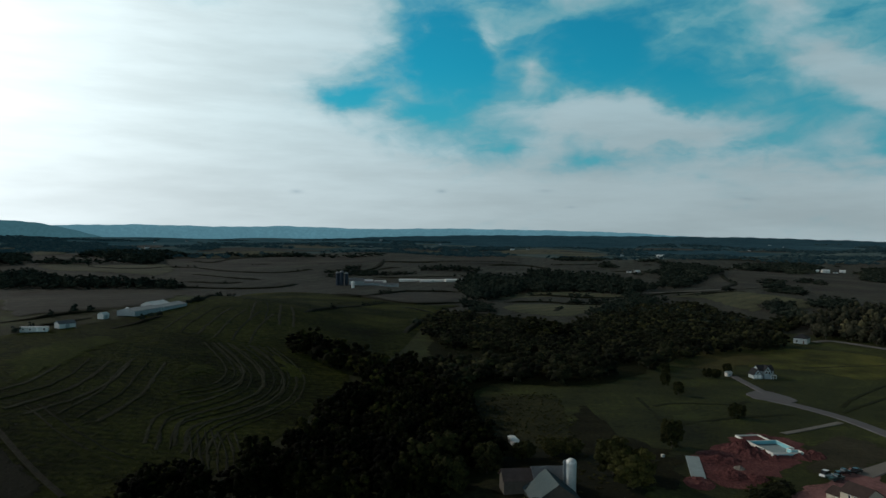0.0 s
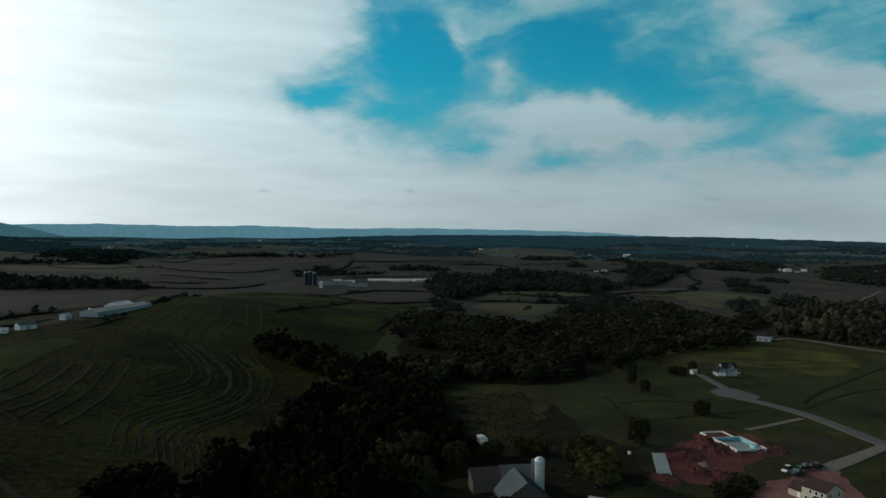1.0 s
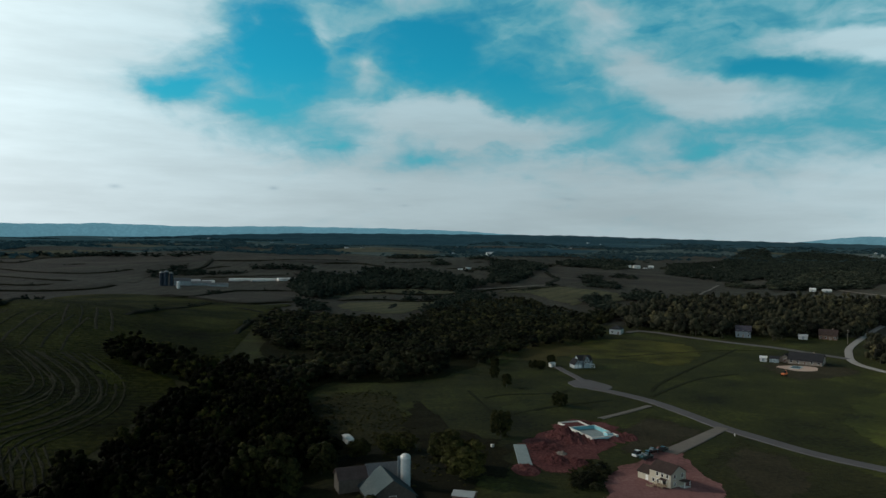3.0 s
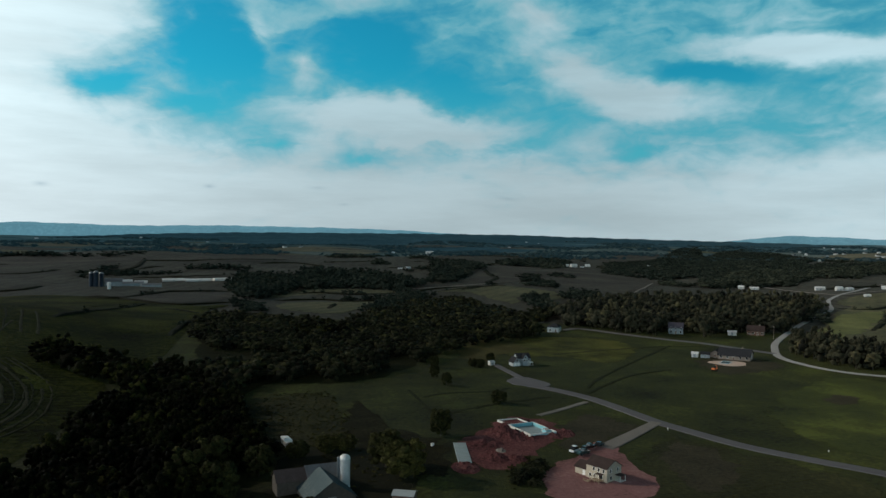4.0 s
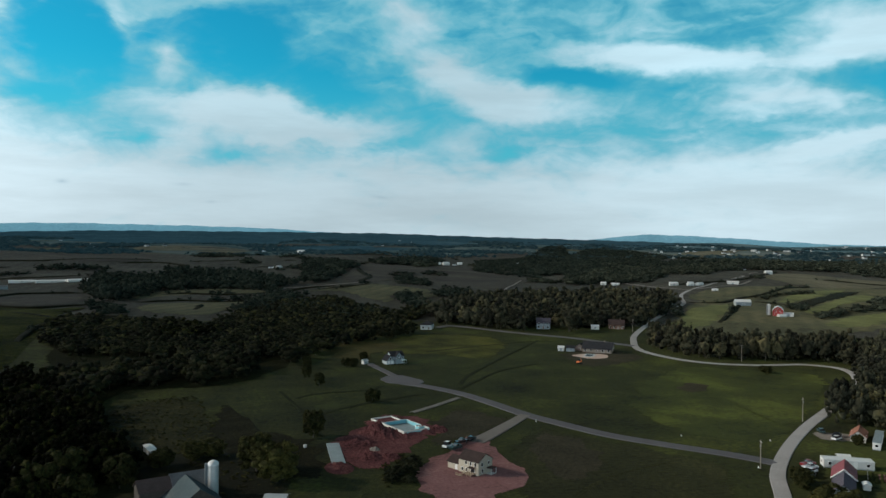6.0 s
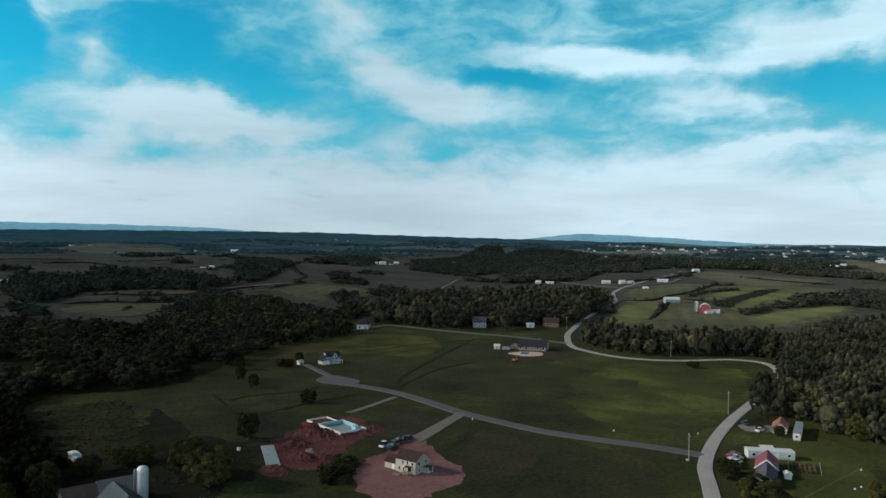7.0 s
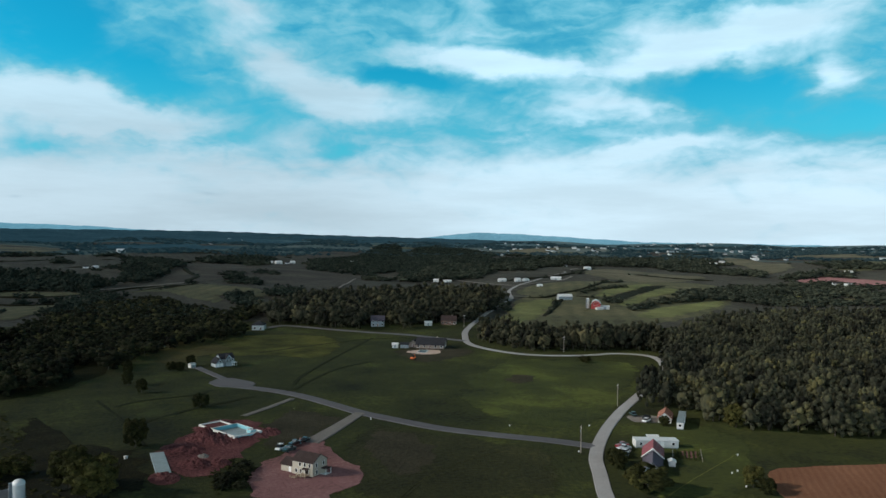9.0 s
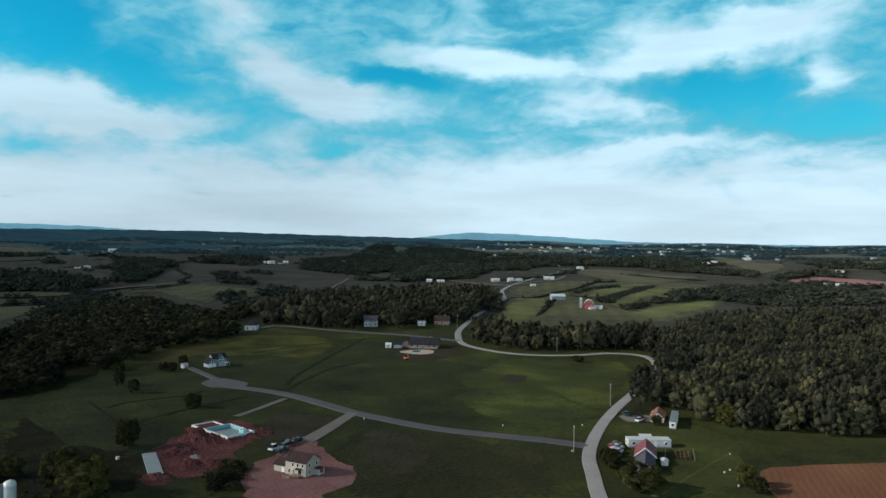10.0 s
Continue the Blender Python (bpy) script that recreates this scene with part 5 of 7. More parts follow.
# woods and fields of the far land, too many to tell apart
def far_country():
    rnd = random.Random(21)
    spots = []
    for _ in range(190):
        left, d = rnd.uniform(-70, 42), 2250 * (4350 / 2250) ** rnd.random()
        cx, cy = -math.sin(radians(left)) * d, math.cos(radians(left)) * d
        wide, deep = d * rnd.uniform(0.015, 0.085), d * rnd.uniform(0.006, 0.03)
        size, lean = 0.0085 * d, rnd.uniform(-0.5, 0.5)
        a = radians(left)
        for _ in range(int(min(42, 3.1 * wide * deep / (0.55 * size * size)))):
            k, q = math.sqrt(rnd.random()), rnd.uniform(0, 6.283)
            u, v = k * math.cos(q) * wide, k * math.sin(q) * deep
            u, v = u, v + lean * deep * math.sin(u / wide * 3)
            x, y = cx + math.cos(a) * u - math.sin(a) * v, cy + math.sin(a) * u + math.cos(a) * v
            spots.append((x, y, rnd.uniform(6, 11), size * rnd.uniform(1.0, 1.7)))
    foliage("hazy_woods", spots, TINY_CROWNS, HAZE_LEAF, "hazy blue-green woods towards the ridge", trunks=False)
    tones = (OLIVE, WORNFIELD, STRAW, VERGE, OLIVE, SOY)
    for i in range(55):
        left, d = rnd.uniform(-70, 42), 2250 * (3500 / 2250) ** rnd.random()
        a = radians(left)
        cx, cy = -math.sin(a) * d, math.cos(a) * d
        wide, deep, skew = d * rnd.uniform(0.03, 0.09), d * rnd.uniform(0.012, 0.04), rnd.uniform(-0.6, 0.6)
        loop = []
        for u, v in ((-1, -1), (0, -1.15), (1, -0.8), (1.1, 0.4), (0.6, 1), (-0.6, 0.9), (-1.1, 0.3)):
            u, v = u + skew * v + rnd.uniform(-0.15, 0.15), v + rnd.uniform(-0.15, 0.15)
            loop.append((cx + math.cos(a) * u * wide - math.sin(a) * v * deep, cy + math.sin(a) * u * wide + math.cos(a) * v * deep))
        patch("field", loop, tones[i % 6], 0.5 + d / 4000, ("olive", "dull brown", "straw-coloured", "dark", "olive", "brown")[i % 6] + " field in the far land", "field", cell=30)


far_country()

# green weedy ground and the dark corner of the hay hill
patch("field", [(-210.5, 295.8), (-223.3, 343.9), (-208.9, 373.6), (-192.9, 366.3), (-184.3, 311.6), (-180.8, 278.5), (-182.6, 256.7)], HILL_GREEN, 0.4, "fresh green growth on the shoulder of the hay hill", "field", ragged=4.0)
patch("field", [(-147.2, 323), (-151.3, 345.3), (-146.7, 353.8), (-137.9, 343.3), (-135.9, 328), (-140.7, 318.3)], HILL_GREEN, 0.5, "patch of yellow weeds in the hay field", "weeds", ragged=4.0)
patch("field", [(-134.8, 401), (-116.2, 391.1), (-97.9, 368.2), (-94.9, 342.1), (-116.9, 374.2)], HILL_GREEN, 0.4, "yellowing grass at the edge of the hay field", "field", ragged=4.0)
patch("field", [(-157.5, 205.6), (-153.6, 216), (-142.6, 207.8), (-116.7, 187.7), (-117.9, 177.4), (-132.5, 173.1)], VERGE, 0.4, "dark bare corner below the hay field", "field", ragged=1.0)
# ditches and tracks, and one strip of painted shadow
ribbon("ditch", [(138.5, 338.8), (152.1, 360.2), (184.3, 398.4), (219.9, 437.9), (250.4, 471.7)], 2.0, DITCH, 0.14, 3.0, 0.4, "shallow dark ditch across the lawn", "ditch")
# the last, widest strip is a lawn shadow laid down as dark grass
for line, wide in (([(134.2, 328.5), (151.5, 347.2), (175.9, 370.1), (204.5, 383.8)], 2.4), ([(58.5, 330.5), (69.9, 337.5), (93.3, 338.7), (101.1, 345.3)], 2.6), ([(54.7, 347.8), (57.0, 308.3), (56.7, 265.5)], 1.6),
                   ([(157.9, 441.9), (196.1, 455.7), (241.2, 467.7), (273.0, 463.8)], 2.2), ([(62.8, 299.1), (88.1, 313.5), (114.0, 323.4)], 3.0)):
    ribbon("ditch", line, wide, DITCH, 0.12, 3.0, 0.35, "dark strip in the grass, for ditches and a shadow", "ditch")
for shift in (0.0, 1.9):
    ribbon("wheel_track", [(x + shift, y) for x, y in [(100.6, 175.6), (116.6, 187.7), (133.1, 195.6), (152.0, 200.1)]], 0.6, ROUGH_GRASS, 0.08, 2.0, 0.1, "faint wheel track in the grass", "track")
# flat pale strip standing in for an overhead wire
ribbon("footpath", [(167.4, 141.3), (186.8, 147.7), (219.9, 157.5)], 0.6, YELLOW_GRASS, 0.08, 2.0, 0.05, label="thin pale line across the grass", category="path")

# swaths of cut hay that follow the hill
def swaths(line, count, apart, wide):
    for i in range(count):
        path, pts = spline(line, 12.0), []
        for k, p in enumerate(path):
            way = (path[min(k + 1, len(path) - 1)] - path[max(k - 1, 0)]).normalized()
            q = p + Vector((-way.y, way.x)) * (i - count / 2) * apart
            pts.append((q.x + noise.noise((q.x / 20, q.y / 20, i)) * 1.2, q.y + noise.noise((q.x / 20, q.y / 20, i + 9)) * 1.2))
        ribbon("hay_swath", pts[::2] if len(pts) > 5 else pts, wide * (0.6 + 0.8 * abs(noise.noise((i * 1.7, wide, 2)))), SWATH if i % 3 != 1 else DITCH, 0.3, 4.0, 0.4, "thin swath of cut hay", "hay")


for line, count, apart, wide in (([(-157.7, 391.4), (-137.5, 365), (-126.2, 342.5), (-124, 317.6), (-131.1, 294.1), (-139.1, 274.8)], 3, 4.0, 1.0), ([(-154.2, 396), (-130.3, 366.5), (-116.5, 340.6), (-113.2, 315.3), (-117, 288.1), (-121.4, 266.7), (-112.1, 237.9)], 3, 4.5, 1.2),
                                 ([(-144.5, 401.8), (-120.9, 372.9), (-107.3, 343.6), (-104, 310), (-109.4, 280.4), (-115.5, 261.6), (-106.8, 234.8)], 3, 4.5, 1.1), ([(-135.9, 409), (-112.7, 379.6), (-99, 340.9), (-96.5, 301.9), (-102.1, 275.7), (-103.6, 251.5), (-92.1, 219.5)], 4, 3.6, 0.9),
                                 ([(-160.7, 333.3), (-151.3, 296.6), (-143.1, 265.9), (-143, 245.4)], 3, 7.0, 1.3), ([(-176.1, 319.7), (-166.5, 281.5), (-166.6, 256.7), (-168.6, 238.4)], 4, 8.0, 1.3),
                                 ([(-105.2, 261.7), (-95.3, 241.9), (-84.2, 216.2), (-78.8, 203.3)], 7, 2.6, 0.7), ([(-162.2, 250), (-139.8, 233.3), (-123.4, 224.3), (-113.7, 221.5)], 2, 5.0, 0.9),
                                 ([(-173.7, 554.3), (-158.3, 505.6), (-144.6, 459.8)], 4, 9.0, 1.4), ([(-181.6, 504.5), (-173.3, 451.9), (-162.6, 403.5)], 6, 9.0, 1.2)):
    swaths(line, count, apart, wide)
# ---- distant ridges ----
def ridge(name, near, left_from, left_to, profile, foot, tone, haze_glow, label, face=((0, 0.0), (60, 0.45), (110, 0.85), (150, 1.0), (190, 0.9))):
    """A long wooded ridge at the edge of the land: profile gives the height of its crest, degrees to the left against metres."""
    n, rows, faces = 260, [], []
    for i in range(n):
        a = left_from + (left_to - left_from) * i / (n - 1)
        crest = float(np.interp(-a, [-p[0] for p in profile], [p[1] for p in profile]))
        crest += 1.2 * math.sin(a * 1.9) + 1.0 * math.sin(a * 5.3 + 1) + 0.5 * math.sin(a * 23)
        for k, share in face:
            r = near + k
            rows.append((-math.sin(radians(a)) * r, math.cos(radians(a)) * r, foot + (crest - foot) * share))
    m = len(face)
    for i in range(n - 1):
        for j in range(m - 1):
            a = i * m + j
            faces.append((a, a + m, a + m + 1, a + 1))
    me = bpy.data.meshes.new(name)
    me.from_pydata(rows, [], faces)
    me.update()
    if me.polygons[0].normal.z < 0:
        me.flip_normals()
    me.polygons.foreach_set("use_smooth", [True] * len(faces))
    m = material(name + "_hazed_forest", [tuple(v * 0.55 for v in tone), tone, tuple(v * 1.6 for v in tone)], 1.0, 0.006, 0.0, fine=9, spec=0.0, spread=0.25)
    # distance haze over the slopes is painted in as blue emission
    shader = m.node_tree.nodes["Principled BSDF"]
    shader.inputs["Emission Color"].default_value, shader.inputs["Emission Strength"].default_value = (*haze_glow, 1), 1.0
    me.materials.append(m)
    return tagged(new(name, me), label, "backdrop", kind="structure")


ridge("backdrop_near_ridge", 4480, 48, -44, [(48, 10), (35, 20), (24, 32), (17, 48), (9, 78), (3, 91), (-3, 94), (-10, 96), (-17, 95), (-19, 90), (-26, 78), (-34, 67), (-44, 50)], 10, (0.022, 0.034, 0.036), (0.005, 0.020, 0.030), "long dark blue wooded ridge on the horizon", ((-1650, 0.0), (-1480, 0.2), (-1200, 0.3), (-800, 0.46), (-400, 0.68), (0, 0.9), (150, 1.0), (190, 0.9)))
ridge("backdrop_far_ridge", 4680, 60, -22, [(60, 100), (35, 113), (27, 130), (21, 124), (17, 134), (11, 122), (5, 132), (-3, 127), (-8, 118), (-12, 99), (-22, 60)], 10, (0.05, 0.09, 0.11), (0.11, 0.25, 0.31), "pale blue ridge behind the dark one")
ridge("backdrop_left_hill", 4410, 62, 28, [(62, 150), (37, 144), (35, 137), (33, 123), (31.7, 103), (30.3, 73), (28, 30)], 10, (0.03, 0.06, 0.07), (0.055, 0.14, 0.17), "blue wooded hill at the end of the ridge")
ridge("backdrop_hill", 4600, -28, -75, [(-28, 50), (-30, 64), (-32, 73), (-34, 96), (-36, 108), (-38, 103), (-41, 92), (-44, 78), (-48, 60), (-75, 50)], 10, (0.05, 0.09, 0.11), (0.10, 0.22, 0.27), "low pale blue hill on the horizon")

# ---- buildings ----
def gable(bm_wall, bm_roof, x0, x1, y0, y1, base, eave, rise, over=0.45, thick=0.22, along="x"):
    """Walls with two gables and the two slabs of a roof; the ridge runs along x or y."""
    def put(x, y, z):
        return (x, y, z) if along == "x" else (y, x, z)
    if along == "y":
        x0, x1, y0, y1 = y0, y1, x0, x1
    ym = (y0 + y1) / 2
    v = [bm_wall.verts.new(put(*p)) for p in ((x0, y0, base), (x1, y0, base), (x1, y1, base), (x0, y1, base),
                                              (x0, y0, eave), (x1, y0, eave), (x1, y1, eave), (x0, y1, eave), (x0, ym, eave + rise), (x1, ym, eave + rise))]
    for f in ((0, 1, 5, 4), (2, 3, 7, 6), (1, 2, 6, 9, 5), (3, 0, 4, 8, 7), (3, 2, 1, 0), (4, 5, 9, 8), (6, 7, 8, 9)):
        bm_wall.faces.new([v[i] for i in f])
    slope = rise / (ym - y0)
    for s, y in ((-1, y0), (1, y1)):
        lo, z = y + s * over, eave - slope * over
        a, b = x0 - over, x1 + over
        q = [bm_roof.verts.new(put(*p)) for p in ((a, lo, z + 0.04), (b, lo, z + 0.04), (b, ym, eave + rise + 0.04), (a, ym, eave + rise + 0.04),
                                                  (a, lo, z + thick), (b, lo, z + thick), (b, ym, eave + rise + thick), (a, ym, eave + rise + thick))]
        for f in ((0, 1, 2, 3), (4, 5, 6, 7), (0, 1, 5, 4), (1, 2, 6, 5), (3, 0, 4, 7), (2, 3, 7, 6)):
            bm_roof.faces.new([q[i] for i in f])


def hip(bm_roof, x0, x1, y0, y1, eave, rise, over=0.5):
    x0, x1, y0, y1 = x0 - over, x1 + over, y0 - over, y1 + over
    half = (y1 - y0) / 2
    ym, a, b = (y0 + y1) / 2, x0 + min(half, (x1 - x0) * 0.45), x1 - min(half, (x1 - x0) * 0.45)
    v = [bm_roof.verts.new(p) for p in ((x0, y0, eave), (x1, y0, eave), (x1, y1, eave), (x0, y1, eave), (x0, y0, eave + 0.2), (x1, y0, eave + 0.2),
                                        (x1, y1, eave + 0.2), (x0, y1, eave + 0.2), (a, ym, eave + rise), (b, ym, eave + rise))]
    for f in ((3, 2, 1, 0), (0, 1, 5, 4), (1, 2, 6, 5), (2, 3, 7, 6), (3, 0, 4, 7), (4, 5, 9, 8), (6, 7, 8, 9), (5, 6, 9), (7, 4, 8)):
        bm_roof.faces.new([v[i] for i in f])


def finish(bm):
    bmesh.ops.recalc_face_normals(bm, faces=bm.faces)
    return bm


def opening(parent, kind, side, where, low, wide, tall, face, frame_mat=None, pane_mat=None):
    """A window or door on the wall whose outer face lies at face: side is one of front, back (y) or left, right (x)."""
    frame_mat, pane_mat = frame_mat or TRIM, pane_mat or PANE
    sign = -1 if side in ("front", "left") else 1
    def b(u0, z0, u1, z1, d0, d1):
        lo, hi = sorted((face + sign * d0, face + sign * d1))
        return (u0, lo, z0, u1, hi, z1) if side in ("front", "back") else (lo, u0, z0, hi, u1, z1)
    t = 0.12
    u0, u1, z0, z1 = where - wide / 2, where + wide / 2, low, low + tall
    frame_ob = part(kind, boxes(b(u0 - t, z0 - t, u1 + t, z0, -0.02, 0.09), b(u0 - t, z1, u1 + t, z1 + t, -0.02, 0.09),
                                b(u0 - t, z0, u0, z1, -0.02, 0.08), b(u1, z0, u1 + t, z1, -0.02, 0.08)), frame_mat, parent)
    part("pane" if kind == "window" else "panel", boxes(b(u0, z0, u1, z1, -0.02, 0.03)), pane_mat, frame_ob)
    return frame_ob


def simple_house(name, at, turn, long, deep, eave, rise, wall_mat, roof_mat, label, category="house", windows=3, storeys=1, hipped=False,
                 chimney=False, group="", door=True, along="x"):
    ob = thing(name, at, turn, label, category, group)
    wall_bm, roof_bm = bmesh.new(), bmesh.new()
    if hipped:
        box(wall_bm, -long / 2, -deep / 2, -0.6, long / 2, deep / 2, eave)
        hip(roof_bm, -long / 2, long / 2, -deep / 2, deep / 2, eave, rise)
    else:
        gable(wall_bm, roof_bm, -long / 2, long / 2, -deep / 2, deep / 2, -0.6, eave, rise, along=along)
    part("wall", finish(wall_bm), wall_mat, ob)
    part("roof", finish(roof_bm), roof_mat, ob)
    for s in range(storeys):
        for i in range(windows):
            u = -long / 2 + long * (i + 0.5) / windows
            z = 0.95 + 2.8 * s
            if door and s == 0 and i == windows // 2:
                opening(ob, "door", "front", u, 0.1, 1.0, 2.05, -deep / 2, pane_mat=BROWN_WALL)
            else:
                opening(ob, "window", "front", u, z, 1.1, 1.3, -deep / 2)
            opening(ob, "window", "back", u, z, 1.1, 1.3, deep / 2)
        for side, face in (("left", -long / 2), ("right", long / 2)):
            opening(ob, "window", side, 0.0, 0.95 + 2.8 * s, 1.1, 1.3, face)
    if chimney:
        part("chimney", boxes((long * 0.18, 0.2, eave, long * 0.18 + 0.9, 1.1, eave + rise + 0.9), bevel=0.04), BRICK_WALL, ob)
    return ob


def shed(name, at, turn, long, deep, eave, rise, wall_mat, roof_mat, label, category="shed", door_wide=1.6, group="", along="x"):
    ob = thing(name, at, turn, label, category, group)
    wall_bm, roof_bm = bmesh.new(), bmesh.new()
    gable(wall_bm, roof_bm, -long / 2, long / 2, -deep / 2, deep / 2, -0.6, eave, rise, over=0.3, thick=0.14, along=along)
    part("wall", finish(wall_bm), wall_mat, ob)
    part("roof", finish(roof_bm), roof_mat, ob)
    if door_wide:
        opening(ob, "door", "front", 0.0, 0.05, door_wide, min(eave - 0.3, 2.6), -deep / 2, pane_mat=GREY_SIDING)
    return ob


def ridged(name, x0, x1, y0, y1, z0, z1, mat, parent, step=0.7):
    """Raised seams of a metal roof, running down the slope from (y0, z0) to (y1, z1)."""
    bm = bmesh.new()
    n = int((x1 - x0) / step)
    for i in range(n + 1):
        x = x0 + (x1 - x0) * i / n
        v = [bm.verts.new(p) for p in ((x - 0.05, y0, z0), (x + 0.05, y0, z0), (x + 0.05, y1, z1), (x - 0.05, y1, z1),
                                       (x - 0.03, y0, z0 + 0.07), (x + 0.03, y0, z0 + 0.07), (x + 0.03, y1, z1 + 0.07), (x - 0.03, y1, z1 + 0.07))]
        for f in ((4, 5, 6, 7), (0, 1, 5, 4), (1, 2, 6, 5), (2, 3, 7, 6), (3, 0, 4, 7)):
            bm.faces.new([v[k] for k in f])
    return part(name, finish(bm), mat, parent)


def silo(name, at, radius, tall, wall_mat, cap_mat, label, group="", chute=True):
    ob = thing(name, at, 0, label, "silo", group)
    bm = bmesh.new()
    rod(bm, (0, 0, -0.5), (0, 0, tall), radius, sides=28)
    part("wall", bm, wall_mat, ob, smooth_faces=False)
    hoops = bmesh.new()
    for i in range(int(tall / 0.9)):
        rod(hoops, (0, 0, 0.5 + i * 0.9), (0, 0, 0.56 + i * 0.9), radius + 0.03, sides=28)
    part("hoop", hoops, STAVE if wall_mat is STAVE else wall_mat, ob)
    dome = bmesh.new()
    bmesh.ops.create_uvsphere(dome, u_segments=28, v_segments=12, radius=radius + 0.06)
    bmesh.ops.delete(dome, geom=[v for v in dome.verts if v.co.z < -0.05], context="VERTS")
    for v in dome.verts:
        v.co.z = v.co.z * 0.8 + tall
    part("dome", dome, cap_mat, ob, smooth_faces=True)
    if chute:
        part("chute", boxes((-radius - 0.7, -0.45, 0.0, -radius + 0.1, 0.45, tall + 0.5), bevel=0.08), TIN, ob)
    return ob


def car(name, at, turn, paint, label, kind="car", long=4.6, high=1.5):
    """A parked car or pickup: a hull with bonnet and tail, a glazed cabin, four wheels, lamps."""
    ob = thing(name, (*at, ground_z(*at) + 0.3), turn, label, "truck" if kind == "pickup" else "car", "parked cars")
    w = 0.92
    if kind == "pickup":
        side = ((-2.6, 0.35), (2.7, 0.35), (2.75, 0.75), (2.6, 1.0), (1.3, 1.1), (-0.5, 1.15), (-2.7, 1.1), (-2.7, 0.6))
        cabin = ((1.3, 1.1), (0.7, 1.75), (-0.4, 1.78), (-0.6, 1.12))
    else:
        k = long / 4.6
        side = ((-2.2 * k, 0.3), (2.2 * k, 0.3), (2.28 * k, 0.6), (2.0 * k, 0.85), (1.0 * k, 0.95), (-1.6 * k, 1.0), (-2.2 * k, 0.95), (-2.28 * k, 0.6))
        cabin = ((1.0 * k, 0.95), (0.35 * k, high), (-1.2 * k, high + 0.02), (-1.9 * k, 1.0))
    def loft(rows, inset):
        bm = bmesh.new()
        n = len(rows)
        a = [bm.verts.new((x, -w + inset * (z > 1.2), z)) for x, z in rows]
        b = [bm.verts.new((x, w - inset * (z > 1.2), z)) for x, z in rows]
        bm.faces.new(a)
        bm.faces.new(b[::-1])
        for i in range(n):
            bm.faces.new((a[i], b[i], b[(i + 1) % n], a[(i + 1) % n]))
        finish(bm)
        bmesh.ops.bevel(bm, geom=bm.edges[:], offset=0.06, segments=1, affect="EDGES")
        return bm
    part("body", loft(side, 0.0), paint, ob)
    glass = part("cabin", loft(cabin, 0.16), PANE, ob, "dark glazed cabin")
    xs, zs = [c[0] for c in cabin], max(c[1] for c in cabin)
    part("roof", boxes((cabin[2][0] + 0.08, -w + 0.2, zs - 0.03, cabin[1][0] - 0.05, w - 0.2, zs + 0.05), bevel=0.02), paint, glass)
    for x in (side[0][0] * 0.66, side[1][0] * 0.66):
        for y in (-w + 0.05, w - 0.05):
            tyre = part("wheel", rod(bmesh.new(), (x, y - 0.11, 0.33), (x, y + 0.11, 0.33), 0.34, sides=14), RUBBER, ob)
            part("rim", rod(bmesh.new(), (x, y - 0.12, 0.33), (x, y + 0.12, 0.33), 0.19, sides=10), TIN, tyre)
    for y in (-0.62, 0.62):
        part("headlight", boxes((side[1][0] + 0.0, y - 0.18, 0.62, side[1][0] + 0.09, y + 0.18, 0.78), bevel=0.02), TRIM, ob)
    return ob


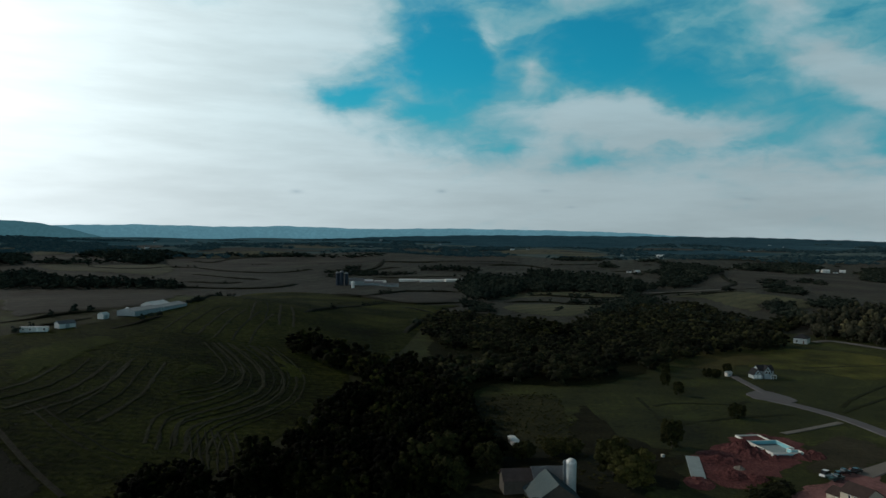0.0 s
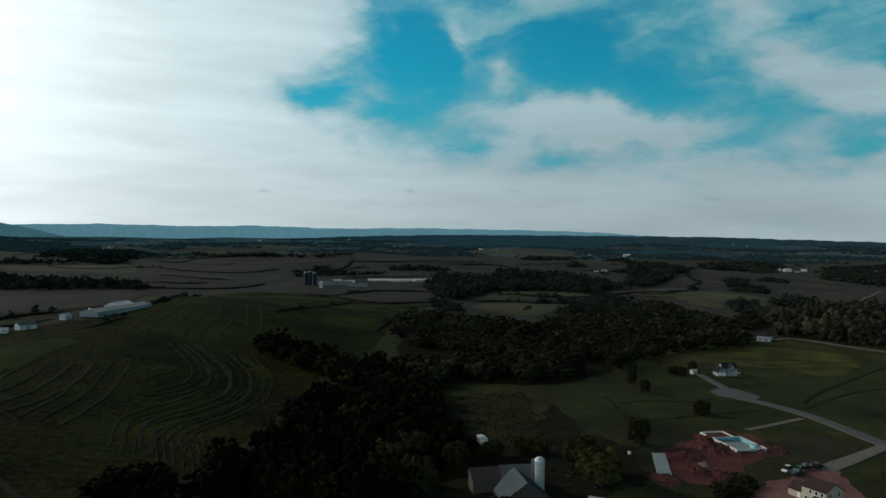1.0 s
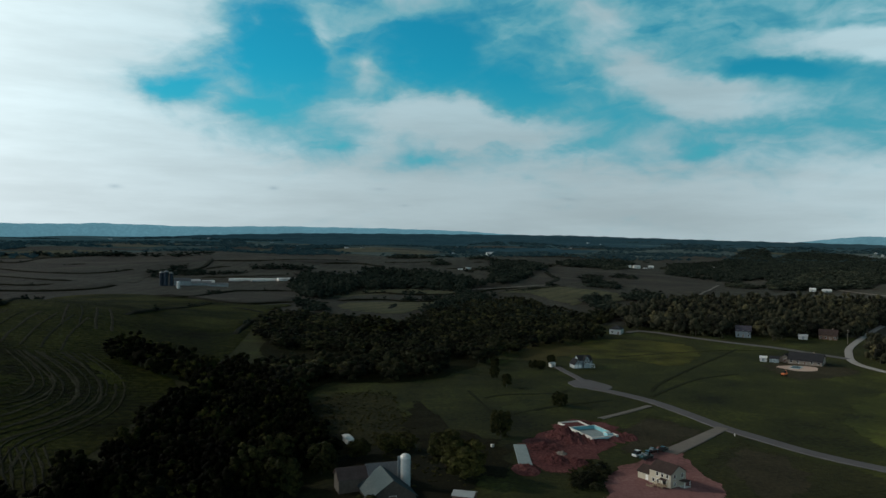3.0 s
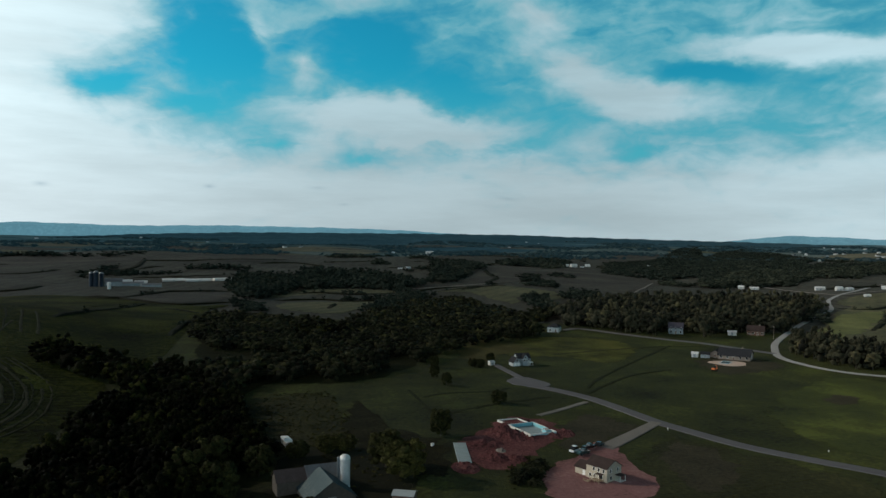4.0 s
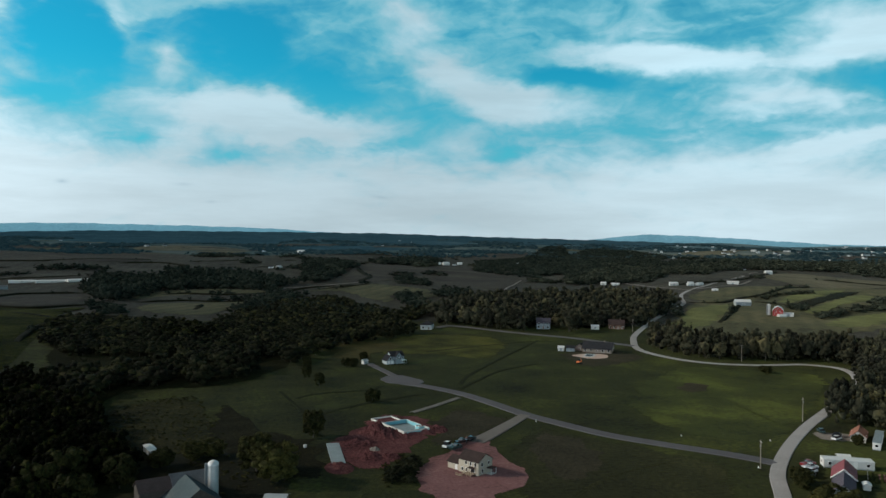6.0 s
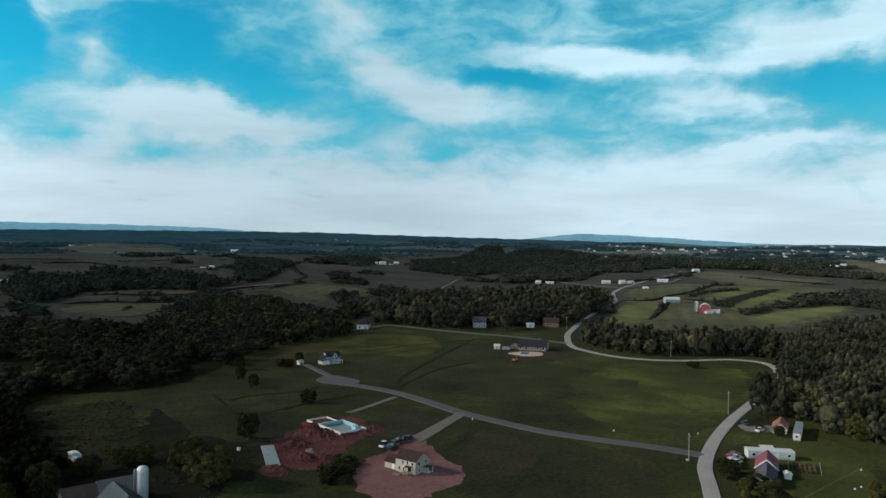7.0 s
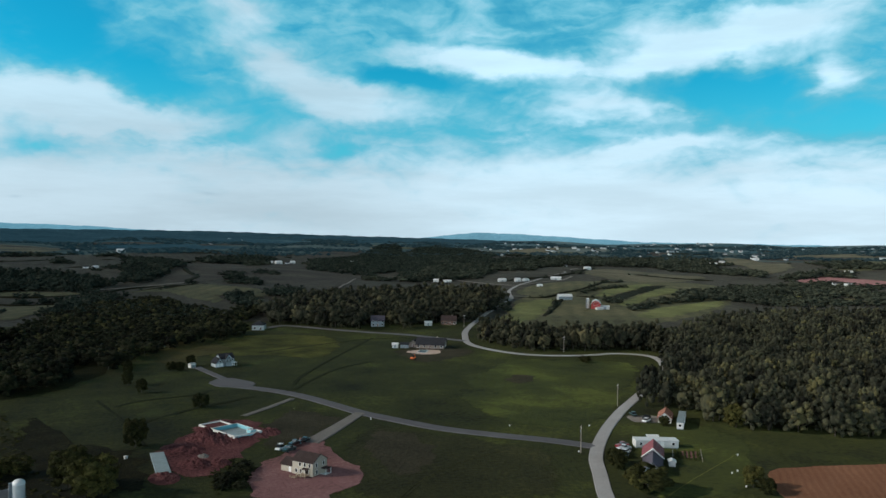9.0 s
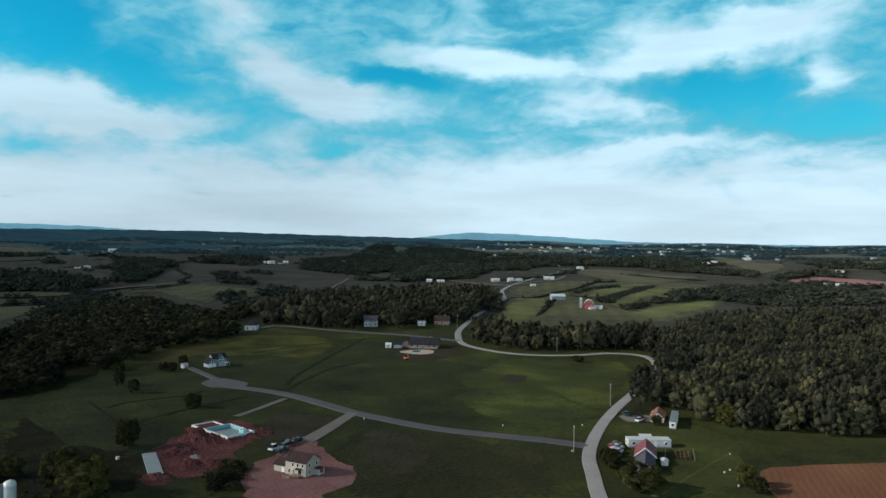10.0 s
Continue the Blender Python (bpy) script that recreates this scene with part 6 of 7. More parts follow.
# the half-built house on packed earth
def new_house():
    ob = thing("house", (90.4, 212.8), -62, "new two-storey cream house with brown roof, garage and wooden deck", "house", size=0.74)
    # x runs along the front towards the gable end; the yard side faces -y
    walls, roofs = bmesh.new(), bmesh.new()
    gable(walls, roofs, -2.0, 8.2, -4.5, 4.5, -0.5, 5.6, 2.6)
    part("wall", finish(walls), CREAM, ob)
    part("roof", finish(roofs), BROWN_SHINGLE, ob)
    walls, roofs = bmesh.new(), bmesh.new()
    gable(walls, roofs, -8.6, -2.02, -3.6, 3.6, -0.5, 2.9, 2.0)
    wing = part("garage", finish(walls), CREAM, ob, "low cream garage wing")
    part("garage_roof", finish(roofs), BROWN_SHINGLE, wing)
    for u in (1.8, 4.2, 6.6):
        opening(ob, "window", "front", u, 3.7, 0.95, 1.35, -4.5)
    for u in (0.0, 2.2):
        opening(ob, "window", "front", u, 1.0, 0.95, 1.35, -4.5)
    opening(ob, "door", "front", 5.2, 1.0, 1.9, 2.1, -4.5, pane_mat=PANE)
    opening(ob, "door", "front", -4.0, 0.1, 1.0, 2.1, -3.6, pane_mat=TRIM)
    for u in (-2.2, 2.2):
        opening(ob, "window", "right", u, 3.7, 0.95, 1.35, 8.2)
    opening(ob, "window", "right", -2.0, 1.0, 0.95, 1.35, 8.2)
    awning = boxes((3.6, -5.9, 3.25, 6.8, -4.55, 3.38))
    for v in awning.verts:
        v.co.z -= max(0, -4.6 - v.co.y) * 0.3
    part("awning", awning, BROWN_SHINGLE, ob)
    # porch at the gable end
    porch = boxes((8.25, 0.3, 2.55, 11.0, 3.9, 2.75))
    part("porch_roof", porch, BROWN_SHINGLE, ob)
    for x, y in ((10.8, 0.5), (10.8, 3.7)):
        part("porch_post", boxes((x - 0.09, y - 0.09, -0.3, x + 0.09, y + 0.09, 2.55)), TRIM, ob)
    part("porch_floor", boxes((8.25, 0.3, -0.4, 11.0, 3.9, 0.25)), CONCRETE, ob)
    # deck with steps
    part("deck", boxes(*[(2.6 + i * 0.2, -7.9, 0.92, 2.78 + i * 0.2, -4.55, 1.0) for i in range(22)]), DECK, ob)
    for x in (2.7, 4.8, 6.9):
        for y in (-7.8, -5.0):
            part("deck_post", boxes((x - 0.08, y - 0.08, -0.3, x + 0.08, y + 0.08, 2.0)), DECK, ob)
    part("rail", boxes((2.6, -7.88, 1.9, 7.0, -7.8, 1.98), (2.6, -7.88, 1.45, 7.0, -7.8, 1.52), (2.6, -7.9, 1.9, 2.68, -4.6, 1.98), (6.92, -7.9, 1.9, 7.0, -4.6, 1.98)), DECK, ob)
    for i in range(5):
        part("step", boxes((0.9 + i * 0.34, -7.8, 0.1 + i * 0.18, 1.3 + i * 0.34, -6.5, 0.18 + i * 0.18)), DECK, ob)
    part("landing", boxes((0.2, -9.2, 0.25, 3.2, -7.95, 0.34), (0.3, -9.1, -0.3, 0.45, -8.95, 1.2), (3.0, -9.1, -0.3, 3.15, -8.95, 1.2), (0.2, -9.2, 1.1, 3.2, -9.12, 1.2)), DECK, ob)
    return ob


new_house()
car("pickup_truck", (99.0, 240.6), 25, BLACK_PAINT, "black pickup truck parked beside the new house", "pickup")
car("van", (93.0, 237.6), 35, WHITE_PAINT, "white van parked beside the garage", high=2.0)
car("pickup_truck", (94.6, 234.6), 30, GREEN_CAR, "dark green pickup truck parked beside the garage", "pickup")
car("car", (103.8, 243.0), 40, BLACK_PAINT, "black car parked on the gravel drive")


# the new foundation in the red clay
def foundation():
    ob = thing("foundation", (86.2, 269.2), -76, "open house foundation with white wall tops and light blue boards", "foundation")
    top, t = 1.55, 0.42

    def wall(x0, y0, x1, y1, high=top):
        part("wall", boxes((x0, y0, -0.4, x1, y1, high), bevel=0.03), WHITE, ob)
    # the garage end, filled with earth
    wall(-12.0, -5.4, -4.2, -5.4 + t)
    wall(-12.0, 3.4 - t, -4.2, 3.4)
    wall(-12.0, -5.4 + t, -12.0 + t, 3.4 - t)
    part("garage_floor", boxes((-11.58, -4.98, -0.3, -4.2, 2.98, 1.1)), RED_SOIL, ob)
    # the cellar
    wall(-4.2, -5.4, 11.5, -5.4 + t)
    wall(-4.2, -5.4 + t, -4.2 + t, 5.6)
    wall(-4.2 + t, 5.6 - t, 6.2, 5.6)
    wall(6.2 - t, 3.0, 6.2, 5.6 - t)
    wall(6.2, 3.0, 8.6, 3.0 + t)
    wall(8.6 - t, 3.0 + t, 8.6, 5.6 - t)
    wall(8.6 - t, 5.6 - t, 11.5, 5.6)
    wall(11.5 - t, -5.4 + t, 11.5, 5.6 - t)
    part("floor", boxes((-3.78, -4.98, -0.3, 11.08, 5.18, 0.26)), SLAB_BLUE, ob)
    # insulating boards on the inner faces
    for i in range(6):
        x = -3.76 + i * 2.48
        part("foam_board", boxes((x, -4.975, 0.27, x + 2.44, -4.90, top - 0.06)), FOAM, ob)
        if i < 4:
            part("foam_board", boxes((x, 5.10, 0.27, min(x + 2.44, 5.76), 5.175, top - 0.06)), FOAM, ob)
    for i in range(4):
        y = -4.88 + i * 2.5
        part("foam_board", boxes((-3.775, y, 0.27, -3.70, y + 2.46, top - 0.06)), FOAM, ob)
        part("foam_board", boxes((11.0, y, 0.27, 11.075, y + 2.46, top - 0.06)), FOAM, ob)
        part("foam_board", boxes((11.505, y, 0.27, 11.58, y + 2.46, top - 0.5)), FOAM, ob)
    for b in ((5.70, 3.0, 5.775, 5.15), (6.25, 2.92, 8.55, 2.995), (8.61, 3.05, 8.69, 5.15)):
        part("foam_board", boxes((b[0], b[1], 0.27, b[2], b[3], top - 0.06)), FOAM, ob)
    return ob


def earth_bank(at, turn, x0, y0, x1, y1, tall, reach):
    """Loose earth thrown up against the outside of the cellar walls."""
    m = Matrix.Translation((at[0], at[1], 0)) @ pose(0, 0, 0, 0, 0, turn)
    loop = []
    for ax, ay, bx, by in ((x0, y0, x1, y0), (x1, y0, x1, y1), (x1, y1, x0, y1), (x0, y1, x0, y0)):
        n = int(math.hypot(bx - ax, by - ay) / 0.8)
        loop += [(ax + (bx - ax) * i / n, ay + (by - ay) * i / n) for i in range(n)]
    cx, cy = (x0 + x1) / 2, (y0 + y1) / 2
    rows, faces, n = [], [], len(loop)
    for k in range(5):
        f = k / 4
        for x, y in loop:
            lump = 0.5 + 0.9 * abs(noise.fractal((x / 3.1, y / 3.1, 2.0), 1.0, 2.0, 4))
            away = Vector((x - cx, y - cy)).normalized() * reach * f * lump
            p = m @ Vector((x + away.x, y + away.y, 0))
            rows.append((p.x, p.y, ground_z(p.x, p.y) - 0.05 + tall * lump * (1 - f) ** 1.4 * min(1.0, 0.7 + 0.3 * noise.noise((x, y, f * 3)))))
    for k in range(4):
        for i in range(n):
            j = (i + 1) % n
            faces.append((k * n + i, (k + 1) * n + i, (k + 1) * n + j, k * n + j))
    me = bpy.data.meshes.new("earth_bank")
    me.from_pydata(rows, [], faces)
    me.materials.append(RED_SOIL)
    return tagged(new("earth_bank", me), "bank of loose red clay round the foundation", "heap")


earth_bank((86.2, 269.2), -76, -12.05, -5.45, 11.6, 5.65, 1.9, 5.0)
foundation()
slab = thing("slab", (56.0, 241.5), -98, "pale blue-grey slab lying on the red clay", "slab")
for i in range(6):
    part("sheet", boxes((-13.5 + i * 4.5, -2.1, -0.2, -9.06 + i * 4.5, 2.1, 0.42), bevel=0.04), SLAB_BLUE, slab)


def mound(name, at, wide, deep, tall, mat, label, turn=0.0, category="heap", seed=1):
    """A heap of loose earth with an uneven top."""
    n, rows, faces = 22, [], []
    m = Matrix.Rotation(radians(turn), 2)
    for i in range(n):
        for j in range(n):
            u, v = 2 * i / (n - 1) - 1, 2 * j / (n - 1) - 1
            r = math.hypot(u, v)
            f = max(0.0, 1 - r) ** 0.8 * (0.65 + 0.9 * abs(noise.fractal((u * 2.3 + seed, v * 2.3, seed * 3.1), 1.0, 2.0, 4)))
            p = m @ Vector((u * wide / 2, v * deep / 2))
            rows.append((at[0] + p.x, at[1] + p.y, ground_z(*at) - 0.12 + f * tall))
    for i in range(n - 1):
        for j in range(n - 1):
            faces.append((i * n + j, (i + 1) * n + j, (i + 1) * n + j + 1, i * n + j + 1))
    me = bpy.data.meshes.new(name)
    me.from_pydata(rows, [], faces)
    me.materials.append(mat)
    return tagged(new(name, me), label, category)


mound("mound", (76.5, 263.0), 14, 22, 3.4, RED_SOIL, "heap of dug red clay beside the foundation", 10, seed=2)
mound("mound", (66.0, 252.0), 16, 12, 1.8, RED_SOIL, "low heap of red clay", -20, seed=3)
mound("mound", (65.0, 236.0), 10, 13, 2.2, RED_SOIL, "heap of red clay beside the slab", 30, seed=5)
mound("mound", (72.0, 234.0), 8, 12, 1.5, RED_SOIL, "broken heap of red clay", 0, seed=8)
mound("mound", (98.0, 262.0), 9, 13, 1.6, RED_SOIL, "low heap of red clay behind the foundation", 0, seed=9)
mound("mound", (54.0, 228.0), 9, 14, 1.6, RED_SOIL, "low heap of red clay", 0, seed=11)
mound("stone_heap", (69.5, 243.5), 4, 6, 1.2, STONE, "small grey heap of stones on the clay", 0, seed=12)

# ---- the old barn with its silo ----
def old_barn():
    ob = thing("barn", (6.2, 220.0), 12, "old barn with patched tin roof and stone walls", "barn", size=0.76)
    walls, roofs, rust = bmesh.new(), bmesh.new(), bmesh.new()
    gable(walls, roofs, -1.0, 10.5, -4.5, 5.5, -0.6, 5.2, 3.4, over=0.5)
    part("wall", finish(walls), BARN_STONE, ob)
    part("roof", finish(roofs), TIN, ob)
    walls = bmesh.new()
    gable(walls, rust, -12.5, -1.03, -4.0, 5.0, -0.6, 5.0, 3.0, over=0.5)
    part("wall", finish(walls), BARN_STONE, ob)
    part("roof", finish(rust), RUST_TIN, ob, "rusted tin roof")
    walls, roofs = bmesh.new(), bmesh.new()
    gable(walls, roofs, -5.0, 12.0, -21.0, -3.0, -0.6, 2.6, 5.9, over=0.6, along="y")
    part("wall", finish(walls), BARN_STONE, ob)
    part("roof", finish(roofs), TEAL_TIN, ob, "dull blue-green tin roof of the cross wing")
    ridged("seam", -1.3, 10.9, -4.95, 0.5, 5.2 - 0.1, 8.8, TIN, ob)
    ridged("seam", -12.9, -1.2, -4.45, 0.5, 5.0 - 0.1, 8.2, RUST_TIN, ob)
    opening(ob, "door", "right", 0.5, 0.1, 3.2, 3.2, 10.5, pane_mat=BROWN_WALL)
    opening(ob, "door", "front", 3.4, 0.1, 2.6, 2.8, -21.0, pane_mat=BROWN_WALL)
    return ob


old_barn()
silo("silo", (16.2, 217.0), 1.5, 8.6, STAVE, WHITE_METAL, "pale concrete stave silo with a white dome beside the old barn")
shed("shed", (31.2, 203.0), -22, 5.6, 4.6, 2.0, 0.7, BROWN_WALL, PALE_BLUE, "small shed with a pale metal roof", door_wide=0)
shed("trailer_box", (0.2, 270.5), -76, 8.5, 2.3, 1.9, 0.2, STAVE, WHITE_METAL, "long white box trailer standing in the weeds", "trailer", door_wide=0)

# ---- the houses along the lanes ----
def white_house():
    ob = thing("house", (126.5, 409.0), 8, "pale two-storey house with dark gabled roofs and white trim", "house", size=0.76)
    walls, roofs = bmesh.new(), bmesh.new()
    gable(walls, roofs, -3.2, 7.0, -4.0, 4.0, -0.5, 5.4, 3.0)
    part("wall", finish(walls), PALE_BLUE, ob)
    part("roof", finish(roofs), SHINGLE, ob)
    for x0, x1, y0, eave, rise, name in ((-7.6, -2.0, -6.4, 2.9, 3.4, "wing"), (0.0, 4.6, -5.6, 5.3, 3.0, "front_gable")):
        walls, roofs = bmesh.new(), bmesh.new()
        gable(walls, roofs, x0, x1, y0, 2.0, -0.5, eave, rise, along="y", over=0.4)
        wing = part(name, finish(walls), PALE_BLUE, ob)
        part("roof", finish(roofs), SHINGLE, wing)
    bm = boxes((3.8, -7.4, 2.45, 7.6, -4.05, 2.65))
    part("porch_roof", bm, TRIM, ob)
    for x in (4.0, 5.7, 7.4):
        part("porch_post", boxes((x - 0.1, -7.3, -0.3, x + 0.1, -7.1, 2.45)), TRIM, ob)
    for u in (-6.2, -3.5):
        opening(ob, "window", "front", u, 0.6, 1.9, 1.9, -6.4, pane_mat=TRIM)
    opening(ob, "window", "front", -4.8, 3.4, 1.1, 1.2, -6.4)
    opening(ob, "window", "front", 2.3, 5.2, 1.0, 1.2, -5.6)
    for u in (1.3, 3.3):
        opening(ob, "window", "front", u, 3.3, 1.0, 1.3, -5.6)
    opening(ob, "window", "front", 5.8, 3.5, 1.0, 1.3, -4.0)
    opening(ob, "door", "front", 5.4, 0.1, 1.0, 2.1, -4.0, pane_mat=BROWN_WALL)
    opening(ob, "window", "front", 6.4, 0.9, 0.9, 1.3, -4.0)
    for z in (0.9, 3.5):
        opening(ob, "window", "right", 0.0, z, 1.1, 1.3, 7.0)
    return ob


white_house()
shed("shed", (110.5, 409.5), 20, 2.8, 2.4, 1.7, 0.8, WHITE, WHITE, "small white garden shed at the end of the drive")
simple_house("house", (199.5, 556.5), -28, 8.6, 13.0, 3.6, 2.6, WHITE, SHINGLE, "small white house with a dark hipped roof", windows=2, hipped=True)
simple_house("house", (288.5, 534.5), -28, 10.5, 8.0, 4.8, 3.4, PALE_BLUE, SLATE_ROOF, "grey-blue house at the edge of the wood", windows=3, storeys=2)
shed("shed", (326.5, 520.0), -28, 6.0, 4.0, 2.6, 1.0, WHITE, WHITE_METAL, "white shed on the lawn by the wood")
simple_house("house", (346.0, 519.5), -38, 12.0, 8.0, 3.6, 3.4, BROWN_WALL, BROWN_SHINGLE, "reddish-brown house in front of the trees", windows=4, chimney=True)
simple_house("house", (263.5, 415.5), -40, 18.0, 15.0, 2.5, 3.4, BRICK_WALL, SHINGLE, "long ranch house with a dark roof beside a pool", windows=5, hipped=False, chimney=True)
simple_house("garage", (255.5, 423.5), -40, 6.0, 8.0, 2.3, 2.0, BRICK_WALL, SHINGLE, "small garage beside the ranch house", "garage", windows=1, along="y")
shed("shed", (247.0, 421.5), -30, 5.2, 4.2, 2.2, 1.3, GREY_SIDING, SHINGLE, "grey garden shed with a dark roof")
shed("shed", (242.0, 424.5), -35, 3.6, 3.4, 2.2, 0.9, WHITE, WHITE_METAL, "small white garden shed")
patch("pool_deck", [(236.0, 406.5), (239.0, 392.0), (245.0, 387.0), (254.5, 389.0), (262.0, 400.0), (258.0, 407.0), (248.0, 410.0)], PAVING, 0.22, "pinkish paved terrace round the pool", "terrace", cell=3)


def pool():
    ob = thing("swimming_pool", (248.0, 400.8), 46, "small blue swimming pool with a pale rim", "pool")
    part("rim", boxes((-4.9, -2.9, 0.1, 4.9, -2.4, 0.42), (-4.9, 2.4, 0.1, 4.9, 2.9, 0.42), (-4.9, -2.4, 0.1, -4.4, 2.4, 0.42), (4.4, -2.4, 0.1, 4.9, 2.4, 0.42), bevel=0.04), CONCRETE, ob)
    part("water", boxes((-4.4, -2.4, 0.1, 4.4, 2.4, 0.34)), POOL_WATER, ob)
    return ob


pool()


def excavator():
    ob = thing("excavator", (226.5, 377.0), 30, "small orange digger standing on the grass", "digger")
    for y in (-0.9, 0.9):
        part("track", boxes((-1.4, y - 0.25, 0.0, 1.4, y + 0.25, 0.65), bevel=0.15), RUBBER, ob)
    part("body", boxes((-1.4, -0.95, 0.7, 0.9, 0.95, 1.6), bevel=0.12), ORANGE, ob)
    part("cabin", boxes((-0.3, -0.8, 1.6, 0.9, 0.2, 2.6), bevel=0.08), PANE, ob)
    part("boom", rod(rod(bmesh.new(), (0.9, 0.4, 1.3), (2.6, 0.4, 2.7), 0.18), (2.6, 0.4, 2.7), (3.6, 0.4, 1.2), 0.14), ORANGE, ob)
    part("bucket", boxes((3.3, 0.0, 0.5, 3.9, 0.8, 1.2), bevel=0.1), ORANGE, ob)
    return ob


excavator()

# ---- the yard with the trailers ----
def red_roof_house():
    ob = thing("house", (186.0, 163.5), 41, "long house, half red metal roof, half purple-grey shingles", "house")
    walls, roofs = bmesh.new(), bmesh.new()
    gable(walls, roofs, -12.0, 1.5, -2.7, 2.7, -0.5, 1.9, 2.1)
    part("wall", finish(walls), GREY_SIDING, ob)
    part("roof", finish(roofs), SLATE_ROOF, ob, "purple-grey shingle roof")
    walls, roofs = bmesh.new(), bmesh.new()
    gable(walls, roofs, 1.53, 13.0, -3.0, 3.0, -0.5, 2.2, 2.5)
    part("wall", finish(walls), WHITE, ob)
    part("roof", finish(roofs), RED_ROOF, ob, "red metal roof")
    bm = bmesh.new()
    for s in (-1, 1):
        rod(bm, (1.0, s * 3.5, 2.0), (1.0, 0, 4.9), 0.16, sides=4)
    part("gable_trim", bm, TRIM, ob)
    ridged("seam", 1.2, 13.3, -3.4, 0.0, 2.05, 4.93, RED_ROOF, ob, 0.8)
    for u in (-6.5, -3.5, -0.5, 4.0, 7.5):
        opening(ob, "window", "front", u, 0.6, 1.1, 1.1, -2.7 if u < 1 else -3.0)
        opening(ob, "window", "back", u, 0.6, 1.1, 1.1, 2.7 if u < 1 else 3.0)
    opening(ob, "window", "left", 0.0, 0.7, 1.4, 1.1, -12.0)
    return ob


red_roof_house()


def house_trailer(at, turn, long, wide, label, stripe):
    ob = thing("house_trailer", at, turn, label, "trailer")
    part("body", boxes((-long / 2, -wide / 2, 0.4, long / 2, wide / 2, 2.65), bevel=0.12), WHITE, ob)
    part("roof", boxes((-long / 2 - 0.1, -wide / 2 - 0.1, 2.65, long / 2 + 0.1, wide / 2 + 0.1, 2.8), bevel=0.05), stripe, ob)
    part("skirt", boxes((-long / 2 + 0.1, -wide / 2 + 0.1, -0.3, long / 2 - 0.1, wide / 2 - 0.1, 0.45)), GREY_SIDING, ob)
    n = max(2, int(long / 3.2))
    for i in range(n):
        u = -long / 2 + long * (i + 0.5) / n
        opening(ob, "door" if i == n // 2 else "window", "front", u, 0.5 if i == n // 2 else 1.2, 0.85, 1.9 if i == n // 2 else 0.85, -wide / 2, pane_mat=TRIM if i == n // 2 else None)
    opening(ob, "window", "right", 0.0, 1.2, 0.9, 0.85, long / 2)
    opening(ob, "window", "left", 0.0, 1.2, 0.9, 0.85, -long / 2)
    return ob


house_trailer((203.2, 177.6), -34, 14.5, 4.6, "long white house trailer with a pale flat roof", WHITE_METAL)
house_trailer((237.5, 195.0), 37, 20.0, 2.5, "white travel trailer with a blue-grey roof", SLAB_BLUE)
simple_house("garage", (236.5, 202.0), 38, 10.0, 4.8, 2.1, 1.9, WHITE, TILE_ROOF, "small white house with a rusty red roof", "house", windows=2)
shed("shed", (190.5, 159.8), 48, 2.4, 1.9, 1.7, 0.4, WHITE, WHITE_METAL, "small white shed beside the house")
shed("shed", (206.0, 181.5), -34, 3.6, 2.6, 2.4, 0.5, GREY_SIDING, WHITE_METAL, "small pale shed behind the trailer", door_wide=0)
for x, y, turn, paint, label, kind in ((192.5, 182.6, 5, RED_CAR, "red pickup truck parked beside the road", "pickup"), (190.2, 179.6, 0, WHITE_PAINT, "white pickup truck parked in the yard", "pickup"),
                                       (187.5, 176.4, 15, WHITE_PAINT, "white car parked in the yard", "car"), (185.0, 173.8, 40, GREEN_CAR, "dark car parked by the house", "car"),
                                       (231.5, 206.8, 20, BLACK_PAINT, "black car parked by the wood", "car"), (227.6, 203.4, 15, WHITE_PAINT, "white car parked by the wood", "car"),
                                       (231.0, 213.5, 60, GREEN_CAR, "dark car parked under the trees", "car")):
    car("pickup_truck" if kind == "pickup" else "car", (x, y), turn, paint, label, kind)
patch("yard", [(221.0, 206.0), (228.0, 217.5), (238.0, 212.0), (245.0, 205.0), (237.0, 199.0), (228.0, 199.0)], GRAVEL, 0.14, "gravel yard beside the wood", "yard", ragged=0.5, cell=4)
patch("vegetable_garden", [(201.3, 168.9), (206.6, 172.8), (211.2, 169.4), (214.1, 165.4), (205.0, 157.2), (197.3, 159.5)], PALE_SOIL, 0.13, "small fenced vegetable garden", "garden", ragged=0.3, cell=4)


# ---- small things along the estate road and in the yard ----
def marker(name, at, wide, tall, mat, label, category):
    ob = thing(name, at, 20, label, category)
    part("post", boxes((-wide / 2, -wide / 2, -0.2, wide / 2, wide / 2, tall), bevel=wide * 0.1), mat, ob)
    part("cap", boxes((-wide * 0.6, -wide * 0.6, tall, wide * 0.6, wide * 0.6, tall + wide * 0.25), bevel=wide * 0.1), mat, ob)
    return ob


for at in ((204.1, 210.3), (178.2, 225.6), (176.3, 186.2)):
    marker("utility_box", at, 0.32, 0.45, WHITE, "small white utility box in the grass", "utility box")
for at in ((138.2, 260.7),):
    marker("survey_stake", at, 0.16, 0.9, TRIM, "white survey stake beside the estate road", "stake")
for at in ((199.6, 144.7), (203.1, 145.3), (192.1, 134.5), (218.2, 156.2)):
    marker("feed_barrel", at, 0.4, 0.5, WHITE, "white barrel on the grass near the field", "barrel")
marker("cable_drum", ((48.3, 253.9)), 0.9, 0.8, STAVE, "pale block standing beside the clay", "block")


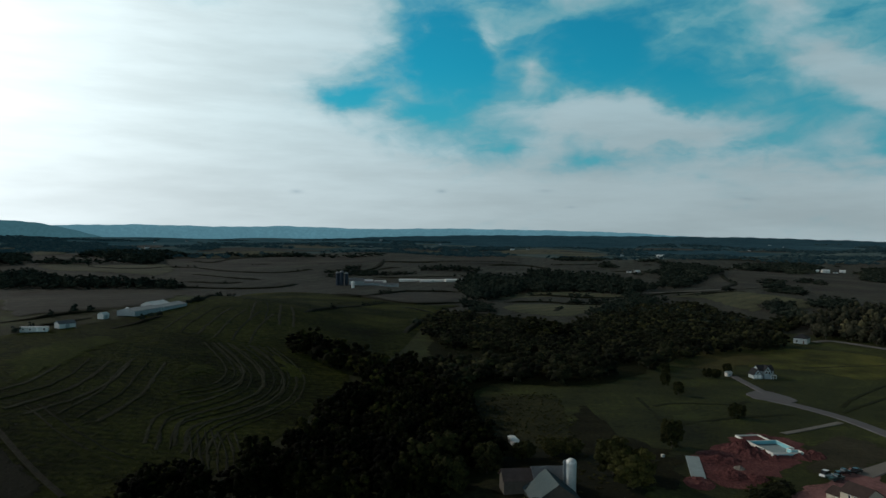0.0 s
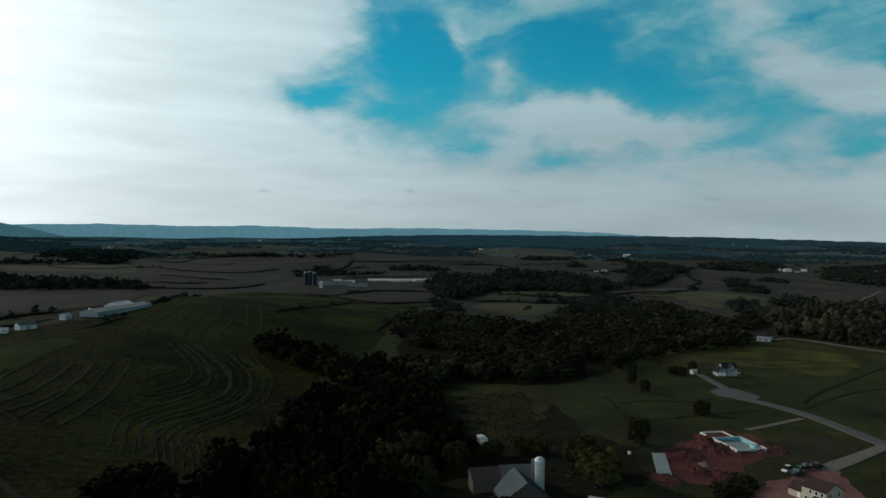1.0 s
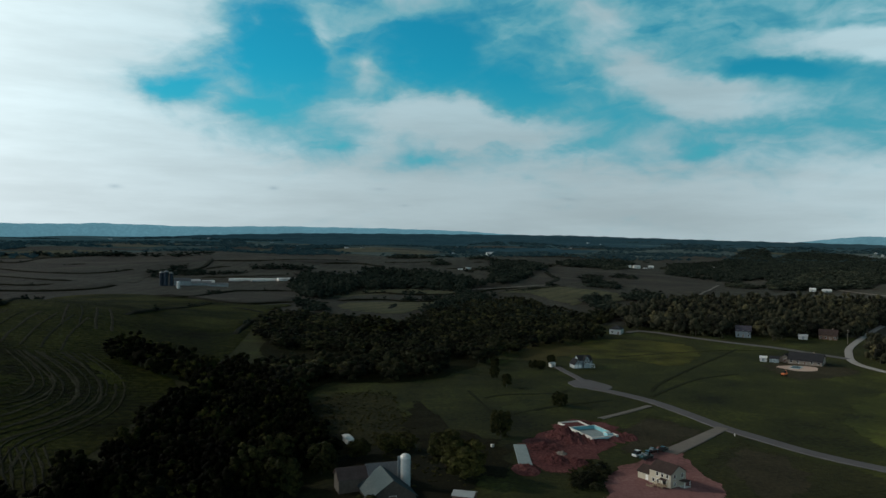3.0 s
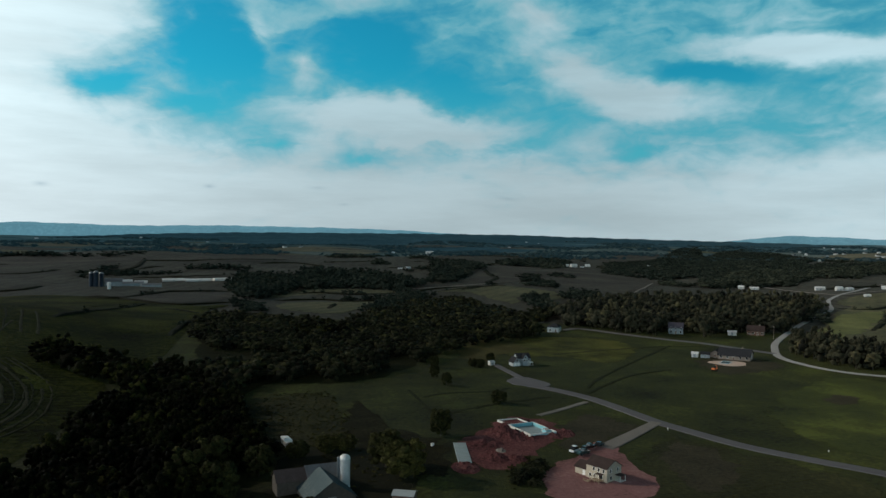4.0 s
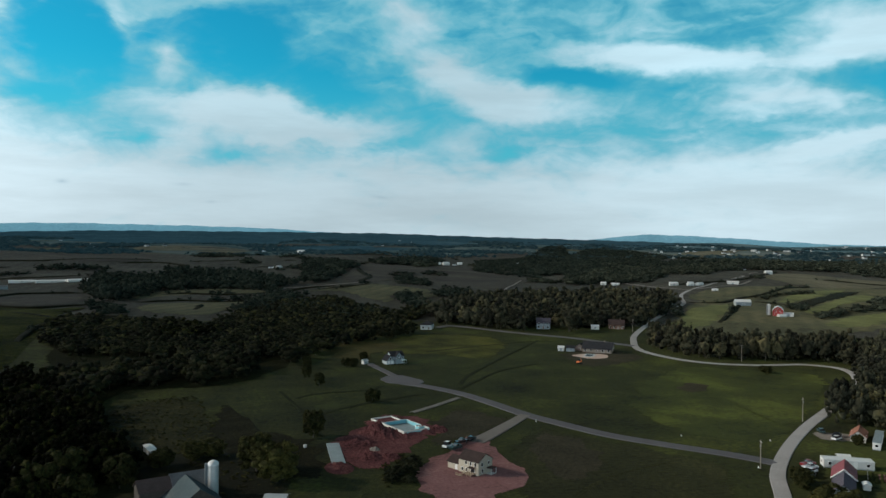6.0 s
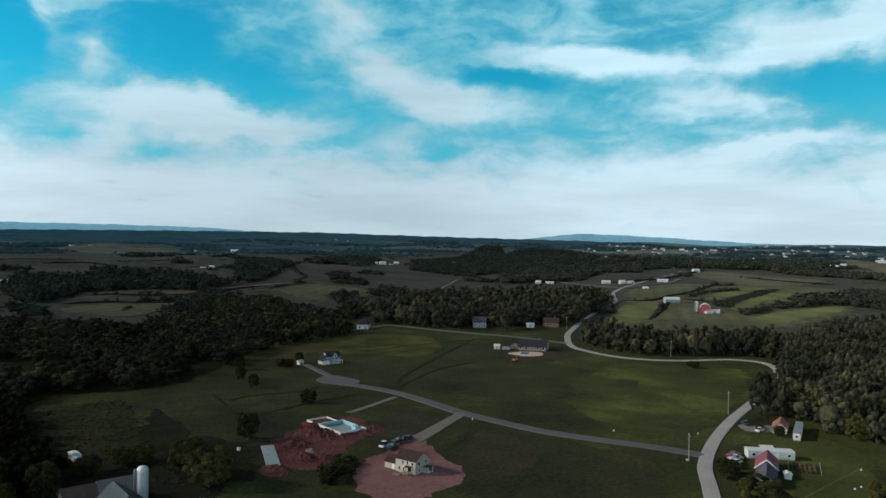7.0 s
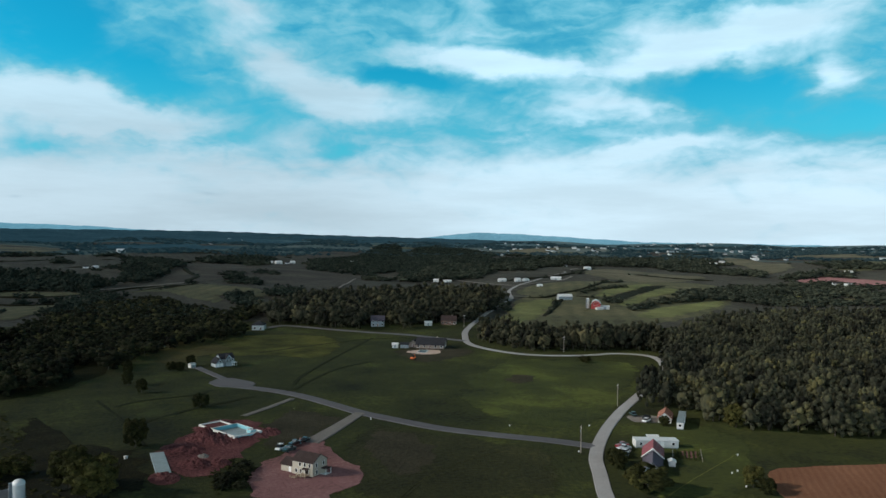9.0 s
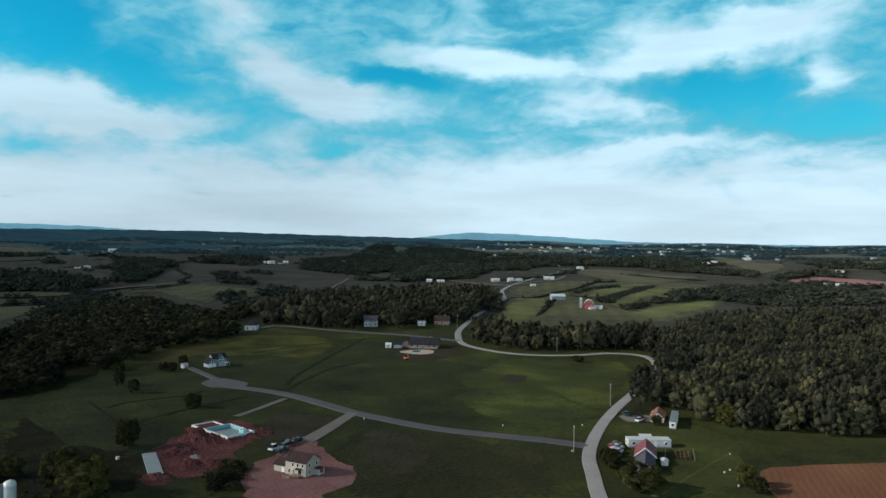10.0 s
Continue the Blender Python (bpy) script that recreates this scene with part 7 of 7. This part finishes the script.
def garden_fence():
    ob = thing("garden_fence", ((203.5, 164.6)), 41, "low wire fence on posts round a vegetable garden", "fence")
    for x in (-5.5, -1.8, 1.8, 5.5):
        for y in (-4.5, 4.5):
            part("post", boxes((x - 0.08, y - 0.08, -0.3, x + 0.08, y + 0.08, 1.3)), POLE_WOOD, ob)
    for z in (0.5, 1.1):
        part("wire", boxes((-5.5, -4.53, z, 5.5, -4.47, z + 0.05), (-5.5, 4.47, z, 5.5, 4.53, z + 0.05)), TIN, ob)
    return ob


garden_fence()
for i in range(6):
    row = thing("vegetable_row", ((203.5, 164.6)), 41, "row of leafy vegetables in dug soil", "vegetable row", "rows of the garden")
    bm = bmesh.new()
    for k in range(9):
        bmesh.ops.create_icosphere(bm, subdivisions=1, radius=0.3 + 0.08 * ((k * 7 + i * 3) % 4), matrix=Matrix.Translation((-4.4 + k * 1.1, -3.4 + i * 1.35, 0.25)))
    part("leaves", bm, LUSH, row)

# ---- poles along the road ----
def utility_pole(at, tall, turn, label="weathered wooden utility pole with a crossarm"):
    ob = thing("utility_pole", at, turn, label, "pole", "poles along the road")
    part("pole", rod(bmesh.new(), (0, 0, -0.8), (0, 0, tall), 0.17, 0.11, 10), POLE_WOOD, ob)
    arm = part("crossarm", boxes((-1.2, -0.07, tall - 0.85, 1.2, 0.07, tall - 0.68)), POLE_WOOD, ob)
    for x in (-1.05, -0.4, 0.4, 1.05):
        part("insulator", rod(bmesh.new(), (x, 0, tall - 0.68), (x, 0, tall - 0.5), 0.05, 0.04, 6), TRIM, arm)
    part("transformer", rod(bmesh.new(), (0.32, 0, tall - 2.3), (0.32, 0, tall - 1.4), 0.2, sides=10), TIN, ob)
    return ob


utility_pole((238.8, 229.5), 9.5, 30)
utility_pole((176.3, 185.4), 9.0, 60)
utility_pole((324.3, 357.5), 10.0, 0)
utility_pole((344.3, 495.3), 10.0, 20)

# ---- the red barn on the slope ----
def red_barn():
    ob = thing("barn", (547.7, 557.6), -45, "red gambrel barn with a white roof and white doors", "barn", size=0.82)
    shape = ((-5.5, -0.6), (5.5, -0.6), (5.5, 6.0), (3.6, 9.2), (0, 10.8), (-3.6, 9.2), (-5.5, 6.0))
    bm = bmesh.new()
    a, b = [bm.verts.new((x, -8, z)) for x, z in shape], [bm.verts.new((x, 8, z)) for x, z in shape]
    bm.faces.new(a)
    bm.faces.new(b[::-1])
    for i in range(7):
        bm.faces.new((a[i], b[i], b[(i + 1) % 7], a[(i + 1) % 7]))
    part("wall", finish(bm), RED_PAINT, ob)
    bm = bmesh.new()
    for (x0, z0), (x1, z1) in (((6.0, 5.6), (3.7, 9.35)), ((3.7, 9.35), (0, 11.0)), ((0, 11.0), (-3.7, 9.35)), ((-3.7, 9.35), (-6.0, 5.6))):
        v = [bm.verts.new(p) for p in ((x0, -8.5, z0), (x1, -8.5, z1), (x1, 8.5, z1), (x0, 8.5, z0), (x0, -8.5, z0 + 0.25), (x1, -8.5, z1 + 0.25), (x1, 8.5, z1 + 0.25), (x0, 8.5, z0 + 0.25))]
        for f in ((0, 1, 2, 3), (4, 5, 6, 7), (0, 1, 5, 4), (2, 3, 7, 6), (0, 3, 7, 4), (1, 2, 6, 5)):
            bm.faces.new([v[i] for i in f])
    part("roof", finish(bm), WHITE_METAL, ob)
    for u in (-2.4, 2.4):
        opening(ob, "door", "front", u, 0.2, 2.6, 4.2, -8.0, pane_mat=RED_PAINT)
        opening(ob, "window", "front", u, 6.0, 1.2, 1.4, -8.0)
    opening(ob, "window", "front", 0, 8.2, 1.2, 1.2, -8.0)
    return ob


red_barn()
silo("silo", (541.5, 562.6), 1.6, 9.5, STAVE, WHITE_METAL, "white stave silo beside the red barn")
shed("barn_annex", (552.5, 549.6), -45, 8.5, 5, 2.6, 1.3, WHITE, WHITE_METAL, "low white annex of the red barn", "barn", 2.4)
shed("barn_annex", (543.6, 548.6), -15, 7, 3.4, 1.8, 0.9, WHITE, WHITE_METAL, "low white cattle shed", "barn", 0)
shed("barn", (578.1, 637.2), -25, 15.5, 8, 4.2, 2.4, GREY_SIDING, WHITE_METAL, "long shed with a pale metal roof in a field", "barn", 3.0)

# ---- distant farms ----
def far_barn(at, turn, long, deep, eave, rise, wall_mat, roof_mat, label, category="barn"):
    ob = shed("barn" if category == "barn" else "house", at, turn, long, deep, eave, rise, wall_mat, roof_mat, label, category, 2.4, "distant farm buildings")
    return ob


far_barn((751.5, 975.9), -25, 12.8, 7.65, 3.24, 1.87, WHITE, WHITE_METAL, "white farm building on the far slope")
far_barn((762.4, 950.2), -10, 8.5, 7.65, 3.6, 2.45, WHITE, WHITE_METAL, "white gabled farmhouse on the far slope", "house")
far_barn((756.9, 946.8), -25, 5.1, 4.25, 2.16, 1.3, WHITE, WHITE_METAL, "small white farm shed")
far_barn((776.8, 947.9), 10, 11, 6.8, 2.88, 1.58, WHITE, WHITE_METAL, "white farm building on the far slope")
far_barn((851.3, 960.2), -40, 17, 7.65, 3.24, 1.87, WHITE, WHITE_METAL, "long white poultry house on the slope")
far_barn((680.9, 800.3), -24, 6.8, 5.1, 2.16, 1.58, WHITE, WHITE_METAL, "small white house among the fields", "house")
far_barn((1088.4, 1134.1), -18, 12.8, 8.5, 3.96, 2.88, WHITE, WHITE_METAL, "white farmhouse on the hill", "house")
far_barn((1178.9, 1299.5), -20, 8.5, 6.8, 3.6, 2.52, WHITE, SHINGLE, "white house under trees on the hill", "house")
far_barn((679.8, 1059.8), -40, 8.5, 6.8, 3.24, 1.87, STAVE, WHITE_METAL, "pale barn behind the wood")
far_barn((690.3, 1042.5), -29, 12.8, 6.8, 2.52, 1.44, WHITE, WHITE_METAL, "white sheds behind the wood")
for x, y, turn, s, label, kind in ((634, 1697, -14, 13, "white barn of a distant farm", "barn"), (654.5, 1699, 5, 15, "white barn of a distant farm", "barn"), (676, 1700, -14, 9, "white farmhouse in the distance", "house"),
                                   (699.8, 1724.6, -20, 12, "white barn of a distant farm", "barn"), (835.9, 1736.7, -18, 13, "white house in the distance", "house"), (863, 1738.5, 0, 13, "pale barn in the distance", "barn"),
                                   (882.3, 1737.5, 10, 9, "pale house in the distance", "house"), (213.4, 1478.5, -20, 9, "white house beside a far field", "house"), (225.6, 1460.1, 30, 10, "dark-roofed barn beside a far field", "barn"),
                                   (427.2, 2331.6, 0, 22, "white church-like farm building far off", "barn"), (364.8, 836.5, -30, 11, "bluish house among the trees", "house"),
                                   (1571.3, 1201.7, -30, 17, "white farm building on a far hill", "barn"), (1922.7, 1329.3, -40, 16, "long white hall far off", "barn"), (1483.8, 821.4, -40, 15, "pale silo-like barn far off", "barn"),
                                   (1204.7, 685.2, -50, 13, "white house beside the bare field", "house"), (1191.1, 658.8, -60, 12, "grey barn beside the bare field", "barn")):
    far_barn((x, y), turn, s, s * 0.65, s * 0.3, s * 0.18, WHITE, WHITE_METAL if kind == "barn" else SHINGLE, label, kind)

# the big farm beyond the hay hill
for x, y, r, h in ((-250.2, 1064.6, 2.9, 17.0), (-244.1, 1062.6, 2.9, 18.5), (-238.5, 1067, 2.7, 16.5)):
    silo("silo", (x, y), r, h, BLUE_SILO, TIN, "tall dark blue farm silo", "silos of the big farm", False)
silo("silo", (-217.6, 1014), 2.2, 7.5, WHITE, WHITE_METAL, "short white silo in front of the farm", "", False)
far_barn((-228.5, 1089.7), 12, 22, 12, 6, 4, GREY_SIDING, TIN, "grey barn of the big farm")
far_barn((-210.9, 1122), 15, 30, 11, 3.6, 2.4, GREY_SIDING, TIN, "long low dairy barn with a grey roof")
far_barn((-233.6, 1200.6), 15, 16, 10, 5, 3, WHITE, WHITE_METAL, "white barn of the big farm")
far_barn((-212.9, 1197), 10, 18, 9, 4, 2.4, WHITE, WHITE_METAL, "white machine shed of the big farm")
far_barn((-182.4, 1100.7), 18, 26, 8, 3, 1.8, GREY_SIDING, TIN, "low grey shed of the big farm")
far_barn((-256.1, 1225.1), 0, 12, 9, 5, 3.4, WHITE, SHINGLE, "white farmhouse with a dark roof", "house")
far_barn((-175.1, 1255.8), 11, 33, 12, 2.4, 1.2, WHITE, WHITE_METAL, "very long white poultry house", "barn")
far_barn((-134.6, 1243), 11, 42, 12, 2.4, 1.2, WHITE, WHITE_METAL, "very long white poultry house", "barn")
far_barn((-97, 1242.8), 22, 36, 12, 2.4, 1.2, WHITE, WHITE_METAL, "very long white poultry house", "barn")
# buildings along the track below the hay hill
far_barn((-225.7, 461.4), 84, 58, 12, 2.4, 1.4, GREY_SIDING, TIN, "long grey barn with a pale metal roof", "barn")
far_barn((-228.5, 469.3), 84, 18, 9, 3.4, 1.8, WHITE, WHITE_METAL, "white barn behind the long barn", "barn")
silo("silo", (-231, 438.4), 1.2, 3.8, STAVE, WHITE_METAL, "small white feed silo at the end of the long barn", "", False)
far_barn((-236.8, 422.1), 80, 5, 4, 2.4, 1.2, WHITE, WHITE_METAL, "small white shed by the track", "shed")
far_barn((-237.9, 386.1), 60, 9, 5, 2.4, 1.4, WHITE, TIN, "small pale shed by the track", "shed")
house_trailer((-244.5, 370), 22, 13.0, 4.0, "long pale house trailer beside the track", TIN)

# ---- the far town, many small houses ----
def town():
    rnd = random.Random(7)
    kinds = []
    for wall_mat, roof_mat, long in ((STAVE, SHINGLE, 11), (STAVE, TIN, 15), (GREY_SIDING, SHINGLE, 11)):
        kinds.append(far_barn((1878.7, 1957), 0, long, 8, 4, 2.5, wall_mat, roof_mat, "small pale house of a distant town", "house"))
    for i in range(170):
        left = -rnd.triangular(33, 66, 48)
        d = rnd.uniform(2200, 4200)
        x, y = -math.sin(radians(left)) * d, math.cos(radians(left)) * d
        copy_thing(kinds[i % 3], Matrix.Translation((x, y, ground_z(x, y))) @ pose(0, 0, 0, 0, 0, rnd.uniform(0, 180)))
    for i in range(26):
        left = rnd.uniform(-24, 30)
        d = rnd.uniform(2300, 4000)
        x, y = -math.sin(radians(left)) * d, math.cos(radians(left)) * d
        copy_thing(kinds[i % 3], Matrix.Translation((x, y, ground_z(x, y))) @ pose(0, 0, 0, 0, 0, rnd.uniform(0, 180)))


town()

# ---- single trees and shrubs ----
def tree(at, tall, wide, seed, label, name="tree", tint=0.5, bare=0.22):
    """A tree standing alone: tapered trunk, limbs, and a broken crown of many small sprays."""
    ob = thing(name, at, seed * 40, label, "shrub" if name == "shrub" else "tree")
    rnd = random.Random(seed)
    trunk = bmesh.new()
    rod(trunk, (0, 0, -0.4), (0, 0, tall * 0.6), 0.028 * tall, 0.008 * tall, 8)
    for i in range(7):
        a, z = i * 2.4 + rnd.random(), tall * (bare + 0.06 * i)
        rod(trunk, (0, 0, z), (math.cos(a) * wide * 0.32, math.sin(a) * wide * 0.32, z + tall * 0.18), 0.009 * tall, 0.003 * tall, 5)
    part("trunk", trunk, BARK, ob)
    pts, tris = crown_shape(seed + 100, 40, 1600, low=0.06 if name == "shrub" else 0.10, lump=0.75)
    pts = pts * (wide * 1.2, wide * 1.2, tall) + (0, 0, 0)
    me = bpy.data.meshes.new("crown")
    me.from_pydata([tuple(p) for p in pts], [], [tuple(int(i) for i in t) for t in tris])
    me.materials.append(LONE_LEAF)
    me.attributes.new("tree_tint", "FLOAT", "FACE").data.foreach_set("value", np.full(len(tris), min(1.0, tint + 0.18), dtype=np.float32))
    crown = new("crown", me)
    crown.parent = ob
    return ob


for i, (x, y, tall, wide, tint, label) in enumerate((
        (111.4, 415, 6, 5, 0.3, "small tree beside the garden shed"), (98.5, 404, 5, 5, 0.25, "round shrub on the lawn"), (102.5, 402, 5, 5, 0.25, "round shrub on the lawn"),
        (77.5, 404, 7, 5, 0.3, "young tree on the lawn"), (72.0, 375, 7, 5, 0.3, "young tree on the lawn"), (74.0, 355, 6.5, 5, 0.3, "young tree on the lawn"),
        (88.0, 313, 6, 7, 0.25, "spreading shrub beside a dark strip"), (53.5, 266, 10, 8, 0.3, "round-headed tree behind the clay"), (34.0, 221, 12, 13, 0.6, "broad yellow-green tree beside the barn"),
        (30.0, 234, 12, 11, 0.45, "tall tree behind the barn"), (165.5, 147, 7.5, 13, 0.45, "large round tree in front of the house"), (194.0, 133.5, 6.5, 6, 0.7, "broad tree beside the ploughed field"),
        (192.5, 128.0, 4.5, 5, 0.25, "dark shrub beside the ploughed field"), (251.6, 181, 9, 9, 0.7, "light green tree at the edge of the wood"), (270.0, 184, 13, 6, 0.85, "slim yellow-green tree at the wood's edge"),
        (308.3, 322, 4, 7, 0.35, "low shrub beside the country road"), (174.0, 166.5, 6, 6, 0.35, "dark shrub beside the house"), (176.5, 171.0, 5, 5, 0.3, "dark shrub in the yard"),
        (229.0, 196.0, 4, 4, 0.4, "small shrub beside the yard"), (3.5, 252, 6, 8, 0.4, "leafy shrub in front of the trailer"), (13.0, 256, 6, 8, 0.55, "yellow-green shrub in the weeds"),
        (19.0, 256, 6, 8, 0.55, "yellow-green shrub in the weeds"), (-18.0, 214, 12, 11, 0.4, "tall tree beside the barn"), (-8.0, 236, 10, 9, 0.35, "dark tree behind the barn"),
        (4.5, 194, 6, 9, 0.45, "leafy tree in front of the barn"), (-28, 226, 13, 11, 0.5, "tall tree in the ravine"), (-22, 243, 12, 11, 0.45, "tall tree in the ravine"))):
    tree((x, y), tall, wide, i + 1, label, "shrub" if "shrub" in label else "tree", tint)

# tussocks and weeds of the uncut meadow
def weeds(outline, count, seed, label):
    rnd, spots = random.Random(seed), []
    xs, ys = [p[0] for p in outline], [p[1] for p in outline]
    while len(spots) < count:
        x, y = rnd.uniform(min(xs), max(xs)), rnd.uniform(min(ys), max(ys))
        if inside(x, y, outline):
            spots.append((x, y, rnd.uniform(0.2, 0.75), rnd.uniform(0.8, 2.6)))
    foliage("weeds", spots, TINY_CROWNS, WEED, label, "weeds", trunks=False)


weeds([(-24.8, 315), (-16.9, 337.6), (-5.6, 357), (7, 360.9), (19.4, 353.5), (22.9, 320.2), (25.2, 283.9), (13.1, 263.7), (1.4, 259), (-14, 263.6)], 520, 3, "tussocks and weeds in the uncut meadow")
weeds([(63.7, 220.5), (70.6, 232.0), (77.2, 236.8), (76.1, 226.5), (69.6, 216.7), (62.3, 204.6)], 60, 4, "brushwood beside the packed earth")
weeds([(10.7, 264.8), (25.7, 259.6), (37.8, 263.2), (46.5, 246.9), (37.1, 214.3), (20.5, 213.7), (11.6, 226.7)], 120, 5, "weeds round the old barn")
